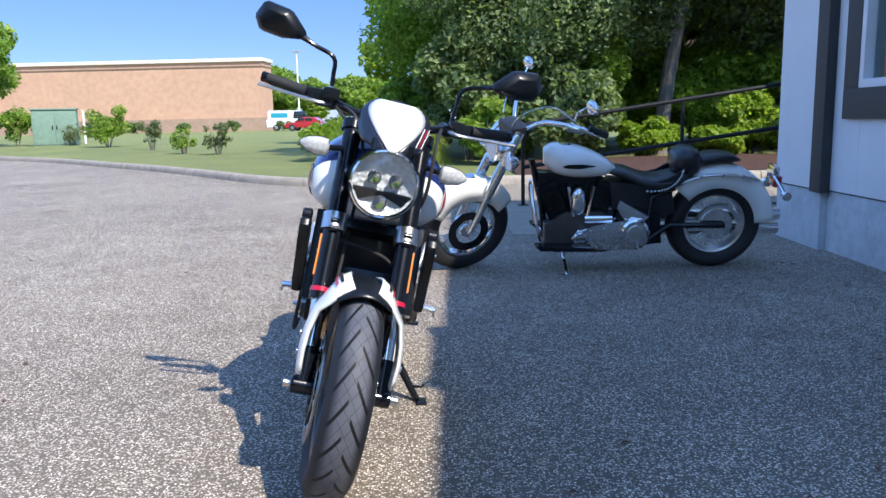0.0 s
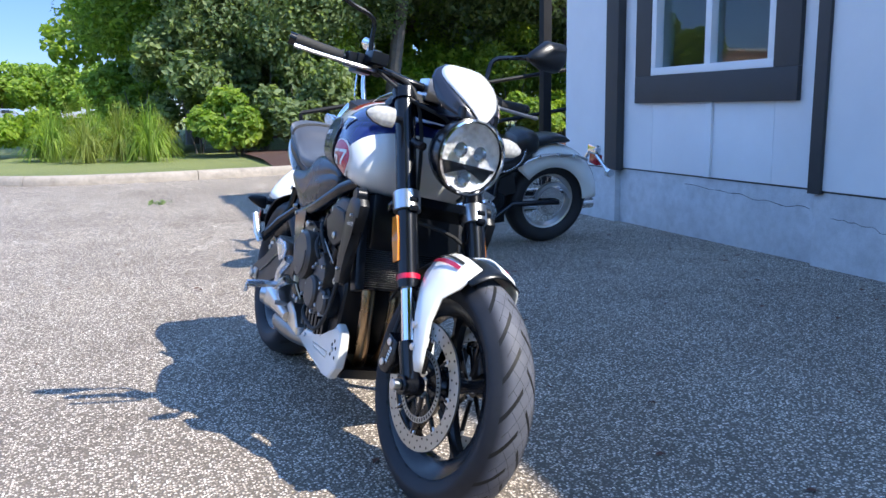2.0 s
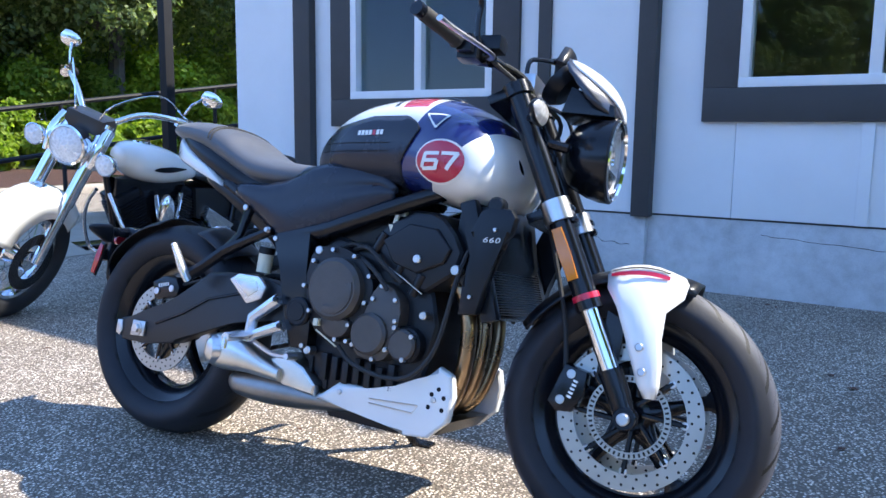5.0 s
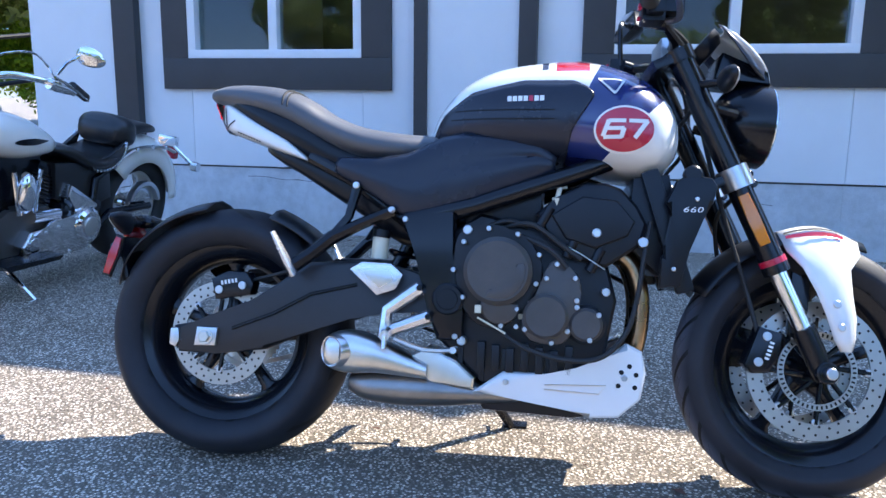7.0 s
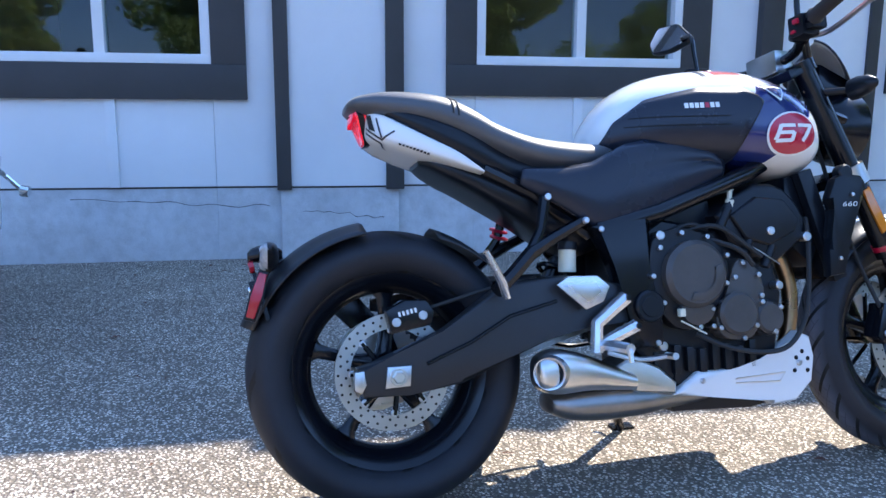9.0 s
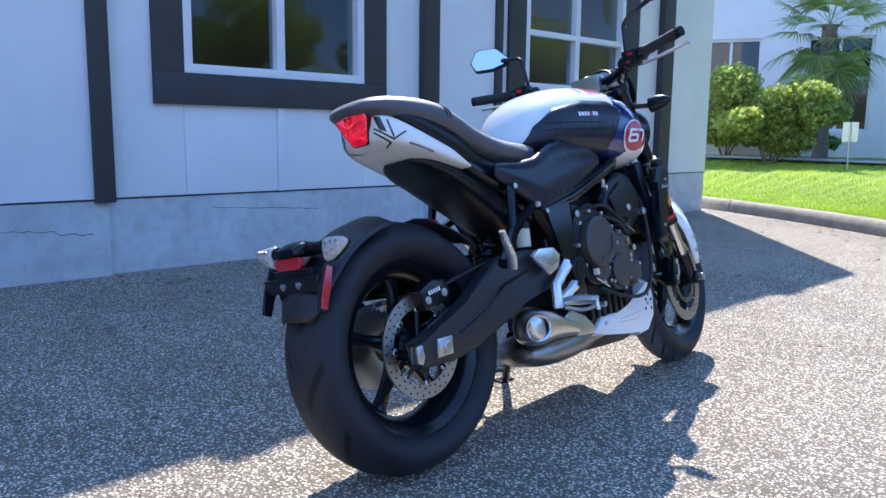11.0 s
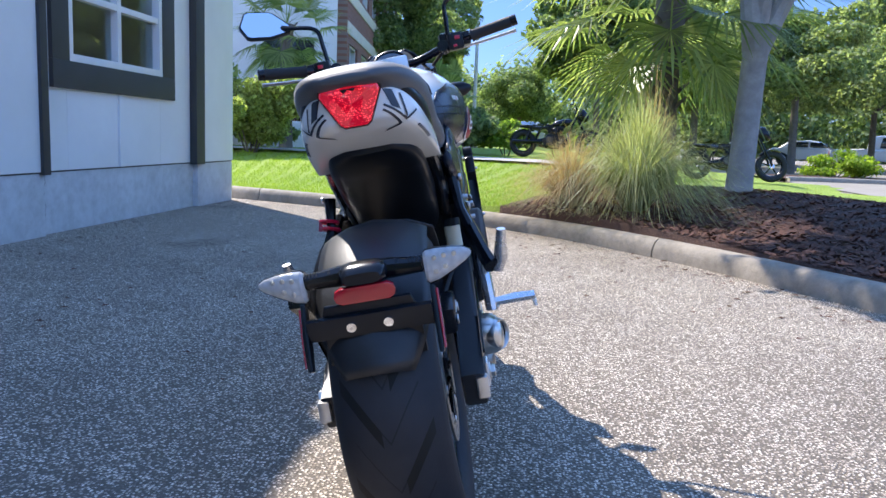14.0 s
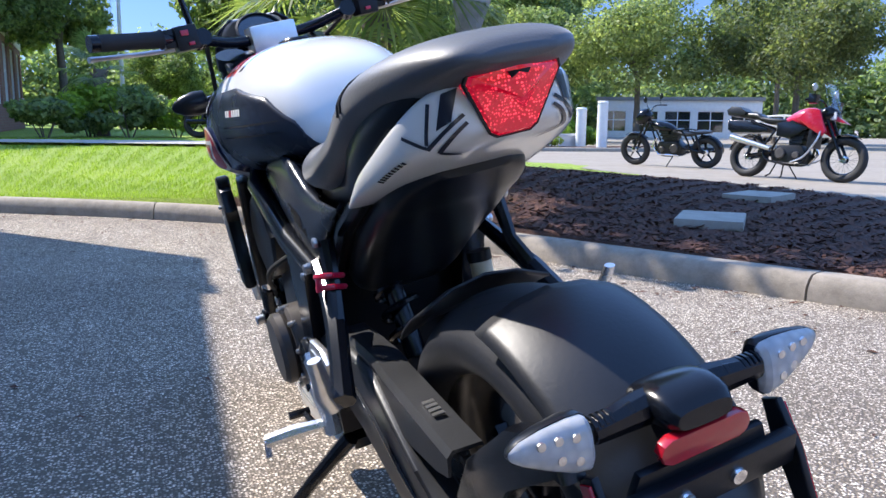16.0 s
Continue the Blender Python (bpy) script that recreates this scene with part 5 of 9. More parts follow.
# tank
TANK = [(0.505, 0.795, 0.838, 0.05), (0.53, 0.785, 0.885, 0.098), (0.58, 0.77, 0.942, 0.135), (0.66, 0.76, 0.982, 0.165), (0.78, 0.748, 1.002, 0.187), (0.88, 0.735, 1.0, 0.205), (0.95, 0.722, 0.982, 0.214), (1.01, 0.718, 0.952, 0.205), (1.05, 0.732, 0.915, 0.178), (1.075, 0.765, 0.872, 0.13), (1.087, 0.80, 0.835, 0.05)]
TANKS = smooth_table(TANK, 6)
bm = bmesh.new()
hull(bm, TANK, 56, 2.4, 0.4, 6)
tank = bp("fuel_tank", bm, M_TANK, "white tank with blue band and red bar", False, 60)
ty = lambda x, z: skin_y(TANKS, x, z)
for s in (-1, 1):
    bm = bmesh.new()
    patch(bm, [(0.514, 0.80), (0.62, 0.775), (0.745, 0.775), (0.776, 0.748), (0.829, 0.745), (0.832, 0.803), (0.884, 0.889)], [(0.514, 0.805), (0.542, 0.857), (0.61, 0.906), (0.729, 0.930), (0.841, 0.926), (0.868, 0.912), (0.884, 0.895)], ty, s, 48, 10, 0.003)
    kp = solidify(part("knee_panel", bm, M_PANEL, tank, "matt charcoal knee panel", 60), 0.005, 0)
    for z in (0.842, 0.862):
        bm = bmesh.new()
        patch(bm, [(0.56, z), (0.80, z - 0.004)], [(0.56, z + 0.0025), (0.80, z - 0.0015)], ty, s, 14, 1, 0.0062)
        part("groove", bm, M_DARK, tank)
    # the maker's word as plain bars
    for i in range(7):
        x0 = 0.693 + i * 0.0122
        bm = bmesh.new()
        patch(bm, [(x0, 0.880), (x0 + 0.0096, 0.880)], [(x0, 0.8925), (x0 + 0.0096, 0.8925)], ty, s, 2, 2, 0.0068)
        part("badge_bar", bm, M_REDP if i == 4 else M_WHITE, tank)
    bm = bmesh.new()
    round_patch(bm, 0.952, 0.815, 0.0665, 0.0515, ty, s, 0.0035)
    part("number_ring", bm, M_WHITE, tank)
    bm = bmesh.new()
    round_patch(bm, 0.952, 0.815, 0.062, 0.047, ty, s, 0.0048)
    part("number_disc", bm, M_REDP, tank, "red oval number disc")
    # wide slanted block figures, drawn stroke by stroke
    figures = (("six", (((0.02, 0.40), (-0.62, 0.40)), ((-0.60, 0.43), (-0.80, -0.36)), ((-0.78, -0.40), (-0.10, -0.40)), ((-0.14, -0.43), (-0.04, 0.04)), ((-0.04, 0.02), (-0.70, 0.02)))),
               ("seven", (((0.13, 0.40), (0.84, 0.40)), ((0.82, 0.43), (0.36, -0.46)))))
    for word, bars in figures:
        bm = bmesh.new()
        for k, (p, q) in enumerate(bars):
            flip = 1 if s < 0 else -1
            at = lambda c: (0.952 + flip * 0.058 * c[0] * 1.0, 0.815 + 0.047 * c[1] * 0.92)
            decal(bm, stroke(at(p), at(q), 0.0082 if abs(p[1] - q[1]) < 0.1 else 0.0098), ty, s, 0.0066 + 0.0002 * k, 6)
        part("figure_" + word, bm, M_WHITE, tank)
    # triangular maker's badge, plain
    bm = bmesh.new()
    patch(bm, [(0.892, 0.930), (0.929, 0.890), (0.951, 0.926)], [(0.892, 0.933), (0.929, 0.932), (0.951, 0.929)], ty, s, 12, 4, 0.004)
    part("badge", bm, M_WHITE, tank, "small white triangular badge")
    bm = bmesh.new()
    patch(bm, [(0.901, 0.9265), (0.929, 0.898), (0.945, 0.9245)], [(0.901, 0.928), (0.929, 0.928), (0.945, 0.926)], ty, s, 12, 4, 0.0055)
    part("badge_field", bm, M_BLUE, tank)
bm = bmesh.new()
lathe(bm, [(0.0001, 0.012), (0.03, 0.012), (0.038, 0.006), (0.042, -0.004)], 28, Matrix.Translation((0.86, 0, 0.999)) @ Matrix.Rotation(radians(90), 4, "X"))
part("filler_cap", bm, M_SATIN, tank, "black filler cap")

# seat, tail, lamp
SEAT = [(-0.072, 0.903, 0.917, 0.045), (-0.054, 0.891, 0.931, 0.078), (-0.004, 0.872, 0.941, 0.107), (0.07, 0.849, 0.940, 0.128), (0.14, 0.826, 0.930, 0.138), (0.20, 0.798, 0.905, 0.141), (0.26, 0.775, 0.868, 0.142), (0.34, 0.745, 0.838, 0.148), (0.44, 0.735, 0.824, 0.140), (0.53, 0.752, 0.820, 0.108), (0.59, 0.785, 0.81, 0.075)]
bm = bmesh.new()
hull(bm, SEAT, 40, 2.4, 0.5, 5)
seat = bp("seat", bm, M_VINYLSEAT, "stepped black vinyl seat", False, 60)
bm = bmesh.new()
zs = smooth_table(SEAT, 5)
for xx in (0.150, 0.162):
    zb, zt, w = lerp_table(xx, zs)
    pts = []
    for k in range(17):
        a = math.pi * k / 16
        e = 2 / 2.4
        pts.append((xx, math.copysign(abs(math.cos(a)) ** e, math.cos(a)) * (w + 0.001), (zb + zt) / 2 + math.sin(a) ** e * ((zt - zb) / 2 + 0.001)))
    tube(bm, pts, 0.0022, 6)
part("seam", bm, M_RUBBER, seat)
TAILB = [(-0.034, 0.840, 0.894, 0.040), (-0.026, 0.830, 0.894, 0.072), (0.0, 0.814, 0.886, 0.099), (0.04, 0.799, 0.862, 0.118), (0.10, 0.778, 0.828, 0.130), (0.16, 0.758, 0.795, 0.136), (0.215, 0.742, 0.750, 0.137)]
bm = bmesh.new()
hull(bm, TAILB, 48, 5.0, 0.5, 6)
tail = bp("tail_panel", bm, M_PW, "white painted tail panel", False, 60)
tsk = smooth_table(TAILB, 6)
tly = lambda x, z: skin_y(tsk, x, z, 5.0, 0.5)


def quarter_mark(quad, side, lift=0.0015, n=10):
    """A painted mark laid on the tail from the rear quarter; corners as (u, z), u running round the corner."""
    bm = bmesh.new()
    d = Vector((1, -side, 0)).normalized()
    ax = Vector((1, side, 0)).normalized()
    grid = []
    for i in range(n + 1):
        row = []
        for j in range(n + 1):
            u, v = i / n, j / n
            a, c = [(1 - u) * ((1 - v) * quad[0][k] + v * quad[3][k]) + u * ((1 - v) * quad[1][k] + v * quad[2][k]) for k in (0, 1)]
            ok, spot, nrm, _ = tail.ray_cast(ax * a + Vector((0, 0, c)) - d * 0.5, d)
            row.append(bm.verts.new(spot + nrm * lift) if ok else None)
        grid.append(row)
    for p, q in zip(grid, grid[1:]):
        for j in range(n):
            f = [p[j], q[j], q[j + 1], p[j + 1]]
            if None not in f:
                bm.faces.new(f if side > 0 else f[::-1])
    bmesh.ops.delete(bm, geom=[v for v in bm.verts if not v.link_faces], context="VERTS")
    return bm


for s in (-1, 1):
    for quad in ([(0.020, 0.885), (0.037, 0.881), (0.049, 0.843), (0.031, 0.851)],
                 stroke((0.053, 0.873), (0.064, 0.829), 0.0045),
                 stroke((0.018, 0.856), (0.064, 0.8245), 0.0042), stroke((0.062, 0.8240), (0.095, 0.840), 0.0042),
                 stroke((0.016, 0.847), (0.056, 0.818), 0.0040), stroke((0.055, 0.8185), (0.041, 0.8105), 0.0040)):
        part("stripe", quarter_mark(quad, s), M_NAVY, tail)
    for i in range(9):
        bm = bmesh.new()
        decal(bm, stroke((0.030 + 0.0075 * i, 0.8115 - 0.0029 * i), (0.035 + 0.0075 * i, 0.8096 - 0.0029 * i), 0.0034), tly, s, 0.002, 2)
        part("caption_bar", bm, M_PANEL, tail)
bm = bmesh.new()
lamp = [(0.054, 0.894), (0.057, 0.886), (0.029, 0.831), (0.020, 0.825), (-0.020, 0.825), (-0.029, 0.831), (-0.057, 0.886), (-0.054, 0.894), (0.0, 0.899)]


def lampx(y, z):
    return -0.058 + 0.36 * (0.893 - z) + 1.6 * y * y


rings(bm, [[Vector((lampx(y, z) + d, y * f, 0.863 + (z - 0.863) * f)) for y, z in lamp] for d, f in ((0.05, 1.0), (0.0, 1.0), (-0.004, 0.94), (-0.0065, 0.45), (-0.007, 0.02))])
tl = bp("tail_lamp", bm, M_TAIL, "glowing red trapezoid tail lamp", False, 25)
bm = bmesh.new()
rings(bm, [[Vector((lampx(y, z) + 0.004 - d, y * f, 0.863 + (z - 0.863) * f)) for y, z in lamp] for d, f in ((0, 1.07), (0.004, 1.05), (0.004, 1.01), (-0.01, 1.0))], True, False)
part("lamp_seal", bm, M_PLASTIC, tl, "thin black lamp seal")
bm = bmesh.new()
v = [bm.verts.new((lampx(y, z) - 0.0075, y, z)) for y, z in ((-0.014, 0.892), (0.014, 0.892), (0.0, 0.872))]
bm.faces.new(v)
solidify(part("badge", bm, M_DARK, tl), 0.002, 0)
bm = bmesh.new()
hull(bm, [(0.085, 0.772, 0.790, 0.05), (0.11, 0.756, 0.79, 0.085), (0.15, 0.732, 0.78, 0.10), (0.19, 0.711, 0.77, 0.103), (0.26, 0.668, 0.75, 0.105), (0.34, 0.618, 0.745, 0.105), (0.44, 0.552, 0.735, 0.10), (0.50, 0.56, 0.70, 0.09)], 24, 4.0, 0.5, 4)
bp("under_tail", bm, M_PLASTIC, "black plastic under-tail and inner guard", False, 50)

bm = bmesh.new()
hull(bm, [(-0.012, 0.885, 0.905, 0.060), (0.0, 0.880, 0.905, 0.090), (0.05, 0.845, 0.892, 0.117), (0.12, 0.800, 0.872, 0.131), (0.20, 0.755, 0.845, 0.130), (0.28, 0.72, 0.80, 0.118), (0.36, 0.70, 0.78, 0.116), (0.46, 0.69, 0.77, 0.112)], 24, 4.0, 0.5, 4)
bp("seat_base", bm, M_PLASTIC, "black plastic seat base", False, 50)

# frame, side covers
for s in (-1, 1):
    bm = bmesh.new()
    lo = [(0.30, 0.728), (0.40, 0.668), (0.47, 0.618), (0.50, 0.612), (0.593, 0.634), (0.70, 0.688), (0.80, 0.742)]
    hi = [(0.30, 0.734), (0.40, 0.738), (0.47, 0.752), (0.55, 0.792), (0.60, 0.802), (0.70, 0.796), (0.765, 0.782), (0.80, 0.748)]

    def cover_y(x, z):
        u, v = (x - 0.30) / 0.5, (z - lerp_table(x, lo)[0]) / max(0.004, lerp_table(x, hi)[0] - lerp_table(x, lo)[0])
        crease = max(0.0, 1 - abs(v - 0.62) / 0.2)
        return 0.134 + 0.015 * math.sin(math.pi * min(1, max(0, v))) ** 0.6 * math.sin(math.pi * u) ** 0.5 - 0.006 * crease * u
    patch(bm, lo, hi, cover_y, s, 48, 14, 0.0)
    sc2 = solidify(bp("side_cover", bm, M_PANEL, "charcoal plastic side cover", False, 60), 0.02, -1 if s > 0 else 1)
    bm = bmesh.new()
    for i in range(10):
        for j in range(4):
            if not (i < 2 and j > 1 - i) and not (i > 7 and j < i - 6):
                x, z = 0.482 + i * 0.0092 + j * 0.003, 0.674 + j * 0.0068 + i * 0.0024
                yy = cover_y(x, z)
                disc_at(bm, x, s * (yy - 0.002), s * (yy + 0.0012), z, 0.0032, 6, 0.0003)
    tagged(part("vent_hole", bm, M_DARK, sc2), kind="stuff")
    bm = bmesh.new()
    tube(bm, [(0.47, s * 0.145, 0.605), (0.62, s * 0.152, 0.642), (0.86, s * 0.15, 0.728), (1.0, s * 0.09, 0.79), (1.07, s * 0.035, 0.84)], [0.024, 0.022, 0.021, 0.024, 0.03], 12, True, 1.0)
    bp("frame_spar", bm, M_SATIN, "black tubular frame spar")
    bm = bmesh.new()
    plate(bm, [(0.445, 0.615), (0.595, 0.642), (0.570, 0.53), (0.612, 0.44), (0.612, 0.335), (0.552, 0.335), (0.530, 0.40), (0.508, 0.53)], s * 0.125, s * 0.172, 0.012)
    pv = bp("pivot_plate", bm, M_SATIN, "black pivot plate")
    bm = bmesh.new()
    disc_at(bm, 0.576, s * 0.17, s * 0.184, 0.429, 0.036, 28, 0.004)
    disc_at(bm, 0.576, s * 0.184, s * 0.187, 0.429, 0.024, 24, 0.002)
    part("pivot_cap", bm, M_PLASTIC, pv)
    bolts(pv, [(0.435, 0.628), (0.47, 0.607), (0.595, 0.345)], s * 0.168, 0.0085)
    bm = bmesh.new()
    tube(bm, [(0.47, s * 0.11, 0.60), (0.33, s * 0.115, 0.70), (0.22, s * 0.11, 0.755)], 0.017, 10)
    bp("subframe_tube", bm, M_SATIN)
    # pillion hanger and folded peg
    bm = bmesh.new()
    tube(bm, [(0.349, s * 0.148, 0.683), (0.332, s * 0.155, 0.61), (0.302, s * 0.17, 0.563)], [0.014, 0.011, 0.014], 8)
    tube(bm, [(0.436, s * 0.150, 0.628), (0.36, s * 0.16, 0.592), (0.30, s * 0.172, 0.56), (0.25, s * 0.19, 0.515), (0.208, s * 0.205, 0.482)], [0.013, 0.014, 0.017, 0.016, 0.018], 8)
    ph = bp("pillion_hanger", bm, M_SATIN, "black forged pillion footrest hanger")
    bolts(ph, [(0.349, 0.683), (0.436, 0.628)], s * 0.162, 0.010)
    bm = bmesh.new()
    tube(bm, [(0.225, s * 0.215, 0.47), (0.212, s * 0.228, 0.50), (0.178, s * 0.238, 0.565)], [0.015, 0.016, 0.010], 10, True, 0.6)
    part("pillion_peg", bm, M_FORGED, ph, "silver folded footpeg")
    # rider footrest
    bm = bmesh.new()
    plate(bm, [(0.348, 0.488), (0.378, 0.506), (0.446, 0.504), (0.474, 0.480), (0.458, 0.446), (0.415, 0.430)], s * 0.178, s * 0.192, 0.005)
    hp = bp("heel_plate", bm, M_FORGED, "polished aluminium heel plate")
    bm = bmesh.new()
    plate(bm, [(0.374, 0.487), (0.44, 0.490), (0.452, 0.468), (0.42, 0.448)], s * 0.1915, s * 0.194, 0.001)
    part("plate_face", bm, M_STEEL, hp)
    bm = bmesh.new()
    tube(bm, [(0.514, s * 0.182, 0.452), (0.44, s * 0.186, 0.398), (0.435, s * 0.188, 0.335)], [0.017, 0.015, 0.015], 8)
    tube(bm, [(0.536, s * 0.182, 0.388), (0.46, s * 0.186, 0.358), (0.44, s * 0.188, 0.345)], [0.016, 0.014, 0.013], 8)
    fh = bp("footrest_hanger", bm, M_FORGED, "silver footrest hanger")
    bolts(fh, [(0.514, 0.452), (0.536, 0.388)], s * 0.192, 0.009, M_SATIN)
    bm = bmesh.new()
    tube(bm, [(0.445, s * 0.195, 0.352), (0.455, s * 0.25, 0.352), (0.46, s * 0.30, 0.350)], [0.010, 0.0135, 0.0115], 8)
    tube(bm, [(0.46, s * 0.297, 0.35), (0.46, s * 0.300, 0.322)], 0.006, 6)
    part("footpeg", bm, M_FORGED, fh, "silver footpeg")
    bm = bmesh.new()
    tube(bm, spline([(0.46, s * 0.19, 0.335), (0.53, s * 0.20, 0.315), (0.60, s * 0.205, 0.318)], 3), 0.006, 6)
    tube(bm, [(0.60, s * 0.195, 0.318), (0.60, s * 0.235, 0.320)], 0.008, 8)
    part("pedal", bm, M_ALU if s < 0 else M_SATIN, fh)
    # swingarm
    bm = bmesh.new()
    plate(bm, [(-0.088, 0.335), (-0.075, 0.272), (0.02, 0.272), (0.14, 0.288), (0.34, 0.380), (0.43, 0.398), (0.60, 0.392), (0.60, 0.462), (0.45, 0.498), (0.381, 0.508), (0.244, 0.500), (0.10, 0.402), (0.0, 0.352)], s * 0.112, s * 0.158, 0.010, 0, None, 3)
    sa = bp("swingarm", bm, M_GUARD, "black sheet-steel swingarm")
    bm = bmesh.new()
    tube(bm, [(0.06, s * 0.158, 0.335), (0.16, s * 0.159, 0.375), (0.25, s * 0.159, 0.425), (0.36, s * 0.158, 0.452)], 0.0045, 6)
    part("pressed_rib", bm, M_SATIN, sa)
    bm = bmesh.new()
    plate(bm, [(-0.032, 0.29), (0.022, 0.292), (0.026, 0.335), (-0.026, 0.335)], s * 0.157, s * 0.166, 0.004)
    part("axle_block", bm, M_ALU, sa, "silver axle adjuster block")
    bm = bmesh.new()
    plate(bm, [(-0.096, 0.29), (-0.08, 0.283), (-0.07, 0.30), (-0.074, 0.33), (-0.094, 0.328)], s * 0.14, s * 0.163, 0.004)
    part("adjuster_end", bm, M_ALU, sa, "silver adjuster end cap")
    bm = bmesh.new()
    disc_at(bm, -0.003, s * 0.165, s * 0.178, 0.313, 0.014, 6, 0.002)
    disc_at(bm, -0.003, s * 0.164, s * 0.169, 0.313, 0.019, 16, 0.001)
    part("axle_nut", bm, M_STEEL, sa)

# drive chain side
bm = bmesh.new()
sp = []
for k in range(80):
    a = 2 * math.pi * k / 80
    sp.append((math.cos(a) * (0.102 if k % 2 else 0.094), math.sin(a) * (0.102 if k % 2 else 0.094)))
plate(bm, [(x, 0.315 + z) for x, z in sp], 0.098, 0.104, 0.0)
bp("sprocket", bm, M_STEEL, "toothed rear sprocket")
link_path = []
for k in range(20):
    a = radians(90 + 180 * k / 19)
    link_path.append((0.104 * math.cos(a), 0.315 + 0.104 * math.sin(a)))
for k in range(1, 34):
    u = k / 34
    link_path.append((0.61 * u, 0.211 + (0.385 - 0.211) * u))
for k in range(34):
    u = 1 - k / 34
    link_path.append((0.61 * u, 0.419 + (0.455 - 0.419) * u))
bm = bmesh.new()
for i, (x, z) in enumerate(link_path):
    x2, z2 = link_path[(i + 1) % len(link_path)]
    a = math.atan2(z2 - z, x2 - x)
    mm = Matrix.Translation(((x + x2) / 2, 0.101, (z + z2) / 2)) @ Matrix.Rotation(-a, 4, "Y")
    w = 0.009 if i % 2 else 0.006
    box(bm, -0.010, 0.010, -w, -w + 0.002, -0.006, 0.006, 0, mm)
    box(bm, -0.010, 0.010, w - 0.002, w, -0.006, 0.006, 0, mm)
    box(bm, -0.004, 0.004, -w, w, -0.004, 0.004, 0, mm)
bp("chain", bm, M_STEEL, "roller drive chain")
bm = bmesh.new()
rings(bm, [[Vector((x, y, z + dz)) for y, dz in ((0.094, -0.012), (0.098, 0.0), (0.138, 0.002), (0.146, -0.006), (0.149, -sk), (0.145, -sk), (0.141, -0.010), (0.136, -0.003), (0.10, -0.005))] for x, z, sk in ((-0.012, 0.472, 0.030), (0.03, 0.477, 0.044), (0.12, 0.490, 0.060), (0.215, 0.503, 0.062), (0.24, 0.512, 0.045), (0.33, 0.514, 0.040), (0.425, 0.513, 0.030))])
cg = bp("chain_guard", bm, M_GUARD, "flat-topped black chain guard")
for i in range(4):
    bm = bmesh.new()
    box(bm, 0.060 + 0.0105 * i, 0.068 + 0.0105 * i, 0.112, 0.128, 0.4875 + 0.0015 * i, 0.4885 + 0.0015 * i, 0)
    part("stamp_bar", bm, M_ALU, cg)
# shock
bm = bmesh.new()
pts = []
for i in range(61):
    a = i / 60 * 2 * math.pi * 5
    u = i / 60
    c = Vector((0.40 + 0.09 * u, 0.03, 0.47 + 0.17 * u))
    pts.append(c + Vector((0.032 * math.cos(a), 0.032 * math.sin(a), -0.016 * math.cos(a))))
tube(bm, pts, 0.006, 6)
bp("shock_spring", bm, M_SATIN, "coiled shock spring")
bm = bmesh.new()
tube(bm, [(0.385, 0.03, 0.44), (0.50, 0.03, 0.66)], 0.019, 12)
bp("shock_body", bm, M_SATIN)
bm = bmesh.new()
tube(bm, [(0.405, -0.125, 0.565), (0.402, -0.125, 0.515)], 0.020, 14)
rv = bp("rear_brake_reservoir", bm, M_FLUID, "translucent rear brake fluid pot")
bm = bmesh.new()
tube(bm, [(0.407, -0.125, 0.583), (0.405, -0.125, 0.565)], 0.022, 14)
part("cap", bm, M_PLASTIC, rv)
for s in (-1, 1):
    bm = bmesh.new()
    tube(bm, spline([(0.40, s * 0.12, 0.51), (0.36, s * 0.14, 0.49), (0.28, s * 0.13, 0.50), (0.12, s * 0.10, 0.46), (0.05, s * 0.10, 0.44)], 4), 0.0045, 6)
    bp("rear_hose", bm, M_RUBBER)
bm = bmesh.new()
for dz in (-0.010, 0.008):
    c, up = Vector((0.336, 0.158, 0.622 + dz)), Vector((0.25, -0.2, 1)).normalized()
    e1 = up.cross(Vector((0, 1, 0))).normalized()
    e2 = up.cross(e1)
    tube(bm, [c + e1 * 0.021 * math.cos(2 * math.pi * k / 16) + e2 * 0.021 * math.sin(2 * math.pi * k / 16) for k in range(17)], 0.0045, 6)
tube(bm, [(0.330, 0.176, 0.632), (0.326, 0.180, 0.612)], 0.005, 6)
bp("strap", bm, M_REDP, "red strap round the pillion hanger")

# engine
bm = bmesh.new()
plate(bm, [(0.555, 0.33), (0.56, 0.58), (0.64, 0.63), (0.78, 0.60), (0.93, 0.53), (0.955, 0.44), (0.93, 0.30), (0.87, 0.235), (0.66, 0.235)], -0.135, 0.135, 0.018, 0, None, 3)
eng = bp("engine", bm, M_CASE, "dark grey engine crankcase")
bm = bmesh.new()
plate(bm, [(0.765, 0.63), (0.81, 0.668), (0.872, 0.706), (0.92, 0.704), (0.954, 0.692), (0.99, 0.655), (1.012, 0.615), (0.999, 0.565), (0.924, 0.513), (0.861, 0.53), (0.80, 0.57)], -0.163, 0.163, 0.016, 0, None, 3)
part("cylinder_head", bm, M_CASE, eng, "dark grey cylinder head")
bm = bmesh.new()
plate(bm, [(0.80, 0.628), (0.87, 0.672), (0.945, 0.664), (0.985, 0.618), (0.97, 0.585), (0.90, 0.556), (0.835, 0.575)], -0.174, -0.155, 0.008, 0, None, 3)
part("cam_cover", bm, M_CASE, eng)
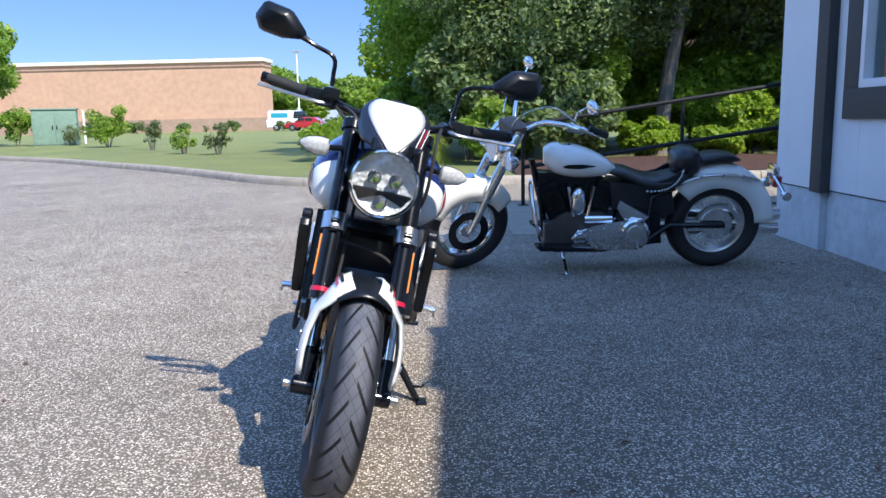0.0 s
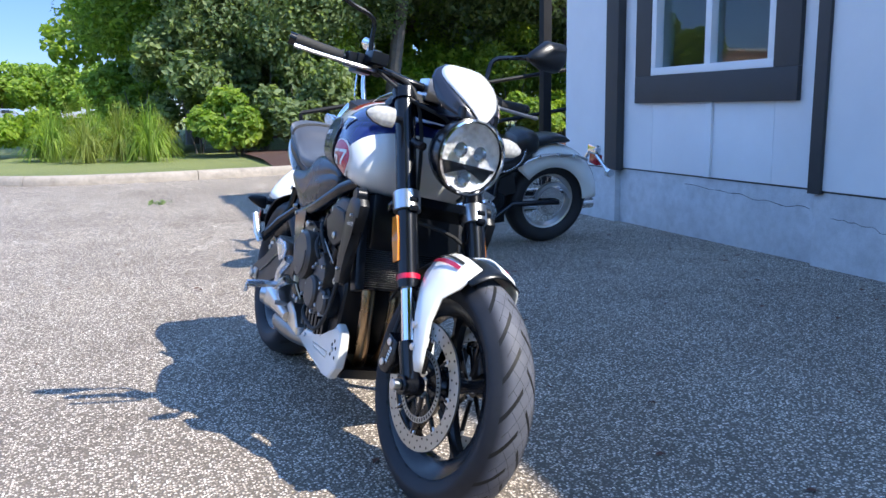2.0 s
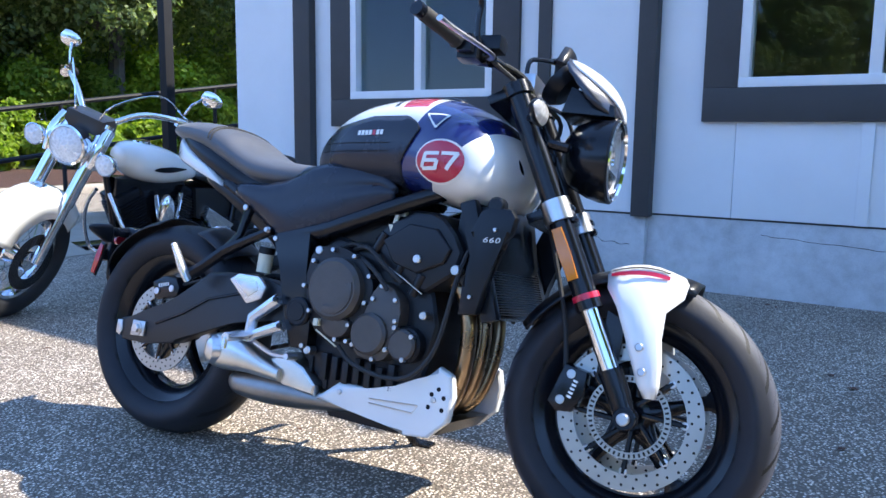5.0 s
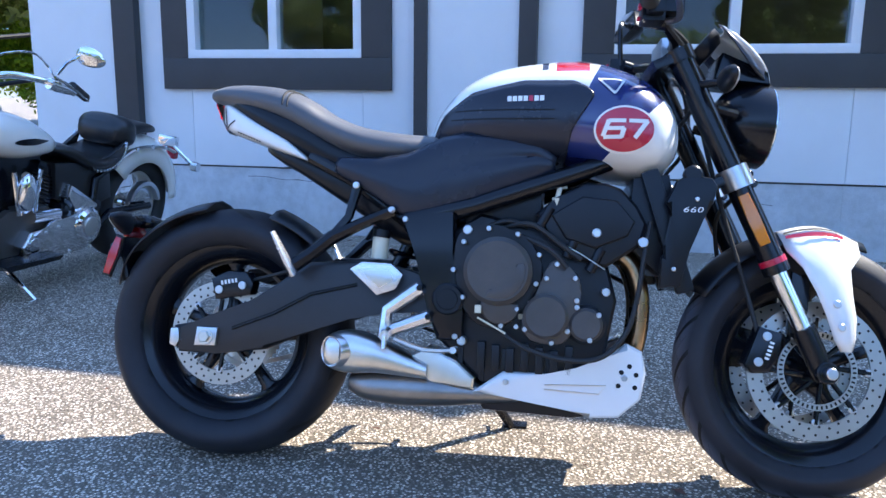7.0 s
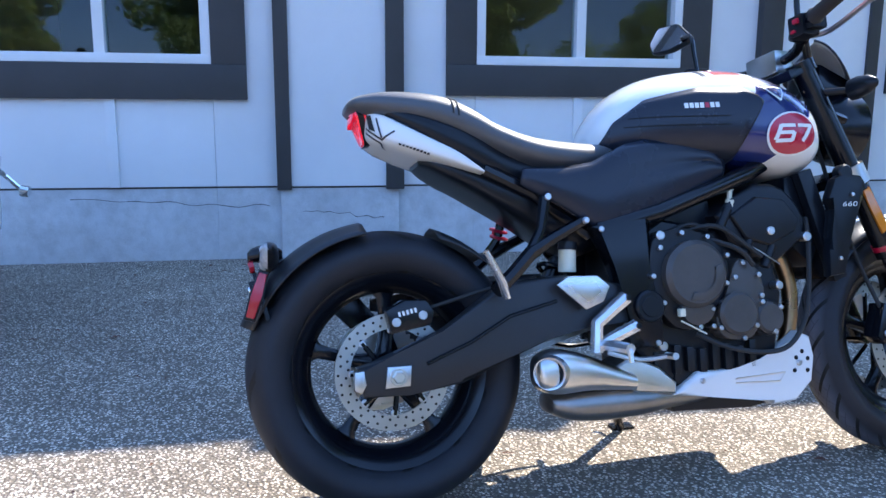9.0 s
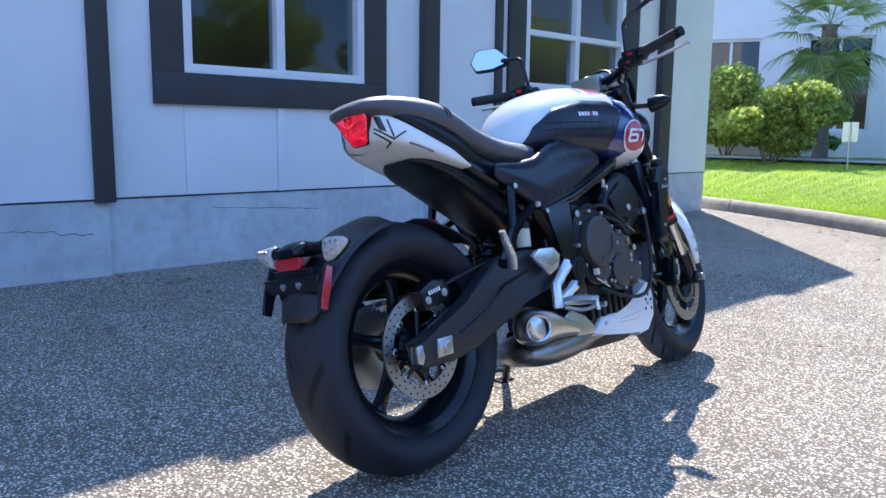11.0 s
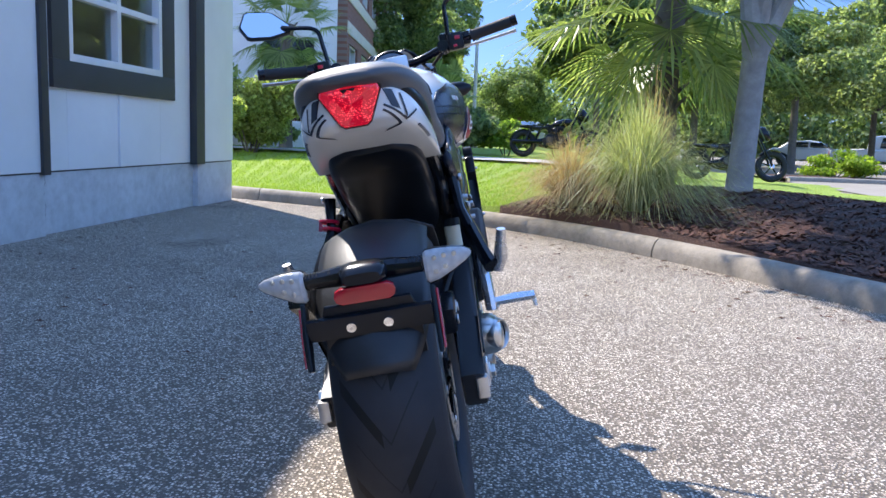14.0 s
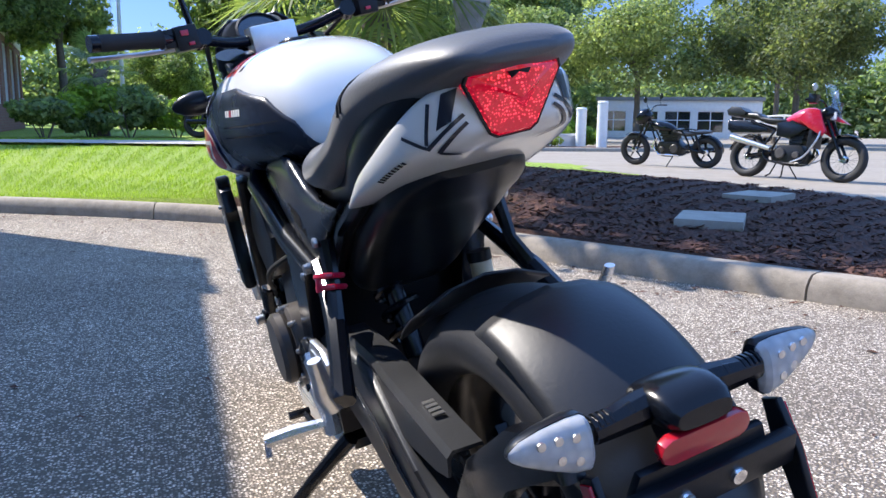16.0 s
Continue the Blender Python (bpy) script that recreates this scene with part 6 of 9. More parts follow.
for x0, z0, x1, z1 in ((0.86, 0.585, 0.838, 0.535), (0.914, 0.555, 0.890, 0.505), (0.80, 0.645, 0.775, 0.60)):
    bm = bmesh.new()
    tube(bm, [(x0, -0.160, z0), (x1, -0.160, z1)], 0.0115, 12)
    part("casting_rib", bm, M_CASE, eng)
for s, spots in ((1, ((0.70, 0.42, 0.083, 0.185, 0.072, 0.215), (0.60, 0.41, 0.05, 0.17, 0.04, 0.185))),):
    for x, z, r1, y1, r2, y2 in spots:
        bm = bmesh.new()
        disc_at(bm, x, s * 0.12, s * y1, z, r1, 40, 0.006)
        cv = part("side_cover", bm, M_ENGINE, eng, "round dark engine cover")
        bm = bmesh.new()
        disc_at(bm, x, s * y1, s * y2, z, r2, 40, 0.008)
        part("cover_boss", bm, M_ENGINE, eng)
        n = 9 if r1 > 0.07 else 5
        for k in range(n):
            a = 2 * math.pi * (k + 0.3) / n
            bm = bmesh.new()
            disc_at(bm, x + (r1 - 0.003) * math.cos(a), s * (y1 - 0.012), s * (y1 + 0.005), z + (r1 - 0.003) * math.sin(a), 0.0052, 10, 0.0015)
            part("bolt", bm, M_ALU, eng)
# clutch cover on its rim, the stepped water cover and the small round cover
bm = bmesh.new()
plate(bm, [(0.593, 0.575), (0.64, 0.600), (0.695, 0.598), (0.75, 0.570), (0.779, 0.536), (0.785, 0.473), (0.742, 0.412), (0.70, 0.372), (0.640, 0.378), (0.602, 0.43), (0.586, 0.50)], -0.172, -0.12, 0.006, 3)
part("clutch_rim", bm, M_CASE, eng, "black rim of the clutch cover")
bm = bmesh.new()
plate(bm, [(0.655, 0.43), (0.735, 0.425), (0.728, 0.392), (0.695, 0.378), (0.662, 0.392)], -0.184, -0.15, 0.006, 3)
part("clutch_foot", bm, M_ENGINE, eng)
bm = bmesh.new()
disc_at(bm, 0.688, -0.16, -0.203, 0.497, 0.077, 56, 0.010)
cc = part("clutch_cover", bm, M_ENGINE, eng, "round bronze-grey clutch cover")
bm = bmesh.new()
arc = [(0.688 + r * math.cos(radians(a)), 0.497 + r * math.sin(radians(a))) for r, span in ((0.062, range(-112, 21, 12)), (0.044, range(20, -113, -12))) for a in span]
plate(bm, arc, -0.2062, -0.200, 0.002)
part("cover_step", bm, M_ENGINE, cc)
bm = bmesh.new()
plate(bm, [(0.803, 0.522), (0.835, 0.520), (0.868, 0.49), (0.872, 0.437), (0.858, 0.372), (0.830, 0.340), (0.765, 0.345), (0.744, 0.390), (0.772, 0.445)], -0.176, -0.12, 0.008, 3)
wc_ = part("water_cover", bm, M_ENGINE, eng, "stepped bronze-grey water pump cover")
bm = bmesh.new()
disc_at(bm, 0.797, -0.17, -0.193, 0.401, 0.050, 40, 0.007)
part("cover_boss", bm, M_ENGINE, wc_)
bm = bmesh.new()
disc_at(bm, 0.886, -0.12, -0.168, 0.386, 0.044, 36, 0.005)
part("side_cover", bm, M_CASE, eng)
bm = bmesh.new()
disc_at(bm, 0.886, -0.16, -0.182, 0.386, 0.037, 36, 0.006)
part("side_cover", bm, M_ENGINE, eng, "small round engine cover")
for x, z in ((0.664, 0.592), (0.729, 0.581), (0.778, 0.537), (0.773, 0.472), (0.732, 0.414), (0.699, 0.375), (0.61, 0.435), (0.587, 0.496), (0.608, 0.56), (0.818, 0.518), (0.796, 0.485), (0.859, 0.488), (0.864, 0.439), (0.865, 0.424), (0.761, 0.428), (0.834, 0.391), (0.812, 0.343), (0.752, 0.37), (0.733, 0.375), (0.913, 0.409), (0.846, 0.37), (0.895, 0.353)):
    bm = bmesh.new()
    disc_at(bm, x, -0.150, -0.184, z, 0.0060, 10, 0.0012)
    disc_at(bm, x, -0.184, -0.1845, z, 0.0034, 6, 0.0002)
    part("bolt", bm, M_ALU, eng)
for x, z, yy, r in ((0.902, 0.59, -0.180, 0.0105), (1.003, 0.573, -0.176, 0.0115), (0.927, 0.46, -0.165, 0.0100), (0.61, 0.336, -0.170, 0.0110), (0.615, 0.588, -0.175, 0.0110)):
    bm = bmesh.new()
    disc_at(bm, x, yy + 0.03, yy, z, r, 16, 0.002)
    b_ = part("bolt", bm, M_ALU, eng)
    bm = bmesh.new()
    disc_at(bm, x, yy, yy - 0.0012, z, r * 0.5, 6, 0.0003)
    part("bolt_socket", bm, M_STEEL, b_)
bm = bmesh.new()
tube(bm, [(0.817, -0.1755, 0.569), (0.87, -0.176, 0.542), (0.923, -0.172, 0.510)], 0.0016, 6)
part("wire", bm, M_STEEL, eng)
bm = bmesh.new()
tube(bm, [(0.646, -0.188, 0.392), (0.710, -0.186, 0.359)], 0.0022, 6)
box(bm, 0.640, 0.654, -0.196, -0.182, 0.402, 0.420, 0.002)
part("sensor_wire", bm, M_FLUID, eng, "pale sensor plug and wire")
bm = bmesh.new()
tube(bm, [(0.812, -0.150, 0.640), (0.812, -0.155, 0.668)], [0.012, 0.010], 12)
tube(bm, [(0.814, -0.150, 0.668), (0.820, -0.145, 0.705)], 0.006, 8)
part("coil_plug", bm, M_FLUID, eng, "pale plug with its lead")
for k in range(7):
    bm = bmesh.new()
    box(bm, 0.645 + k * 0.033, 0.663 + k * 0.033, -0.152, -0.130, 0.268 + 0.004 * (k % 2), 0.335 - 0.006 * (k % 3), 0.004)
    part("casting_rib", bm, M_CASE, eng)
bm = bmesh.new()
box(bm, 0.80, 0.835, -0.14, -0.125, 0.69, 0.725, 0.004)
part("connector", bm, M_FLUID, eng, "pale plastic connector")
bm = bmesh.new()
box(bm, 0.735, 0.752, -0.155, -0.14, 0.39, 0.402, 0.002)
part("connector", bm, M_FLUID, eng, "pale plastic connector")
for pts in ([(0.70, -0.14, 0.60), (0.76, -0.17, 0.605), (0.82, -0.18, 0.565), (0.87, -0.178, 0.53)], [(0.72, -0.15, 0.585), (0.80, -0.19, 0.55), (0.84, -0.19, 0.51)], [(0.70, -0.16, 0.358), (0.762, -0.186, 0.326), (0.85, -0.19, 0.308), (0.92, -0.19, 0.318), (0.97, -0.185, 0.37), (0.992, -0.18, 0.44), (1.008, -0.17, 0.55), (1.02, -0.15, 0.62)], [(0.64, -0.14, 0.59), (0.70, -0.15, 0.612), (0.75, -0.15, 0.60)], [(0.70, 0.14, 0.60), (0.80, 0.17, 0.56), (0.95, 0.16, 0.5), (1.03, 0.14, 0.46)]):
    bm = bmesh.new()
    tube(bm, spline(pts, 5), 0.006, 7)
    part("cable", bm, M_RUBBER, eng)
for k in range(6):
    bm = bmesh.new()
    box(bm, 0.60 + k * 0.05, 0.612 + k * 0.05, -0.14, 0.14, 0.245, 0.32, 0.003)
    part("sump_rib", bm, M_CASE, eng)
bm = bmesh.new()
box(bm, 0.60, 0.78, -0.12, 0.12, 0.60, 0.72, 0.02)
bp("airbox", bm, M_PLASTIC, "black airbox below the tank")

bm = bmesh.new()
plate(bm, [(0.985, 0.555), (1.045, 0.50), (1.085, 0.60), (1.06, 0.73), (0.98, 0.72), (0.970, 0.60)], -0.135, 0.135, 0.01)
bp("inner_shroud", bm, M_PLASTIC, "black shrouding behind the radiator")

# radiator
RM = Matrix.Translation((1.055, 0, 0.60)) @ Matrix.Rotation(radians(-18), 4, "Y")
bm = bmesh.new()
box(bm, -0.015, 0.015, -0.15, 0.15, -0.135, 0.135, 0.004, RM)
rad = bp("radiator", bm, M_SATIN, "black finned radiator")
bm = bmesh.new()
for k in range(44):
    z = -0.128 + k * 0.006
    box(bm, 0.0155, 0.019, -0.148, 0.148, z, z + 0.002, 0, RM)
tagged(part("fin", bm, M_CASE, rad), kind="stuff")
for s in (-1, 1):
    bm = bmesh.new()
    box(bm, -0.02, 0.02, s * 0.155 - 0.014, s * 0.155 + 0.014, -0.14, 0.14, 0.008, RM)
    part("side_tank", bm, M_PLASTIC, rad)
    bm = bmesh.new()
    plate(bm, [(1.045, 0.660), (1.066, 0.708), (1.092, 0.722), (1.140, 0.715), (1.152, 0.698), (1.144, 0.662), (1.114, 0.630), (1.096, 0.555), (1.088, 0.520), (1.080, 0.480), (1.036, 0.474), (1.038, 0.540), (1.056, 0.566), (1.068, 0.634)], s * 0.176, s * 0.206, 0.010)
    sh = bp("radiator_shroud", bm, M_PLASTIC, "gloss black radiator shroud")
    bolts(sh, [(1.108, 0.668), (1.064, 0.517)], s * 0.204, 0.006)
    bm = bmesh.new()
    disc_at(bm, 1.10, s * 0.175, s * 0.205, 0.722, 0.02, 18, 0.004)
    part("shroud_cap", bm, M_PLASTIC, sh)
    w = words("660", 0.022, Matrix(), M_WHITE, sh, "model_number", 0.0, 1.1, 0.2)
    for v in w.data.vertices:
        v.co = (1.100 + (v.co.x * 1.2 if s < 0 else -v.co.x * 1.2), s * 0.2072, 0.645 + v.co.y * 0.75)

# exhaust
for y in (-0.085, 0.0, 0.085):
    bm = bmesh.new()
    tube(bm, spline([(0.955, y, 0.55), (0.99, y * 1.02, 0.52), (1.012, y * 1.0, 0.44), (1.005, y * 0.92, 0.34), (0.975, y * 0.75, 0.26), (0.91, y * 0.55, 0.215), (0.82, y * 0.45, 0.205)], 5), 0.0195, 14)
    bp("header_pipe", bm, M_HEADER, "heat-tinted exhaust header pipe")
bm = bmesh.new()
hull(bm, [(0.345, 0.200, 0.240, 0.045, -0.100), (0.39, 0.180, 0.256, 0.095, -0.080), (0.48, 0.170, 0.262, 0.118, -0.055), (0.58, 0.174, 0.256, 0.118, -0.045), (0.66, 0.182, 0.245, 0.10, -0.04), (0.85, 0.185, 0.235, 0.07, -0.02)], 32, 2.8, 0.5, 4)
mf = bp("muffler", bm, M_DULLSTEEL, "dull steel underslung muffler", False, 50)
bm = bmesh.new()
hull(bm, [(0.294, 0.278, 0.318, 0.020, -0.165), (0.302, 0.264, 0.332, 0.038, -0.164), (0.325, 0.252, 0.344, 0.047, -0.160), (0.362, 0.248, 0.346, 0.050, -0.155), (0.424, 0.250, 0.328, 0.048, -0.150), (0.534, 0.242, 0.280, 0.040, -0.140)], 32, 3.0, 0.5, 5)
part("end_cap", bm, M_STEEL, mf, "cast silver muffler end cap", 50)
OM = Matrix.Translation((0.318, -0.200, 0.299)) @ Matrix.Rotation(radians(147), 4, "Z")
bm = bmesh.new()
lathe(bm, [(0.041, -0.022), (0.038, -0.004), (0.035, 0.002), (0.031, 0.001), (0.028, -0.006), (0.027, -0.03)], 32, OM)
part("outlet_ring", bm, M_ALU, mf)
bm = bmesh.new()
lathe(bm, [(0.0001, 0.0), (0.0285, 0.0)], 28, OM @ Matrix.Translation((0, -0.005, 0)))
part("outlet", bm, M_DARK, mf, "dark tailpipe opening")
bm = bmesh.new()
plate(bm, [(0.475, 0.290), (0.533, 0.318), (0.60, 0.290), (0.642, 0.252), (0.640, 0.225), (0.54, 0.235)], -0.164, -0.06, 0.012, 0, None, 3)
part("heat_shield", bm, M_STEEL, mf, "bare metal heat shield")
for s in (-1, 1):
    bm = bmesh.new()
    plate(bm, [(0.635, 0.219), (0.705, 0.270), (0.80, 0.270), (0.872, 0.276), (0.93, 0.302), (0.978, 0.348), (1.012, 0.332), (1.022, 0.285), (1.012, 0.225), (0.965, 0.182), (0.90, 0.176), (0.856, 0.204), (0.74, 0.208)], s * 0.120, s * 0.152, 0.012, 0, None, 3)
    bl = bp("belly_cover", bm, M_PW, "white painted belly cover with holes")
    bm = bmesh.new()
    for x, z in ((0.985, 0.298), (0.968, 0.284), (1.0, 0.28), (0.962, 0.254), (0.998, 0.252)):
        disc_at(bm, x, s * 0.1515, s * 0.1528, z, 0.0055, 12, 0.0003)
    part("hole", bm, M_DARK, bl)
    bolts(bl, [(0.975, 0.272), (0.713, 0.248)], s * 0.151, 0.0085)
    bm = bmesh.new()
    tube(bm, [(0.80, s * 0.1525, 0.236), (0.92, s * 0.1525, 0.232), (0.935, s * 0.1525, 0.252), (0.80, s * 0.1525, 0.246)], 0.0018, 5)
    part("pressed_line", bm, M_STEEL, bl)
bm = bmesh.new()
plate(bm, [(0.64, 0.205), (0.66, 0.175), (0.86, 0.168), (0.97, 0.185), (1.0, 0.22), (0.8, 0.215)], -0.115, 0.115, 0.008)
bp("belly_tray", bm, M_PLASTIC, "black belly tray")

# side stand
bm = bmesh.new()
tube(bm, [(0.60, 0.13, 0.235), (0.66, 0.21, 0.145), (0.708, 0.275, 0.066)], [0.017, 0.014, 0.012], 10)
tube(bm, [(0.685, 0.250, 0.105), (0.675, 0.285, 0.105), (0.66, 0.295, 0.11)], 0.005, 6)
st = bp("side_stand", bm, M_SATIN, "black side stand, folded out")
SM = Matrix.Translation((0.722, 0.292, 0.066)) @ Matrix.Rotation(radians(12.2), 4, "X")
bm = bmesh.new()
box(bm, -0.035, 0.03, -0.02, 0.02, -0.004, 0.004, 0.002, SM)
part("foot", bm, M_SATIN, st)

# rear mudguard, plate bracket, lamps
bm = bmesh.new()
loops = []
for k in range(21):
    a = radians(98 + 62 * k / 20)
    hw = 0.098 * (1 - 0.42 * max(0.0, (k / 20 - 0.6) / 0.4) ** 2)
    loops.append([Vector((0.338 * math.cos(a) - 0.004 + (0.03 * u * u * -1) * math.cos(a), hw * u, 0.315 + (0.338 - 0.03 * u * u) * math.sin(a))) for u in (-1, -0.85, -0.5, 0, 0.5, 0.85, 1)])
rings(bm, loops, False, False)
solidify(bp("rear_mudguard", bm, M_GUARD, "black rear tyre hugger", False, 60), 0.004)
bm = bmesh.new()
loops = []
for k in range(9):
    a = radians(46 + 24 * k / 8)
    loops.append([Vector((0.338 * math.cos(a), 0.098 * u, 0.315 + (0.338 - 0.03 * u * u) * math.sin(a))) for u in (-1, -0.5, 0, 0.5, 1)])
rings(bm, loops, False, False)
solidify(bp("inner_hugger", bm, M_GUARD, "black inner tyre hugger", False, 60), 0.004)
for s in (-1, 1):
    if s > 0:
        bm = bmesh.new()
        plate(bm, [(-0.265, 0.545), (-0.25, 0.590), (-0.16, 0.560), (-0.04, 0.475), (0.02, 0.40), (0.03, 0.345), (-0.02, 0.345), (-0.05, 0.40), (-0.14, 0.49)], s * 0.104, s * 0.134, 0.008)
        bp("hugger_arm", bm, M_SATIN, "black arm carrying the rear mudguard")
bm = bmesh.new()
tube(bm, [(-0.262, -0.095, 0.583), (-0.258, -0.04, 0.585), (-0.258, 0.04, 0.585), (-0.262, 0.095, 0.583)], [0.012, 0.017, 0.017, 0.012], 10)
hull(bm, [(-0.300, 0.572, 0.590, 0.030), (-0.288, 0.568, 0.601, 0.037), (-0.262, 0.568, 0.606, 0.040), (-0.235, 0.570, 0.600, 0.036), (-0.225, 0.574, 0.592, 0.028)], 20, 3.2, 0.5, 3)
bp("light_bar", bm, M_SATIN, "black bar carrying the rear indicators")
bm = bmesh.new()
plate(bm, [(-0.038, -0.0135), (0.038, -0.0135), (0.047, -0.009), (0.050, 0.0), (0.047, 0.009), (0.038, 0.0135), (-0.038, 0.0135), (-0.047, 0.009), (-0.050, 0.0), (-0.047, -0.009)], -0.006, 0.006, 0.002, 0, Matrix.Translation((-0.292, 0, 0.557)) @ Matrix.Rotation(radians(-10), 4, "Y") @ Matrix.Rotation(radians(90), 4, "Z"))
bp("rear_reflector", bm, M_REDLENS, "red rear reflector strip")
PB = Matrix.Translation((-0.276, 0, 0.50)) @ Matrix.Rotation(radians(-14), 4, "Y")
bm = bmesh.new()
plate(bm, [(-0.08, -0.06), (0.08, -0.06), (0.08, 0.015), (0.07, 0.045), (-0.07, 0.045), (-0.08, 0.015)], -0.005, 0.005, 0.003, 0, PB @ Matrix.Rotation(radians(90), 4, "Z"))
pb = bp("plate_bracket", bm, M_PLASTIC, "empty black number plate bracket")
bm = bmesh.new()
box(bm, -0.018, -0.004, -0.102, 0.102, -0.006, 0.030, 0.004, PB)
part("cross_bar", bm, M_PLASTIC, pb)
for y in (-0.03, 0.03):
    bm = bmesh.new()
    lathe(bm, [(0.0001, -0.004), (0.008, -0.004), (0.009, 0.002)], 12, PB @ Matrix.Translation((-0.018, y, 0.012)) @ Matrix.Rotation(radians(-90), 4, "Z"))
    part("bolt", bm, M_CHROME, pb)
bm = bmesh.new()
loops = []
for k in range(9):
    z = -0.06 - 0.068 * k / 8
    ww = 0.066 * math.sqrt(max(0.02, 1 - (k / 8.4) ** 3))
    loops.append([PB @ Vector((0.012 + 0.002 * k - 0.03 * u * u * -1, ww * u, z + 0.03 * u * u * (k / 8))) for u in (-1, -0.6, -0.2, 0.2, 0.6, 1)])
rings(bm, loops, False, False)
solidify(part("flap", bm, M_PLASTIC, pb, "black plastic mud flap", 50), 0.004, 0)
for s in (-1, 1):
    bm = bmesh.new()
    plate(bm, [(-0.012, -0.058), (0.012, -0.058), (0.015, 0.0), (0.012, 0.05), (-0.010, 0.05), (-0.015, 0.0)], -0.004, 0.004, 0.003, 0, Matrix.Translation((-0.283, s * 0.106, 0.50)) @ Matrix.Rotation(radians(18), 4, "Y"))
    rb = bp("reflector_backing", bm, M_PLASTIC)
    bm = bmesh.new()
    plate(bm, [(-0.009, -0.052), (0.009, -0.052), (0.011, 0.0), (0.009, 0.044), (-0.008, 0.044), (-0.011, 0.0)], s * 0.004, s * 0.008, 0.002, 0, Matrix.Translation((-0.283, s * 0.106, 0.50)) @ Matrix.Rotation(radians(18), 4, "Y"))
    part("side_reflector", bm, M_REDLENS, rb, "red side reflector")
    bm = bmesh.new()
    tube(bm, [(-0.258, s * 0.052, 0.585), (-0.258, s * 0.070, 0.584), (-0.2575, s * 0.100, 0.582)], [0.0165, 0.0150, 0.0135], 10, True, 0.8)
    for k in range(4):
        tube(bm, [(-0.258, s * (0.074 + 0.006 * k), 0.5835), (-0.258, s * (0.077 + 0.006 * k), 0.5835)], 0.0165, 10, True, 0.8)
    bp("indicator_stalk", bm, M_PLASTIC, "ribbed black rubber stalk")
    IM = Matrix.Translation((-0.257, s * 0.098, 0.583))
    # tall at the root, its lower edge rising to a blunt tip
    shape = ((0.0, -0.030, 0.018, 0.016), (0.005, -0.034, 0.022, 0.021), (0.02, -0.031, 0.023, 0.021), (0.045, -0.019, 0.021, 0.017), (0.066, -0.007, 0.017, 0.012), (0.075, 0.0, 0.012, 0.007), (0.078, 0.004, 0.009, 0.003))

    def wedge(sign, f, cut):
        loops = []
        for u, z0, z1, dp in shape:
            mid, hh = (z0 + z1) / 2, (z1 - z0) / 2
            loops.append([Vector((sign * max(cut, abs(math.cos(a)) ** 0.75 * dp * f) if sign * math.cos(a) > 0 else sign * cut, s * u, mid + math.copysign(abs(math.sin(a)) ** 0.75, math.sin(a)) * hh * (0.96 if f < 1 else 1.02))) for a in (2 * math.pi * k / 24 for k in range(24))])
        return loops
    bm = bmesh.new()
    rings(bm, wedge(1, 1.0, -0.003))
    ind = part("rear_indicator", bm, M_PLASTIC, bike, "clear-lens rear turn indicator with a black shell")
    ind.matrix_basis = IM
    bm = bmesh.new()
    rings(bm, wedge(-1, 0.85, 0.001))
    part("lens", bm, M_INDIC, ind, "clear faceted lens")
    for u, z in ((0.018, 0.008), (0.034, 0.010), (0.050, 0.010), (0.018, -0.014), (0.034, -0.008)):
        bm = bmesh.new()
        lathe(bm, [(0.0001, 0.0), (0.0042, 0.0005), (0.0045, 0.003)], 10, Matrix.Translation((-0.0185 + 0.12 * max(0, u - 0.02), s * u, z)) @ Matrix.Rotation(radians(-90), 4, "Z"))
        part("lamp_cell", bm, M_ALU, ind)

# ---- the white cruiser ----
M_CREAMP = surface("cream_white_paint", (0.80, 0.78, 0.72), 0.2, vary=0.02, coat=0.8)
M_LEATHER = surface("black_leather", (0.014, 0.014, 0.015), 0.36, vary=0.2, scale=10, fine=200, relief=0.15)
M_PLAINTYRE = surface("plain_tyre_rubber", (0.018, 0.018, 0.019), 0.65, vary=0.2, scale=12, fine=90, relief=0.2)
CRUISER = pose(1.80, 5.23, 0, -10, 0, 177.5)
cru = thing("motorcycle", "cream-white chromed cruiser motorcycle on its kickstand beside the wall", "motorcycle", CRUISER)
_q = Vector((1.28, 0, 0.8))
CST = Matrix.Translation(_q) @ Matrix.Rotation(radians(27), 4, Vector((-0.5, 0, 0.866))) @ Matrix.Translation(-_q)


def cp(name, bm, mat, label="", steer=False, smooth=40, parent=None):
    ob = part(name, bm, mat, parent or cru, label, smooth)
    if steer and parent is None:
        ob.matrix_basis = CST
    elif name in TAIL_PARTS:
        ob.matrix_basis = Matrix.Translation((-0.012, 0, TAIL_PARTS[name]))
    return ob


# how far the rear parts are raised, all of them set back with the rear axle
TAIL_PARTS = {"rear_fender": 0.0, "fender_strut": 0.035, "rear_indicator": 0.03, "tail_lamp": 0.03, "tail_bracket": 0.03, "belt_guard": 0.0, "belt_pulley": 0.0, "pillion_seat": 0.025}


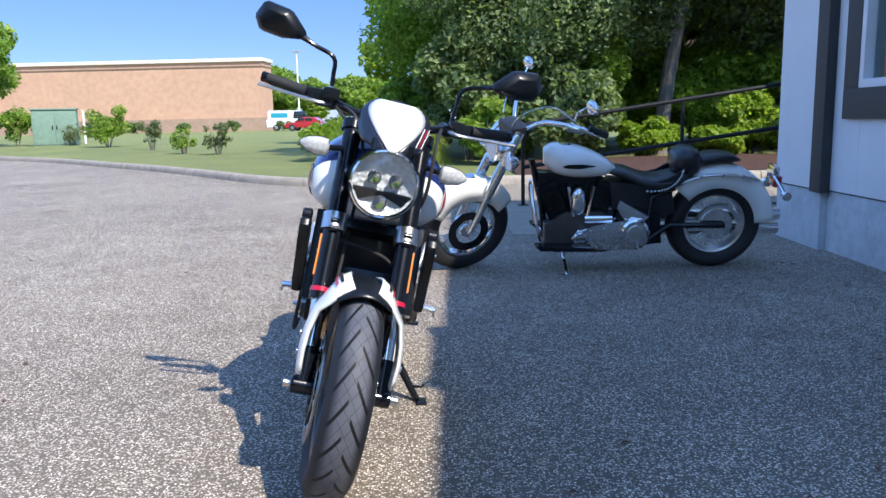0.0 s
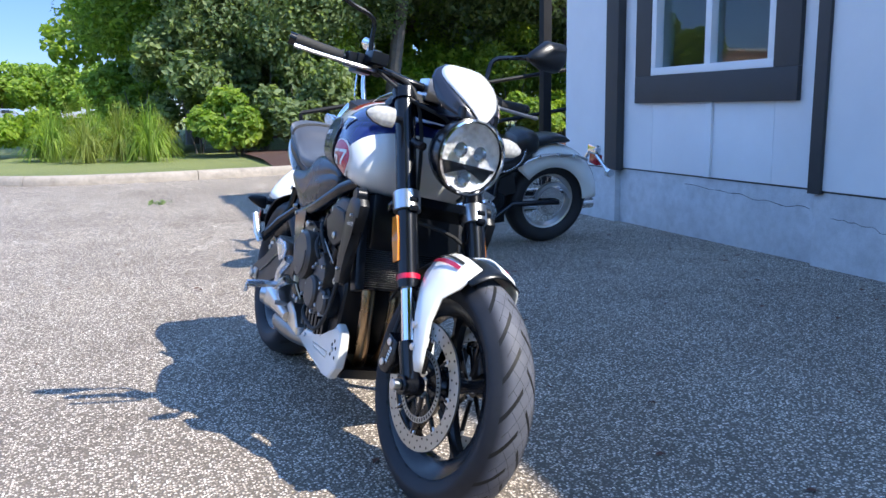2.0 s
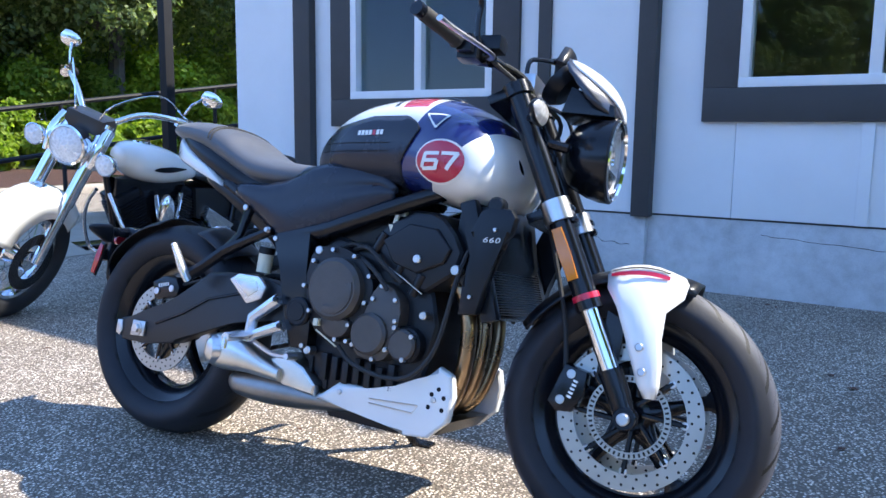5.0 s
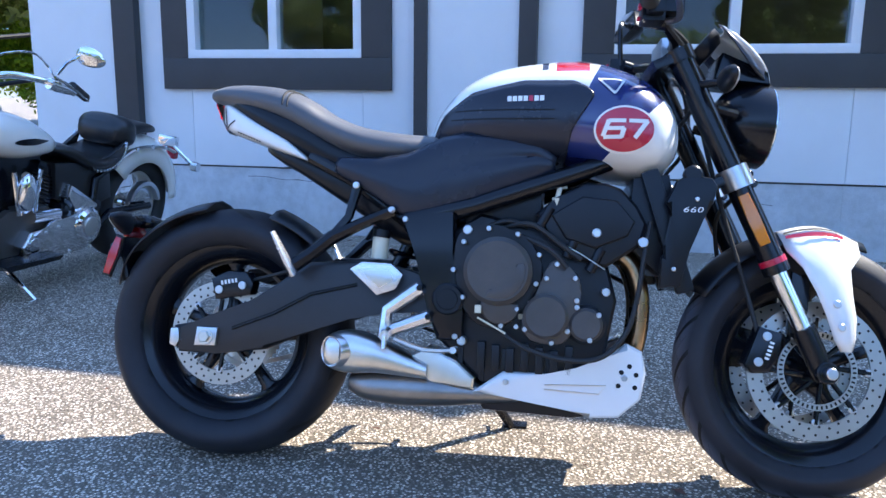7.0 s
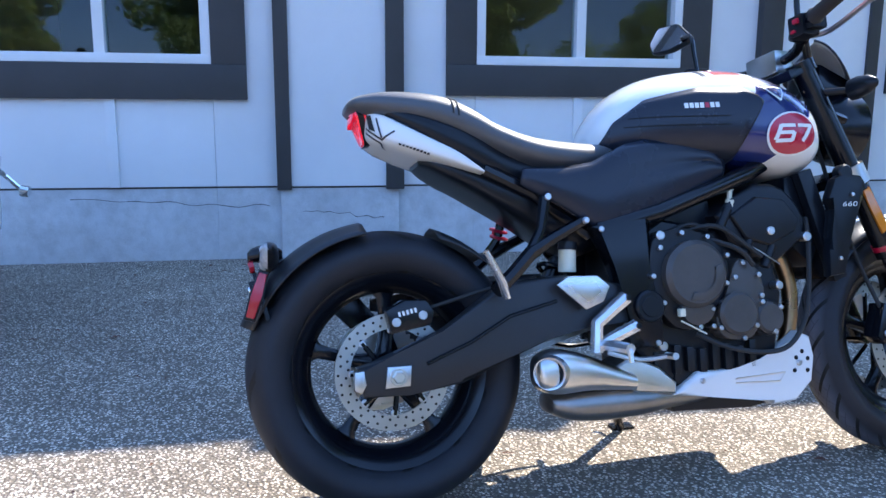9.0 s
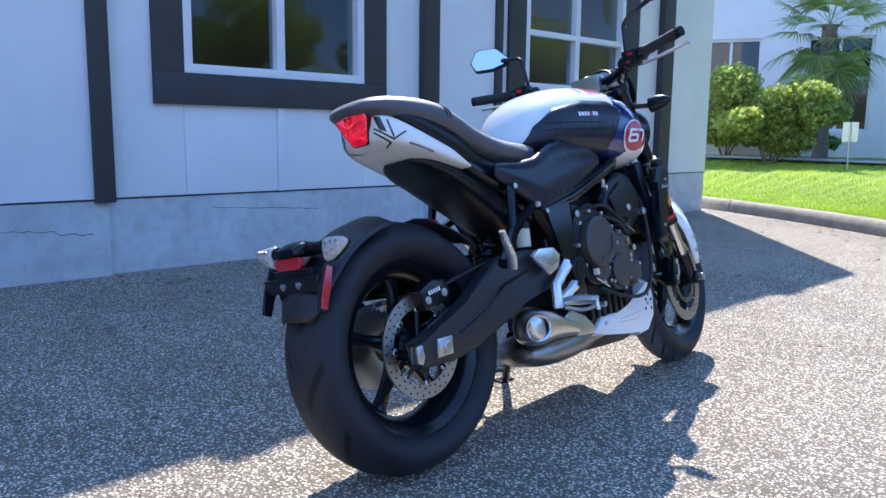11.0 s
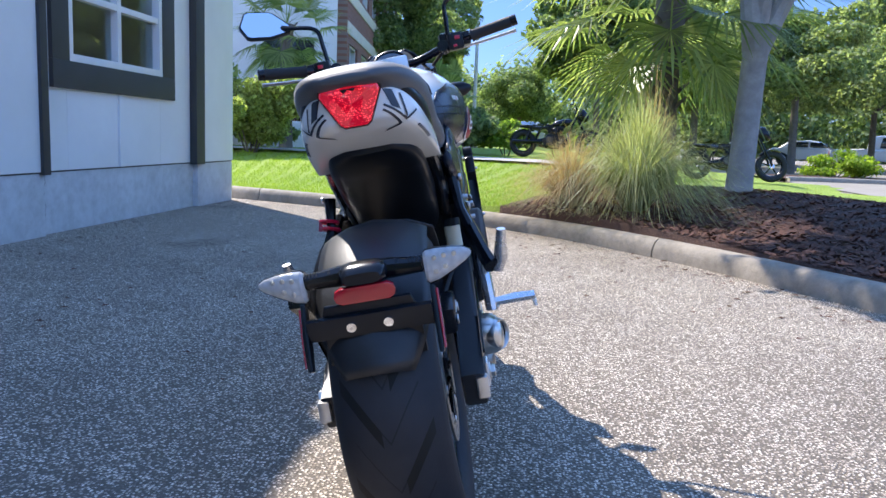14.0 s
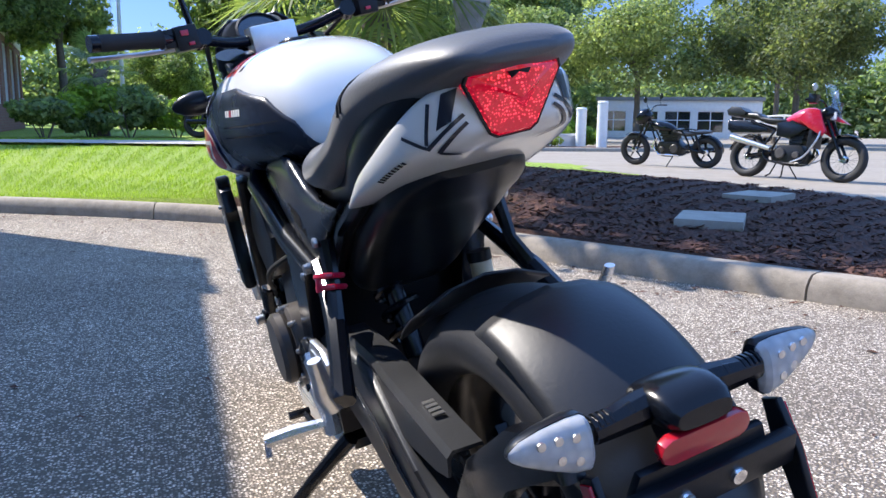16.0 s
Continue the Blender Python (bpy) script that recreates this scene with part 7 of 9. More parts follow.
def spoked_wheel(owner, name, x, r, w, m, solid=False, rim=None, tyre=None):
    bm = bmesh.new()
    rr = r - 0.115
    lathe(bm, [(rr + 0.012, -w * 0.6), (rr - 0.008, -w * 0.5), (rr - 0.022, 0), (rr - 0.008, w * 0.5), (rr + 0.012, w * 0.6), (rr + 0.004, 0)], 48, None, True)
    wh = part(name, bm, rim or M_CHROME, owner, "chrome wheel rim")
    wh.matrix_basis = (m or Matrix()) @ Matrix.Translation((x, 0, r))
    bm = bmesh.new()
    lathe(bm, tyre_profile(r, w, rr + 0.006), 64, None, True)
    part("tyre", bm, tyre or M_PLAINTYRE, wh, "black rubber tyre", 60)
    bm = bmesh.new()
    lathe(bm, [(0.0001, -0.07), (0.05, -0.065), (0.055, -0.04), (0.03, 0), (0.055, 0.04), (0.05, 0.065), (0.0001, 0.07)], 24)
    part("hub", bm, M_CHROME, wh)
    if solid:
        for k in range(5):
            a = 2 * math.pi * k / 5 + 0.3
            bm = bmesh.new()
            tube(bm, [(0.04 * math.cos(a), 0, 0.04 * math.sin(a)), ((rr - 0.01) * math.cos(a), 0, (rr - 0.01) * math.sin(a))], [0.03, 0.02], 8, True, 0.6)
            part("spoke", bm, rim or M_ALU, wh)
    else:
        bm = bmesh.new()
        for k in range(28):
            a = 2 * math.pi * k / 28
            s = 1 if k % 2 else -1
            b = a + (0.35 if (k // 2) % 2 else -0.35)
            tube(bm, [(0.05 * math.cos(b), s * 0.045, 0.05 * math.sin(b)), ((rr - 0.01) * math.cos(a), s * 0.008, (rr - 0.01) * math.sin(a))], 0.0017, 4)
        tagged(part("wire_spoke", bm, rim or M_CHROME, wh), kind="stuff")
    return wh


spoked_wheel(cru, "rear_wheel", -0.012, 0.31, 0.085, None, False, M_STEEL)
cf = spoked_wheel(cru, "front_wheel", 1.66, 0.32, 0.065, CST)
bm = bmesh.new()
lathe(bm, [(0.145, 0.072), (0.145, 0.077), (0.09, 0.077), (0.09, 0.072)], 40, None, True)
part("brake_disc", bm, M_SATIN, cf, "dark brake disc")


def fender(x, z, r, a0, a1, w, depth, mat, label, steer=False, skirt=0.0):
    bm = bmesh.new()
    loops = []
    for k in range(25):
        u = k / 24
        a = radians(a0 + (a1 - a0) * u)
        loop = []
        for j in range(11):
            v = -1 + j / 5
            d = depth * abs(v) ** 3.2
            loop.append(Vector((x + (r - d) * math.cos(a), w * (1 - 0.1 * (1 - abs(v))) * math.sin(v * math.pi / 2), z + (r - d) * math.sin(a))))
        loops.append(loop)
    rings(bm, loops, False, False)
    return solidify(cp("rear_fender" if not steer else "front_fender", bm, mat, label, steer, 60), 0.006)


rf = fender(0.01, 0.325, 0.398, 42, 178, 0.125, 0.15, M_CREAMP, "deep cream-white rear fender")
ff = fender(1.66, 0.32, 0.375, 32, 150, 0.095, 0.14, M_CREAMP, "deep cream-white front fender", True)
for s in (-1, 1):
    bm = bmesh.new()
    tube(bm, spline([(0.30, s * 0.125, 0.56), (0.12, s * 0.13, 0.625), (-0.12, s * 0.13, 0.62), (-0.24, s * 0.125, 0.585)], 4), 0.018, 8, True, 0.5)
    stt = cp("fender_strut", bm, M_STEEL, "chrome fender strut")
    for x, z in ((0.14, 0.622), (0.0, 0.63), (-0.13, 0.618)):
        bm = bmesh.new()
        disc_at(bm, x, s * 0.14, s * 0.152, z, 0.013, 12)
        part("strut_bolt", bm, M_CHROME, stt)
    bm = bmesh.new()
    tube(bm, [(1.66, s * 0.095, 0.32), (1.53, s * 0.095, 0.60)], 0.026, 14)
    cp("fork_leg", bm, M_CHROME, "chrome lower fork leg", True)
    bm = bmesh.new()
    tube(bm, [(1.53, s * 0.095, 0.60), (1.34, s * 0.095, 1.0)], 0.033, 14)
    cp("fork_cover", bm, M_CHROME, "chrome fork cover", True)
    bm = bmesh.new()
    tube(bm, spline([(1.30, s * 0.06, 0.98), (1.28, s * 0.10, 1.02), (1.22, s * 0.20, 1.09), (1.10, s * 0.34, 1.10), (1.0, s * 0.40, 1.07)], 5), 0.015, 10)
    cp("handlebar", bm, M_CHROME, "tall chrome handlebar", True)
    bm = bmesh.new()
    tube(bm, [(1.02, s * 0.388, 1.10), (0.91, s * 0.43, 1.05)], 0.020, 12)
    cp("grip", bm, M_RUBBER, "black rubber grip", True)
    bm = bmesh.new()
    tube(bm, [(1.12, s * 0.34, 1.13), (1.08, s * 0.40, 1.11), (0.96, s * 0.455, 1.05)], [0.010, 0.008, 0.007], 8, True, 0.6)
    cp("hand_lever", bm, M_CHROME, "chrome hand lever", True)
    bm = bmesh.new()
    tube(bm, [(1.10, s * 0.34, 1.14), (1.09, s * 0.36, 1.20), (1.05, s * 0.39, 1.24)], 0.007, 8)
    cp("mirror_stem", bm, M_CHROME, "", True)
    MM = CST @ Matrix.Translation((1.04, s * 0.42, 1.25))
    bm = bmesh.new()
    rings(bm, [[Vector((dx, 0.062 * f * math.cos(a) * (1 + 0.2 * math.cos(a)), 0.042 * f * math.sin(a))) for a in (2 * math.pi * k / 18 for k in range(18))] for dx, f in ((-0.01, 0.95), (0.0, 1.0), (0.012, 0.85), (0.02, 0.4))])
    mi = part("mirror", bm, M_CHROME, cru, "chrome oval mirror")
    mi.matrix_basis = MM
    bm = bmesh.new()
    LM = CST @ Matrix.Translation((1.46, s * 0.20, 0.85)) @ Matrix.Rotation(radians(-90), 4, "Z")
    lathe(bm, [(0.0001, -0.07), (0.03, -0.06), (0.05, -0.03), (0.055, 0.0), (0.05, 0.004), (0.045, -0.005)], 24)
    pl = part("spot_lamp", bm, M_CHROME, cru, "chrome spot lamp")
    pl.matrix_basis = LM
    bm = bmesh.new()
    lathe(bm, [(0.047, 0.0), (0.025, 0.007), (0.0001, 0.009)], 24)
    part("lens", bm, M_REFL, pl)
    bm = bmesh.new()
    tube(bm, [(1.40, s * 0.10, 0.82), (1.44, s * 0.20, 0.84)], 0.010, 8)
    cp("lamp_bar", bm, M_CHROME, "", True)
    bm = bmesh.new()
    tube(bm, spline([(1.20, s * 0.06, 0.60), (1.20, s * 0.13, 0.52), (1.18, s * 0.19, 0.40), (1.15, s * 0.18, 0.25), (1.10, s * 0.12, 0.21)], 5), 0.011, 10)
    cp("engine_guard", bm, M_CHROME, "chrome engine guard bar")
    bm = bmesh.new()
    plate(bm, [(0.85, 0.0), (1.15, 0.0), (1.19, 0.03), (0.83, 0.02)], s * 0.20, s * 0.30, 0.006, 0, Matrix.Translation((0, 0, 0.215)))
    cp("floorboard", bm, M_SATIN, "black rider floorboard")
    bm = bmesh.new()
    tube(bm, [(-0.36, s * 0.05, 0.60), (-0.40, s * 0.17, 0.50)], 0.012, 8)
    disc_at(bm, -0.40, s * 0.16, s * 0.20, 0.50, 0.03, 16)
    cp("rear_indicator", bm, M_CHROME, "chrome bullet rear indicator")
HM = CST @ Matrix.Translation((1.49, 0, 0.88)) @ Matrix.Rotation(radians(-90), 4, "Z")
bm = bmesh.new()
lathe(bm, [(0.0001, -0.14), (0.05, -0.13), (0.085, -0.08), (0.098, -0.02), (0.10, 0.0), (0.09, 0.006), (0.085, -0.004)], 32)
h = part("headlight", bm, M_CHROME, cru, "large chrome headlight")
h.matrix_basis = HM
bm = bmesh.new()
lathe(bm, [(0.086, 0.0), (0.05, 0.014), (0.0001, 0.02)], 32)
part("lens", bm, M_REFL, h, "bright faceted lens")
bm = bmesh.new()
box(bm, 1.27, 1.40, -0.105, 0.105, 0.94, 1.03, 0.03)
cp("nacelle", bm, M_LEATHER, "black fork nacelle", True)
for s in (-1, 1):
    bm = bmesh.new()
    tube(bm, spline([(1.36, s * 0.12, 0.98), (1.42, s * 0.13, 0.90), (1.44, s * 0.12, 0.80)], 4), [0.03] * 9, 10)
    cp("lamp_bracket", bm, M_CHROME, "chrome headlamp bracket", True)
    bm = bmesh.new()
    tube(bm, [(1.14, s * 0.33, 1.10), (1.10, s * 0.36, 1.095), (1.05, s * 0.39, 1.085)], [0.024, 0.028, 0.022], 10)
    cp("switch_housing", bm, M_CHROME, "chrome switch housing", True)
bm = bmesh.new()
box(bm, 1.60, 1.66, -0.03, 0.03, 0.655, 0.70, 0.01)
bm2 = bm
cp("fender_tip", bm2, M_CHROME, "chrome front fender tip", True)
bm = bmesh.new()
hull(bm, [(0.655, 0.685, 0.71, 0.05), (0.72, 0.655, 0.765, 0.12), (0.83, 0.642, 0.822, 0.155), (0.95, 0.645, 0.856, 0.165), (1.06, 0.675, 0.866, 0.14), (1.125, 0.735, 0.835, 0.07)], 32, 2.3, 0.45, 5)
ct = cp("fuel_tank", bm, M_CREAMP, "cream-white teardrop fuel tank", False, 60)
CTK = smooth_table([(0.655, 0.685, 0.71, 0.05), (0.72, 0.655, 0.765, 0.12), (0.83, 0.642, 0.822, 0.155), (0.95, 0.645, 0.856, 0.165), (1.06, 0.675, 0.866, 0.14), (1.125, 0.735, 0.835, 0.07)], 5)
for s in (-1, 1):
    bm = bmesh.new()
    patch(bm, [(0.80, 0.737), (0.90, 0.726), (0.98, 0.728), (1.01, 0.737)], [(0.80, 0.741), (0.90, 0.757), (0.98, 0.755), (1.01, 0.743)], lambda x, z: skin_y(CTK, x, z, 2.3, 0.45), s, 10, 2, 0.003)
    part("emblem", bm, M_SATIN, ct, "dark winged emblem")
bm = bmesh.new()
hull(bm, [(0.70, 0.665, 0.70, 0.09), (0.60, 0.63, 0.70, 0.135), (0.48, 0.57, 0.655, 0.16), (0.36, 0.56, 0.645, 0.16), (0.24, 0.58, 0.68, 0.145), (0.17, 0.62, 0.72, 0.12)][::-1], 28, 2.8, 0.5, 4)
se = cp("seat", bm, M_LEATHER, "black studded leather seat", False, 60)
bm = bmesh.new()
hull(bm, [(0.115, 0.69, 0.78, 0.10), (0.15, 0.66, 0.822, 0.145), (0.23, 0.66, 0.830, 0.15), (0.285, 0.68, 0.79, 0.11)], 24, 3.0, 0.5, 4)
cp("backrest", bm, M_LEATHER, "black rider backrest pad", False, 60)
bm = bmesh.new()
hull(bm, [(-0.13, 0.705, 0.725, 0.06), (-0.08, 0.70, 0.752, 0.09), (0.02, 0.70, 0.765, 0.105), (0.14, 0.68, 0.75, 0.105)], 24, 3.0, 0.5, 4)
cp("pillion_seat", bm, M_LEATHER, "black pillion pad on the fender", False, 60)
for s in (-1, 1):
    bm = bmesh.new()
    for k in range(16):
        u = k / 15
        p = Vector((0.245 + 0.05 * u + 0.17 * u * u, 0, 0.70 - 0.13 * math.sin(u * math.pi * 0.55)))
        disc_at(bm, p.x, s * (0.150 + 0.012 * math.sin(u * 3)), s * (0.166 + 0.006 * math.sin(u * 3)), p.z, 0.0075, 8, 0.002)
    tagged(part("stud", bm, M_CHROME, se), "chrome studs along the skirt", kind="stuff")
    bm = bmesh.new()
    plate(bm, [(0.225, 0.72), (0.34, 0.64), (0.50, 0.615), (0.47, 0.565), (0.36, 0.555), (0.27, 0.60)], s * 0.135, s * 0.152, 0.005)
    cp("seat_skirt", bm, M_LEATHER, "black leather seat skirt")
# v-twin engine
bm = bmesh.new()
plate(bm, [(0.62, 0.17), (0.60, 0.34), (0.74, 0.42), (0.98, 0.42), (1.12, 0.34), (1.12, 0.20), (1.05, 0.14), (0.72, 0.14)], -0.12, 0.12, 0.02)
ce = cp("engine", bm, M_ENGINE, "black and chrome v-twin engine")
for a, cx in ((22, 0.80), (-24, 1.0)):
    for k in range(12):
        m = Matrix.Translation((cx, 0, 0.36)) @ Matrix.Rotation(radians(-a), 4, "Y") @ Matrix.Translation((0, 0, 0.03 + k * 0.016))
        bm = bmesh.new()
        box(bm, -0.075, 0.075, -0.09, 0.09, 0, 0.009, 0.003, m)
        part("cooling_fin", bm, M_SATIN, ce)
    bm = bmesh.new()
    box(bm, -0.06, 0.06, -0.075, 0.075, 0.02, 0.24, 0.01, Matrix.Translation((cx, 0, 0.36)) @ Matrix.Rotation(radians(-a), 4, "Y"))
    part("cylinder", bm, M_ENGINE, ce)
    bm = bmesh.new()
    box(bm, -0.07, 0.07, -0.085, 0.085, 0.215, 0.27, 0.02, Matrix.Translation((cx, 0, 0.36)) @ Matrix.Rotation(radians(-a), 4, "Y"))
    part("rocker_cover", bm, M_SATIN, ce, "black rocker cover")
for s in (-1, 1):
    bm = bmesh.new()
    hull(bm, [(0.855, 0.45, 0.50, 0.012, s * 0.13), (0.87, 0.42, 0.575, 0.035, s * 0.13), (0.90, 0.40, 0.60, 0.045, s * 0.13), (0.935, 0.42, 0.575, 0.035, s * 0.13), (0.95, 0.45, 0.50, 0.012, s * 0.13)], 16, 2.2, 0.5, 3)
    part("horn_cover", bm, M_CHROME, ce, "chrome teardrop cover", 60)
bm = bmesh.new()
plate(bm, [(0.43, 0.30), (0.49, 0.395), (0.58, 0.385), (0.80, 0.33), (0.90, 0.325), (0.95, 0.26), (0.90, 0.20), (0.76, 0.182), (0.54, 0.178), (0.45, 0.22)], 0.10, 0.185, 0.02, 0, None, 3)
for k, (x, z) in enumerate(((0.46, 0.30), (0.51, 0.375), (0.62, 0.36), (0.74, 0.33), (0.82, 0.315), (0.91, 0.30), (0.89, 0.215), (0.78, 0.198), (0.65, 0.192), (0.51, 0.195))):
    b2 = bmesh.new()
    disc_at(b2, x, 0.183, 0.192, z, 0.008, 10, 0.002)
    cp("cover_bolt", b2, M_STEEL)
for z0, r in ((0.215, 0.030),):
    b2 = bmesh.new()
    tube(b2, [(0.68, 0.12, z0 + 0.16), (0.86, 0.13, z0 + 0.165)], r, 16)
    cp("starter" if z0 < 0.3 else "tappet_cover", b2, M_CHROME, "chrome cylinder cover")
for x in (0.84, 0.93):
    b2 = bmesh.new()
    tube(b2, [(x, 0.13, 0.40), (x + (x - 0.885) * 0.8, 0.12, 0.60)], 0.012, 8)
    cp("pushrod_tube", b2, M_CHROME)
pc = cp("primary_cover", bm, M_CHROME, "polished primary drive cover")
bm = bmesh.new()
disc_at(bm, 0.535, 0.17, 0.205, 0.305, 0.088, 36, 0.014)
dv = part("derby_cover", bm, M_CHROME, pc)
bm = bmesh.new()
disc_at(bm, 0.535, 0.205, 0.212, 0.305, 0.05, 28, 0.004)
part("medallion", bm, M_STEEL, dv)
bm = bmesh.new()
disc_at(bm, 0.89, 0.18, 0.192, 0.262, 0.04, 24, 0.005)
part("sprocket_cover", bm, M_CHROME, pc)
bm = bmesh.new()
plate(bm, [(0.44, 0.40), (0.64, 0.52), (0.66, 0.46), (0.60, 0.37), (0.50, 0.33)], -0.15, 0.17, 0.02)
cp("oil_tank", bm, M_CHROME, "chrome oil tank")
bm = bmesh.new()
tube(bm, [(1.20, 0, 0.76), (1.13, 0, 0.45), (1.10, 0, 0.2)], 0.022, 10)
tube(bm, [(1.14, 0.1, 0.2), (0.5, 0.12, 0.18), (0.30, 0.13, 0.33), (-0.06, 0.12, 0.32)], 0.020, 10)
tube(bm, [(1.14, -0.1, 0.2), (0.5, -0.12, 0.18), (0.30, -0.13, 0.33), (-0.06, -0.12, 0.32)], 0.020, 10)
tube(bm, [(0.45, 0.12, 0.20), (0.42, 0.12, 0.52), (0.28, 0.12, 0.58)], 0.020, 10)
cp("frame", bm, M_SATIN, "black tubular frame")
for z in (0.20, 0.30):
    bm = bmesh.new()
    tube(bm, [(0.95, -0.14, z + 0.03), (0.5, -0.18, z), (-0.52, -0.19, z)], [0.025, 0.04, 0.042], 14)
    cp("exhaust_pipe", bm, M_CHROME, "chrome exhaust pipe")
bm = bmesh.new()
guard = [(0.145 * math.cos(radians(a)), 0.32 + 0.145 * math.sin(radians(a))) for a in range(20, 171, 15)]
plate(bm, guard + [(0.125 * (x / 0.145), 0.32 + 0.125 * (z - 0.32) / 0.145) for x, z in guard[::-1]], 0.095, 0.13, 0.003)
cp("belt_guard", bm, M_ALU, "silver belt guard")
bm = bmesh.new()
plate(bm, [(0.34, 0.20), (0.62, 0.17), (0.66, 0.42), (0.56, 0.47), (0.36, 0.40)], -0.13, 0.125, 0.02)
cp("gearbox", bm, M_SATIN, "black gearbox")
bm = bmesh.new()
plate(bm, [(0.26, 0.40), (0.44, 0.36), (0.68, 0.44), (0.70, 0.62), (0.30, 0.60)], -0.11, 0.11, 0.02)
cp("battery_box", bm, M_LEATHER, "black box below the seat")
# plain dark plate added to fill the gap between tank and engine
bm = bmesh.new()
plate(bm, [(0.70, 0.56), (0.74, 0.42), (1.08, 0.42), (1.16, 0.56), (1.16, 0.68), (0.74, 0.65)], -0.055, 0.055, 0.01)
cp("engine_fill", bm, M_SATIN, "black fill plate between the tank and the engine")
bm = bmesh.new()
disc_at(bm, 0, 0.085, 0.10, 0.32, 0.105, 36, 0.004)
cp("belt_pulley", bm, M_CHROME, "chrome belt pulley")
bm = bmesh.new()
box(bm, -0.415, -0.365, -0.05, 0.05, 0.52, 0.595, 0.014)
cp("tail_lamp", bm, M_REDLENS, "red tail lamp")
bm = bmesh.new()
box(bm, -0.39, -0.35, -0.06, 0.06, 0.60, 0.66, 0.01)
cp("tail_bracket", bm, M_CHROME, "chrome tail bracket")
bm = bmesh.new()
KF = Matrix.Translation((0, 0, 0))
tube(bm, [(1.00, 0.14, 0.16), (0.99, 0.22, 0.10), (0.98, 0.285, 0.045)], [0.014, 0.012, 0.011], 8)
tube(bm, [(0.98, 0.285, 0.043), (1.03, 0.30, 0.046)], 0.010, 8)
cp("kickstand", bm, M_CHROME, "chrome kickstand, folded out")
for s in (-1, 1):
    bm = bmesh.new()
    tube(bm, spline([(1.08, s * 0.33, 1.12), (1.22, s * 0.25, 1.21), (1.36, s * 0.1, 1.10), (1.38, s * 0.05, 0.95)], 5), 0.005, 6)
    cp("cable", bm, M_CHROME, "", True)
bm = bmesh.new()
lathe(bm, [(0.0001, 0.012), (0.045, 0.01), (0.05, -0.01)], 20, Matrix.Translation((0.99, 0, 0.862)) @ Matrix.Rotation(radians(90), 4, "X"))
part("tank_console", bm, M_CHROME, ct, "chrome speedometer console")

# ---- plants by the south kerb ----
M_STRAWGREEN = foliage("yellow_green_blades", (0.20, 0.24, 0.05), (0.44, 0.48, 0.14), 0.5)
def blade_clump(x, y, z, count, height, spread, mat, name, label, wide=0.006, seed=3):
    rng = np.random.default_rng(seed)
    top = thing(name, label, "ornamental grass", Matrix.Translation((x, y, z)))
    vs, fs = [], []
    for _ in range(count):
        a = rng.random() * 2 * math.pi
        lean = rng.random() ** 0.7
        h = height * (0.65 + 0.45 * rng.random()) * (1 - 0.35 * lean)
        out = spread * lean * (0.6 + 0.8 * rng.random())
        d = Vector((math.cos(a), math.sin(a), 0))
        side = Vector((-d.y, d.x, 0)) * wide * (0.6 + 0.8 * rng.random())
        p0 = d * 0.10 * rng.random()
        n = 6
        b = len(vs)
        droop = 0.85 * lean * height * (0.3 + 1.1 * rng.random())
        sway = Vector((-d.y, d.x, 0)) * 0.16 * spread * rng.normal()
        for i in range(n):
            u = i / (n - 1)
            p = p0 + d * out * (u ** 1.3) + sway * u * u + Vector((0, 0, h * math.sin(u * math.pi * 0.5) - droop * u ** 3))
            p.z = max(p.z, 0.0)
            w = side * (1 - u * 0.85)
            vs += [tuple(p - w), tuple(p + w)]
        fs += [(b + 2 * i, b + 2 * i + 1, b + 2 * i + 3, b + 2 * i + 2) for i in range(n - 1)]
    arrays("blades", vs, fs, mat, top)
    return top


blade_clump(-1.62, -1.85, land(-1.62, -1.85), 2600, 1.05, 0.95, M_PAMPAS, "ornamental_grass", "large arching clump of pale green ornamental grass", 0.0034)
blade_clump(-1.08, -2.10, land(-1.08, -2.10), 1700, 0.72, 0.85, M_STRAW, "ornamental_grass", "tawny dry tuft of ornamental grass", 0.0028, 5)
blade_clump(-1.85, -2.55, land(-1.85, -2.55), 350, 1.3, 0.35, M_STRAW, "ornamental_grass", "upright dry seed stalks behind the clump", 0.004, 8)


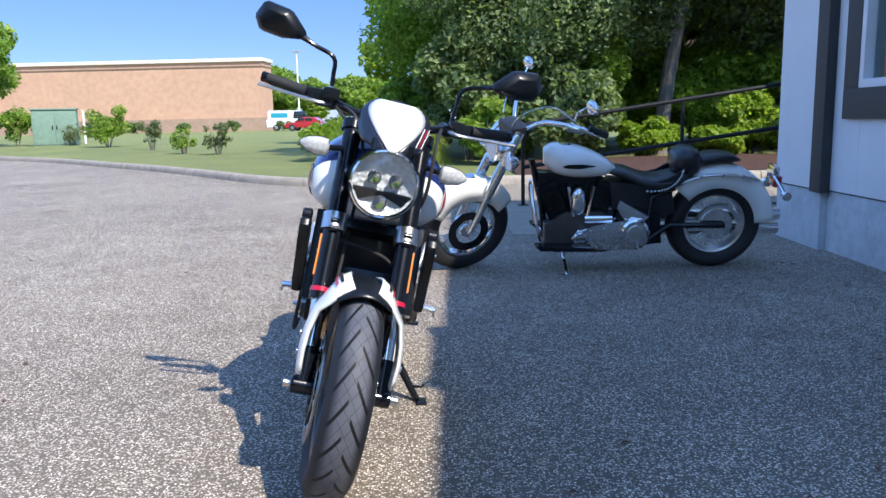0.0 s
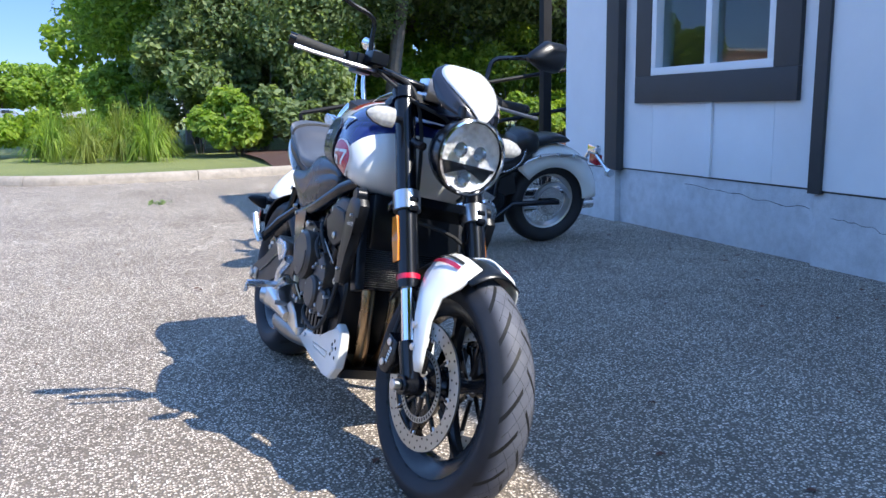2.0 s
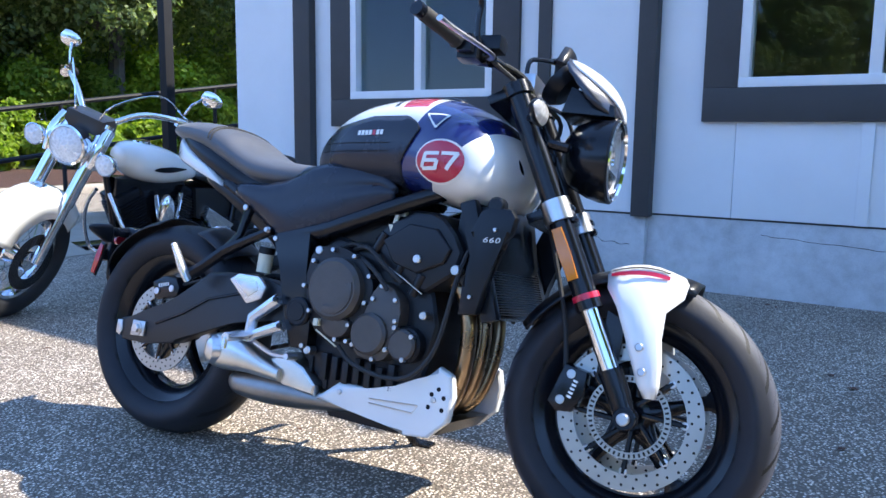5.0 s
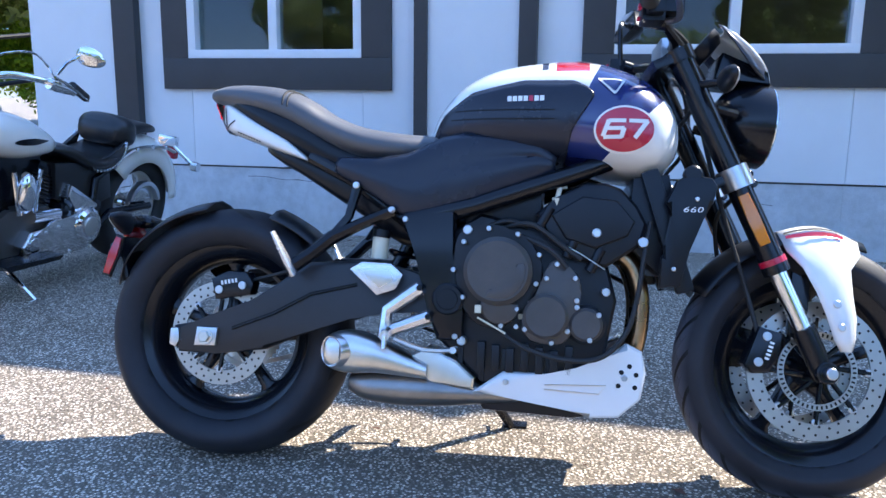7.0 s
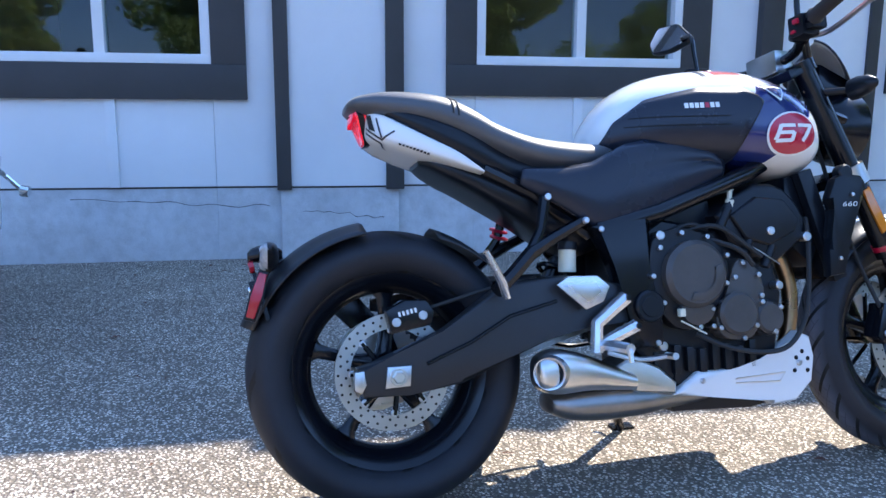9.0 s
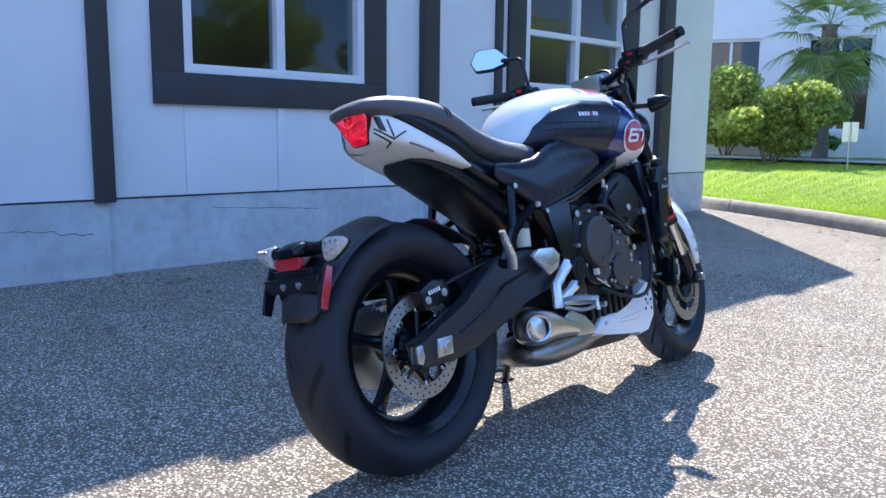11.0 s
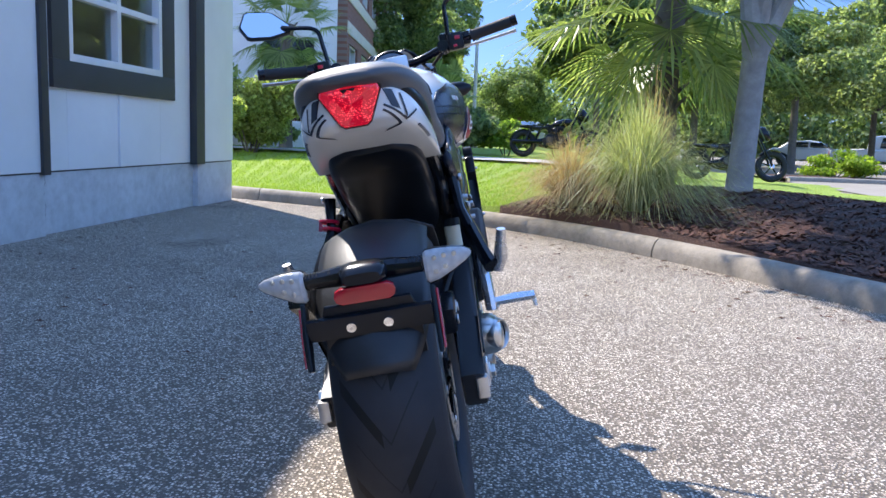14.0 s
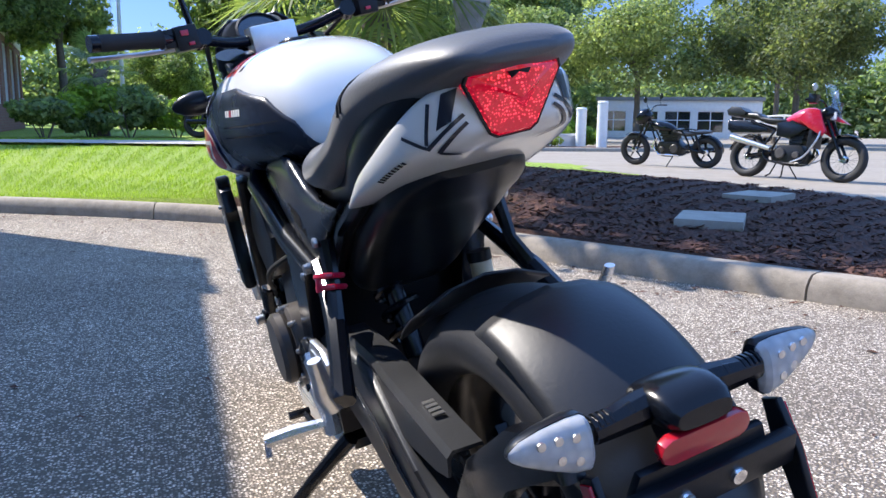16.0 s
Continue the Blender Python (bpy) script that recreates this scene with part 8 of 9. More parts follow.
def palm(x, y, z, crown, fronds, reach, label, seed, trunk=0.13):
    rng = np.random.default_rng(seed)
    top = thing("palm_tree", label, "palm", Matrix.Translation((x, y, z)))
    bm = bmesh.new()
    tube(bm, [(0, 0, -0.1), (0.02, 0.01, crown * 0.5), (0.0, 0.0, crown)], [trunk * 1.2, trunk, trunk * 1.1], 12)
    for k in range(26):
        a = k * 2.4
        zz = crown * (0.35 + 0.65 * k / 26)
        tube(bm, [(trunk * 0.8 * math.cos(a), trunk * 0.8 * math.sin(a), zz), (trunk * 1.7 * math.cos(a), trunk * 1.7 * math.sin(a), zz + 0.12)], [0.03, 0.012], 5)
    part("trunk", bm, M_BARK, top, "fibrous brown trunk")
    vs, fs = [], []
    for k in range(fronds):
        a = 2 * math.pi * (k * 0.381966)
        el = radians(75 - 150 * (k / fronds) + 16 * (rng.random() - 0.5))
        d = Vector((math.cos(a) * math.cos(el), math.sin(a) * math.cos(el), math.sin(el)))
        L = reach * (0.5 + 0.2 * rng.random())
        c = Vector((0, 0, crown)) + d * L + Vector((0, 0, -0.12 * L * math.cos(el)))
        side = d.cross(Vector((0, 0, 1)))
        side = side.normalized() if side.length > 0.1 else Vector((1, 0, 0))
        up = side.cross(d).normalized()
        # stalk
        b = len(vs)
        base = Vector((0, 0, crown))
        vs += [tuple(base - side * 0.012), tuple(base + side * 0.012), tuple(c + side * 0.008), tuple(c - side * 0.008)]
        fs.append((b, b + 1, b + 2, b + 3))
        n = 34
        for j in range(n):
            f = -1 + 2 * j / (n - 1)
            ang = f * radians(118)
            dd = (d * math.cos(ang) + side * math.sin(ang) + up * (0.18 - 0.1 * abs(f))).normalized()
            ll = reach * 0.55 * (0.75 + 0.25 * math.cos(ang)) * (0.9 + 0.2 * rng.random())
            w = dd.cross(up).normalized() * 0.019
            m1 = c + dd * ll * 0.55
            tip = c + dd * ll + Vector((0, 0, -0.22 * ll * (0.5 + rng.random())))
            b = len(vs)
            vs += [tuple(c), tuple(m1 - w), tuple(tip), tuple(m1 + w)]
            fs.append((b, b + 1, b + 2, b + 3))
    arrays("fronds", vs, fs, M_PALM, top)
    return top


palm(-2.25, -4.3, land(-2.25, -4.3), 2.4, 40, 1.75, "fan palm with spiky green fronds over the bed", 4, 0.16)
palm(4.3, -11.6, land(4.3, -11.6), 2.6, 24, 1.3, "fan palm against the white facade", 9)
palm(1.2, -15.5, 0.43, 1.5, 18, 1.0, "small fan palm among the shrubs", 12)

# forked shade tree in the mulch bed
tr = thing("tree", "forked grey shade tree in the mulch bed", "tree", Matrix.Translation((-2.88, -3.3, land(-2.88, -3.3))))
bm = bmesh.new()
tube(bm, spline([(0.02, 0, -0.2), (0.0, 0, 0.1), (-0.02, 0, 0.8), (-0.04, 0.02, 1.55)], 4), [0.22, 0.17, 0.15, 0.14, 0.135, 0.13, 0.128, 0.126, 0.125, 0.123, 0.122, 0.125, 0.12], 14)
tube(bm, spline([(-0.03, 0.02, 1.4), (0.08, -0.02, 2.2), (0.15, -0.1, 3.2), (0.3, 0, 4.4)], 4), [0.13 - 0.006 * i for i in range(13)], 10)
tube(bm, spline([(-0.05, 0.0, 1.4), (-0.32, -0.05, 2.0), (-0.75, -0.1, 2.9), (-1.3, -0.2, 4.0)], 4), [0.12 - 0.006 * i for i in range(13)], 10)
tube(bm, spline([(-0.04, 0.0, 1.5), (-0.10, 0.2, 2.4), (-0.3, 0.7, 3.6)], 4), [0.09 - 0.006 * i for i in range(9)], 10)
part("trunk", bm, M_PALEBARK, tr)
# unseen crown, spread so that its shadow falls on bed and paving
cs, rs = clumps((1.0, -1.1, 5.0), (2.9, 3.3, 1.0), 60, 0.55, 1.05, -0.2)
# clumps that would keep the sun off the grass clump are left out
gap = [(c, r) for c, r in zip(cs, rs) if math.hypot(c[0] - 2.88 - SUN_DIR.x / SUN_DIR.z * (c[2] - 0.4) + 1.5, c[1] - 3.3 - SUN_DIR.y / SUN_DIR.z * (c[2] - 0.4) + 1.9) > 0.7 + 0.7 * r]
cs, rs = [c for c, r in gap], [r for c, r in gap]
vs, fs = leaf_cloud(cs, rs, 42000, 0.10, 0.8)
arrays("crown", vs, fs, M_LEAF2, tr)

# bark chips over the bed, blades along the lawn edge
rng = np.random.default_rng(21)
vs, fs = [], []
for _ in range(34000):
    k = int(rng.integers(MULCH_K[0] + 1, MULCH_K[1] - 2))
    r = 0.18 + 5.2 * rng.random() ** 1.15
    p = KERB[k].lerp(KERB[k + 1], rng.random()) + kerb_out(k) * r
    a, l, w, t = rng.random() * 6.28, 0.012 + 0.034 * rng.random() ** 2, 0.003 + 0.008 * rng.random(), (rng.random() - 0.5) * 0.9
    d = Vector((math.cos(a) * math.cos(t), math.sin(a) * math.cos(t), math.sin(t))) * l
    s = Vector((-math.sin(a), math.cos(a), (rng.random() - 0.5) * 0.8)) * w
    c = Vector((p.x, p.y, land(p.x, p.y) + 0.008 + 0.012 * rng.random()))
    b = len(vs)
    vs += [tuple(c - d - s), tuple(c + d - s), tuple(c + d + s), tuple(c - d + s)]
    fs.append((b, b + 1, b + 2, b + 3))
arrays("bark_chips", vs, fs, M_CHIP, None, "loose brown bark chips over the bed", "stuff", "mulch")
vs, fs = [], []
for _ in range(50000):
    k = int(rng.integers(0, MULCH_K[0] + 1))
    r = 0.16 + 9.0 * rng.random() ** 1.35
    p = KERB[k].lerp(KERB[k + 1], rng.random()) + kerb_out(k).lerp(kerb_out(k + 1), rng.random()) * r
    a = rng.random() * 6.28
    h = 0.02 + 0.025 * rng.random()
    w = 0.003 + 0.0006 * r
    z = land(p.x, p.y) - 0.014
    lx, ly = (rng.random() - 0.5) * 0.04, (rng.random() - 0.5) * 0.04
    b = len(vs)
    vs += [(p.x - w * math.cos(a), p.y - w * math.sin(a), z), (p.x + w * math.cos(a), p.y + w * math.sin(a), z), (p.x + lx, p.y + ly, z + h)]
    fs.append((b, b + 1, b + 2))
arrays("grass_blades", vs, fs, M_BLADE, None, "short bright green mown grass blades", "stuff", "grass")
# dry leaves and grit on the paving
vs, fs = [], []
for _ in range(420):
    near = rng.random()
    if near < 0.55:
        k = int(rng.integers(8, 70))
        p = KERB[k] - kerb_out(k) * (0.03 + 1.1 * rng.random() ** 2)
    elif near < 0.75:
        p = Vector((2.60 - 0.5 * rng.random() ** 2, -3.6 + 9.6 * rng.random(), 0))
    else:
        p = Vector((-4 + 7 * rng.random(), -1 + 11 * rng.random(), 0))
    a, l = rng.random() * 6.28, 0.008 + 0.016 * rng.random()
    w = l * (0.3 + 0.3 * rng.random())
    d, s = Vector((math.cos(a) * l, math.sin(a) * l, 0)), Vector((-math.sin(a) * w, math.cos(a) * w, 0))
    c = Vector((p.x, p.y, 0.004))
    b = len(vs)
    vs += [tuple(c - d), tuple(c - s + Vector((0, 0, 0.006))), tuple(c + d), tuple(c + s + Vector((0, 0, 0.004)))]
    fs.append((b, b + 1, b + 2, b + 3))
arrays("fallen_leaves", vs, fs, M_CHIP, None, "small dry fallen leaves on the paving", "stuff", "leaves")

for x, y, r in ((-3.5, -0.15, 12), (-5.0, -1.35, -8)):
    bm = bmesh.new()
    box(bm, -0.30, 0.30, -0.22, 0.22, -0.03, 0.045, 0.012)
    ob = part("stepping_stone", bm, M_WALK, None, "flat square concrete stepping stone on the mulch", 35, "", "paver")
    ob.matrix_world = pose(x, y, land(x, y) + 0.012, 0, 0, r + 35)

# shrubs by the white wing
bush = shrub(4.25, -9.2, 0.33, 1.3, 1.9, 34000, 0.05, M_YLEAF, "big rounded sunlit green bush by the wall corner", "shrub", "", 14)
for x, y, r, h, m in ((5.2, -12.4, 1.0, 1.0, M_LEAF), (2.2, -13.6, 0.9, 0.95, M_LEAF), (0.6, -14.2, 1.0, 1.2, M_LEAF), (-0.4, -14.8, 0.9, 1.0, M_LEAF2), (6.8, -12.6, 1.0, 1.1, M_LEAF), (1.4, -14.6, 0.8, 1.4, M_LEAF2)):
    shrub(x, y, land(x, y) - 0.02, r, h, 3500, 0.08, m, "low dark shrub in the foundation bed")
shrub(-9.8, -18.6, 0.0, 1.25, 0.95, 4500, 0.06, M_LEAF3, "low yellow-green shrub beside the paving")
shrub(-11.7, -17.9, 0.0, 0.45, 0.8, 700, 0.05, M_LEAF3, "thin flowering shrub beside the posts")
shrub(-14.0, -20.0, land(-14, -20) - 0.02, 1.1, 1.2, 3500, 0.08, M_LEAF2, "round clipped green shrub in the far lot")

# ---- buildings to the south ----
def facade(name, label, m, width, height, wall_mat, cols, rows_, win_w, win_h, sill, storey, band=None):
    """A far building with real openings set back in its front; x runs along the front, -y faces out."""
    top = thing(name, label, "building", m)
    bm = bmesh.new()
    box(bm, 0, width, 0.3, 9, -0.3, height, 0)
    part("wall", bm, wall_mat, top)
    step = width / cols
    for r in range(rows_):
        z0 = sill + r * storey
        bm = bmesh.new()
        lo = -0.3 if r == 0 else sill + (r - 1) * storey + win_h
        box(bm, 0, width, 0, 0.3, lo, z0, 0)
        part("wall", bm, wall_mat, top)
        for c in range(cols + 1):
            a = max(0, c * step - (step - win_w) / 2)
            b = min(width, c * step + (step - win_w) / 2)
            bm = bmesh.new()
            box(bm, a, b, 0, 0.3, z0, z0 + win_h, 0)
            part("pier", bm, wall_mat, top)
        for c in range(cols):
            a, b = c * step + (step - win_w) / 2, c * step + (step + win_w) / 2
            bm = bmesh.new()
            box(bm, a, b, 0.16, 0.18, z0, z0 + win_h, 0)
            w = part("window", bm, M_PANE2, top, "dark window with white bars")
            bm = bmesh.new()
            f = 0.06
            box(bm, a, a + f, 0.06, 0.16, z0, z0 + win_h, 0)
            box(bm, b - f, b, 0.06, 0.16, z0, z0 + win_h, 0)
            box(bm, a, b, 0.06, 0.16, z0, z0 + f, 0)
            box(bm, a, b, 0.06, 0.16, z0 + win_h - f, z0 + win_h, 0)
            box(bm, (a + b) / 2 - f / 2, (a + b) / 2 + f / 2, 0.08, 0.16, z0, z0 + win_h, 0)
            box(bm, a, b, 0.09, 0.16, z0 + win_h * 0.55, z0 + win_h * 0.55 + f, 0)
            part("frame", bm, M_VINYL, w)
    bm = bmesh.new()
    box(bm, 0, width, 0, 0.3, sill + (rows_ - 1) * storey + win_h, height, 0)
    part("wall", bm, wall_mat, top)
    bm = bmesh.new()
    box(bm, -0.15, width + 0.15, -0.15, 9.1, height, height + 0.25, 0.02)
    part("roof", bm, M_ROOF, top)
    if band:
        for z in band:
            bm = bmesh.new()
            box(bm, 0, width, -0.03, 0.0, z, z + 0.3, 0.005)
            part("stone_band", bm, M_CREAM, top)
    return top


M_PANE2 = surface("far_window_glass", (0.02, 0.025, 0.03), 0.06, vary=0.2, coat=1.0)
facade("office_wing", "white two-storey wing with tall dark barred windows", pose(14.3, -9.6, 0.4, 0, 0, 205), 11.5, 6.6, M_SIDING, 5, 2, 1.35, 2.1, 0.6, 3.0)
facade("brick_building", "red brick building with cream bands and white windows", pose(3.7, -14.8, 0.4, 0, 0, 274), 15.0, 7.0, M_BRICK, 6, 2, 1.6, 1.9, 0.8, 3.3, (2.9, 3.7, 6.3))
facade("far_office", "long low white office behind the parking trees", pose(-30.0, -45.2, 0.1, 0, 0, 143), 11, 2.5, M_WHITE, 5, 1, 1.8, 1.5, 0.3, 3)

# ---- trees to the south and west ----
SOUTH_TREES = [(-7.5, -26.0, 7.0, 3.2, 1.6, M_PALELEAF), (-10.5, -24.0, 6.8, 3.0, 2.0, M_PALELEAF), (-6.5, -44.0, 12, 4.2, 1.2, M_LEAF), (-9.0, -46.0, 12, 5, 1.2, M_LEAF), (4.5, -22.5, 9, 3.6, 1.5, M_LEAF), (2.9, -26.0, 9, 2.6, 1.2, M_PALELEAF), (-4.3, -31.0, 10, 3.6, 1.3, M_LEAF), (6.5, -33.0, 11, 4.5, 1.5, M_LEAF), (-6.0, -36.0, 11, 4.6, 1.5, M_LEAF),
               (-11.5, -33.0, 7.2, 4.2, 1.5, M_PALELEAF), (-16.5, -31.5, 7.0, 4.4, 1.6, M_PALELEAF), (-21.0, -27.0, 7.4, 4.4, 1.7, M_PALELEAF), (-25.5, -22.0, 7.4, 4.6, 1.7, M_GREYLEAF), (-13.0, -41.0, 12, 5, 1.8, M_LEAF), (-23.5, -43.5, 12, 5, 1.8, M_LEAF), (-31.0, -29.0, 12, 5, 1.8, M_LEAF), (-30, -15, 9, 4.5, 2, M_PALELEAF), (-36, -5, 10, 5, 2, M_LEAF), (-33, 8, 10, 5, 2, M_LEAF), (-36, 20, 10, 5, 2, M_PALELEAF), (-26, -46, 13, 5.5, 1.8, M_LEAF), (-1.0, -46, 5.0, 3.5, 1.0, M_LEAF), (10, -46, 13, 5.5, 1.5, M_LEAF)]
for i, (x, y, h, sp, lo, mt) in enumerate(SOUTH_TREES):
    tree(x, y, land(x, y) - 0.05 if y < 0 else 0.0, h, sp, lo, 0.16, 24000, 0.10 if h < 10 else 0.15, mt, "leafy shade tree round the parking lot" if h < 10 else "tall dark tree behind the parking lot", "shade trees", (0.2, 0.1), 46, puff=(0.10, 0.30))
vs, fs = [], []
cs, rs = [], []
for i in range(110):
    a = radians(176 + 205 * i / 110)
    d = 78 + 10 * RNG.random()
    for z in (1.5, 4.2):
        cs.append((d * math.cos(a) + 2 * RNG.normal(), d * math.sin(a) + 2 * RNG.normal(), z + RNG.normal() * 0.8))
        rs.append(3.8 + 1.6 * RNG.random())
vs, fs = leaf_cloud(cs, rs, 260000, 0.36, 1.0, 0.5)
arrays("far_woods", vs, fs, M_LEAF, None, "distant dark green woods round the lots", "stuff", "trees")

# ---- vehicles ----
M_CARW = surface("white_car_paint", (0.78, 0.78, 0.78), 0.25, vary=0.02, coat=0.8)
M_CARR = surface("red_car_paint", (0.42, 0.02, 0.02), 0.25, vary=0.04, coat=0.8)
M_CARS = surface("silver_car_paint", (0.45, 0.46, 0.47), 0.25, 0.5, vary=0.04, coat=0.8)
M_TEAL = surface("teal_lettering", (0.03, 0.30, 0.38), 0.4)


def car(kind, m, paint, label, group="parked cars"):
    name = {"van": "van", "pickup": "pickup_truck"}.get(kind, "car")
    top = thing(name, label, name.replace("_", " "), m, group)
    prof = {"pickup": [(-2.8, 0.45), (-2.8, 1.0), (-1.0, 1.02), (-0.95, 1.06), (0.95, 1.08), (1.2, 1.05), (2.5, 0.98), (2.75, 0.8), (2.78, 0.42)],
            "van": [(-2.7, 0.4), (-2.75, 1.2), (-2.6, 1.25), (1.2, 1.25), (2.3, 1.1), (2.65, 0.85), (2.7, 0.4)],
            "car": [(-2.2, 0.35), (-2.25, 0.75), (-2.0, 0.95), (-1.5, 0.98), (0.9, 0.95), (2.0, 0.85), (2.25, 0.65), (2.25, 0.35)]}[kind]
    cab = {"pickup": [(-0.95, 1.03), (-0.85, 1.72), (-0.6, 1.8), (0.45, 1.8), (1.2, 1.04)], "van": [(-2.6, 1.22), (-2.55, 2.15), (-2.3, 2.25), (0.9, 2.2), (1.9, 1.2)], "car": [(-1.7, 0.95), (-1.05, 1.4), (0.0, 1.46), (0.4, 1.4), (1.15, 0.93)]}[kind]
    bm = bmesh.new()
    plate(bm, prof, -0.92, 0.92, 0.07, 0, None, 3)
    body = part("body", bm, paint, top)
    bm = bmesh.new()
    plate(bm, cab, -0.80, 0.80, 0.09, 0, None, 3)
    part("cabin", bm, paint, top)
    cz0, cz1 = cab[0][1], max(p[1] for p in cab)
    xs = (cab[1][0] + 0.15, cab[-1][0] - 0.25)
    n = 2 if kind != "van" else 1
    for s in (-1, 1):
        for k in range(n):
            a = xs[0] + (xs[1] - xs[0]) * k / n + 0.05
            b = xs[0] + (xs[1] - xs[0]) * (k + 1) / n - 0.05
            if kind == "van":
                a = 0.2
            bm = bmesh.new()
            z1 = cz1 - 0.12
            plate(bm, [(a, cz0 + 0.10), (b + (0.15 if k == n - 1 else 0), cz0 + 0.10), (b - (0.2 if k == n - 1 else 0), z1), (a + (0.12 if k == 0 else 0), z1)], s * 0.79, s * 0.815, 0.01)
            part("side_window", bm, M_PANE2, top, "dark car window")
    bm = bmesh.new()
    p0, p1 = Vector((cab[-1][0] + 0.02, 0, cab[-1][1] + 0.03)), Vector((cab[-2][0] + 0.03, 0, cab[-2][1] - 0.04))
    nrm = Vector((0.03, 0, 0.02))
    v = [bm.verts.new(p + nrm + Vector((0, y, 0))) for p, y in ((p0, -0.68), (p0, 0.68), (p1, 0.60), (p1, -0.60))]
    bm.faces.new(v)
    solidify(part("windscreen", bm, M_PANE2, top, "dark windscreen"), 0.02, 0)
    for s in (-1, 1):
        for x in (prof[0][0] * 0.62, prof[-1][0] * 0.62):
            bm = bmesh.new()
            lathe(bm, [(0.20, -0.11), (0.33, -0.10), (0.36, -0.05), (0.36, 0.05), (0.33, 0.10), (0.20, 0.11)], 28, None, True)
            w = part("wheel", bm, M_PLAINTYRE, top, "black tyre")
            w.matrix_basis = Matrix.Translation((x, s * 0.84, 0.36))
            bm = bmesh.new()
            lathe(bm, [(0.0001, -0.10), (0.10, -0.09), (0.21, -0.06), (0.21, 0.06), (0.10, 0.09), (0.0001, 0.10)], 20)
            part("rim", bm, M_ALU, w)
        bm = bmesh.new()
        x = prof[-1][0]
        box(bm, x - 0.12, x + 0.02, s * 0.66 - 0.17, s * 0.66 + 0.17, 0.62, 0.78, 0.03)
        part("headlight", bm, M_REFL, top)
        bm = bmesh.new()
        x = prof[0][0]
        box(bm, x - 0.02, x + 0.06, s * 0.78 - 0.09, s * 0.78 + 0.09, 0.65, 0.9, 0.02)
        part("tail_lamp", bm, M_REDLENS, top)
    bm = bmesh.new()
    x = prof[-1][0]
    box(bm, x - 0.05, x + 0.015, -0.46, 0.46, 0.45, 0.78, 0.02)
    part("grille", bm, M_SATIN, top)
    if kind == "van":
        for s in (-1, 1):
            bm = bmesh.new()
            box(bm, -2.2, -0.4, s * 0.815 - 0.006, s * 0.815 + 0.006, 1.45, 1.95, 0)
            part("side_graphic", bm, M_TEAL, top, "teal blue side graphic")
    return top


def on_land(x, y, rz, up=0.02):
    return pose(x, y, land(x, y) + up, 0, 0, rz)


car("pickup", on_land(-20.6, -38.8, 168), M_CARW, "white crew-cab pickup truck in the far lot")
car("car", on_land(-17.8, -42.1, 150), M_CARW, "white saloon car in the far lot")
car("car", on_land(-30.0, -27.0, 120), M_CARW, "white saloon car under the trees")
car("pickup", on_land(-1.6, -52.0, 80, -0.01), M_CARW, "white pickup truck facing the lawn")
car("car", on_land(4.0, -48.0, 40, -0.01), M_CARS, "pale van-like car behind the hedge")
car("van", pose(-16.6, 88, 0.1, 0, 0, 8), M_CARW, "white delivery van with teal graphics")
car("car", pose(-14.2, 84, 0.1, 0, 0, 170), M_CARR, "red saloon car in the far lot")
car("car", pose(-10.2, 83, 0.1, 0, 0, 165), M_CARS, "silver saloon car in the far lot")
car("car", pose(-15.4, 92, 0.1, 0, 0, 10), M_CARR, "red saloon car in the far lot")

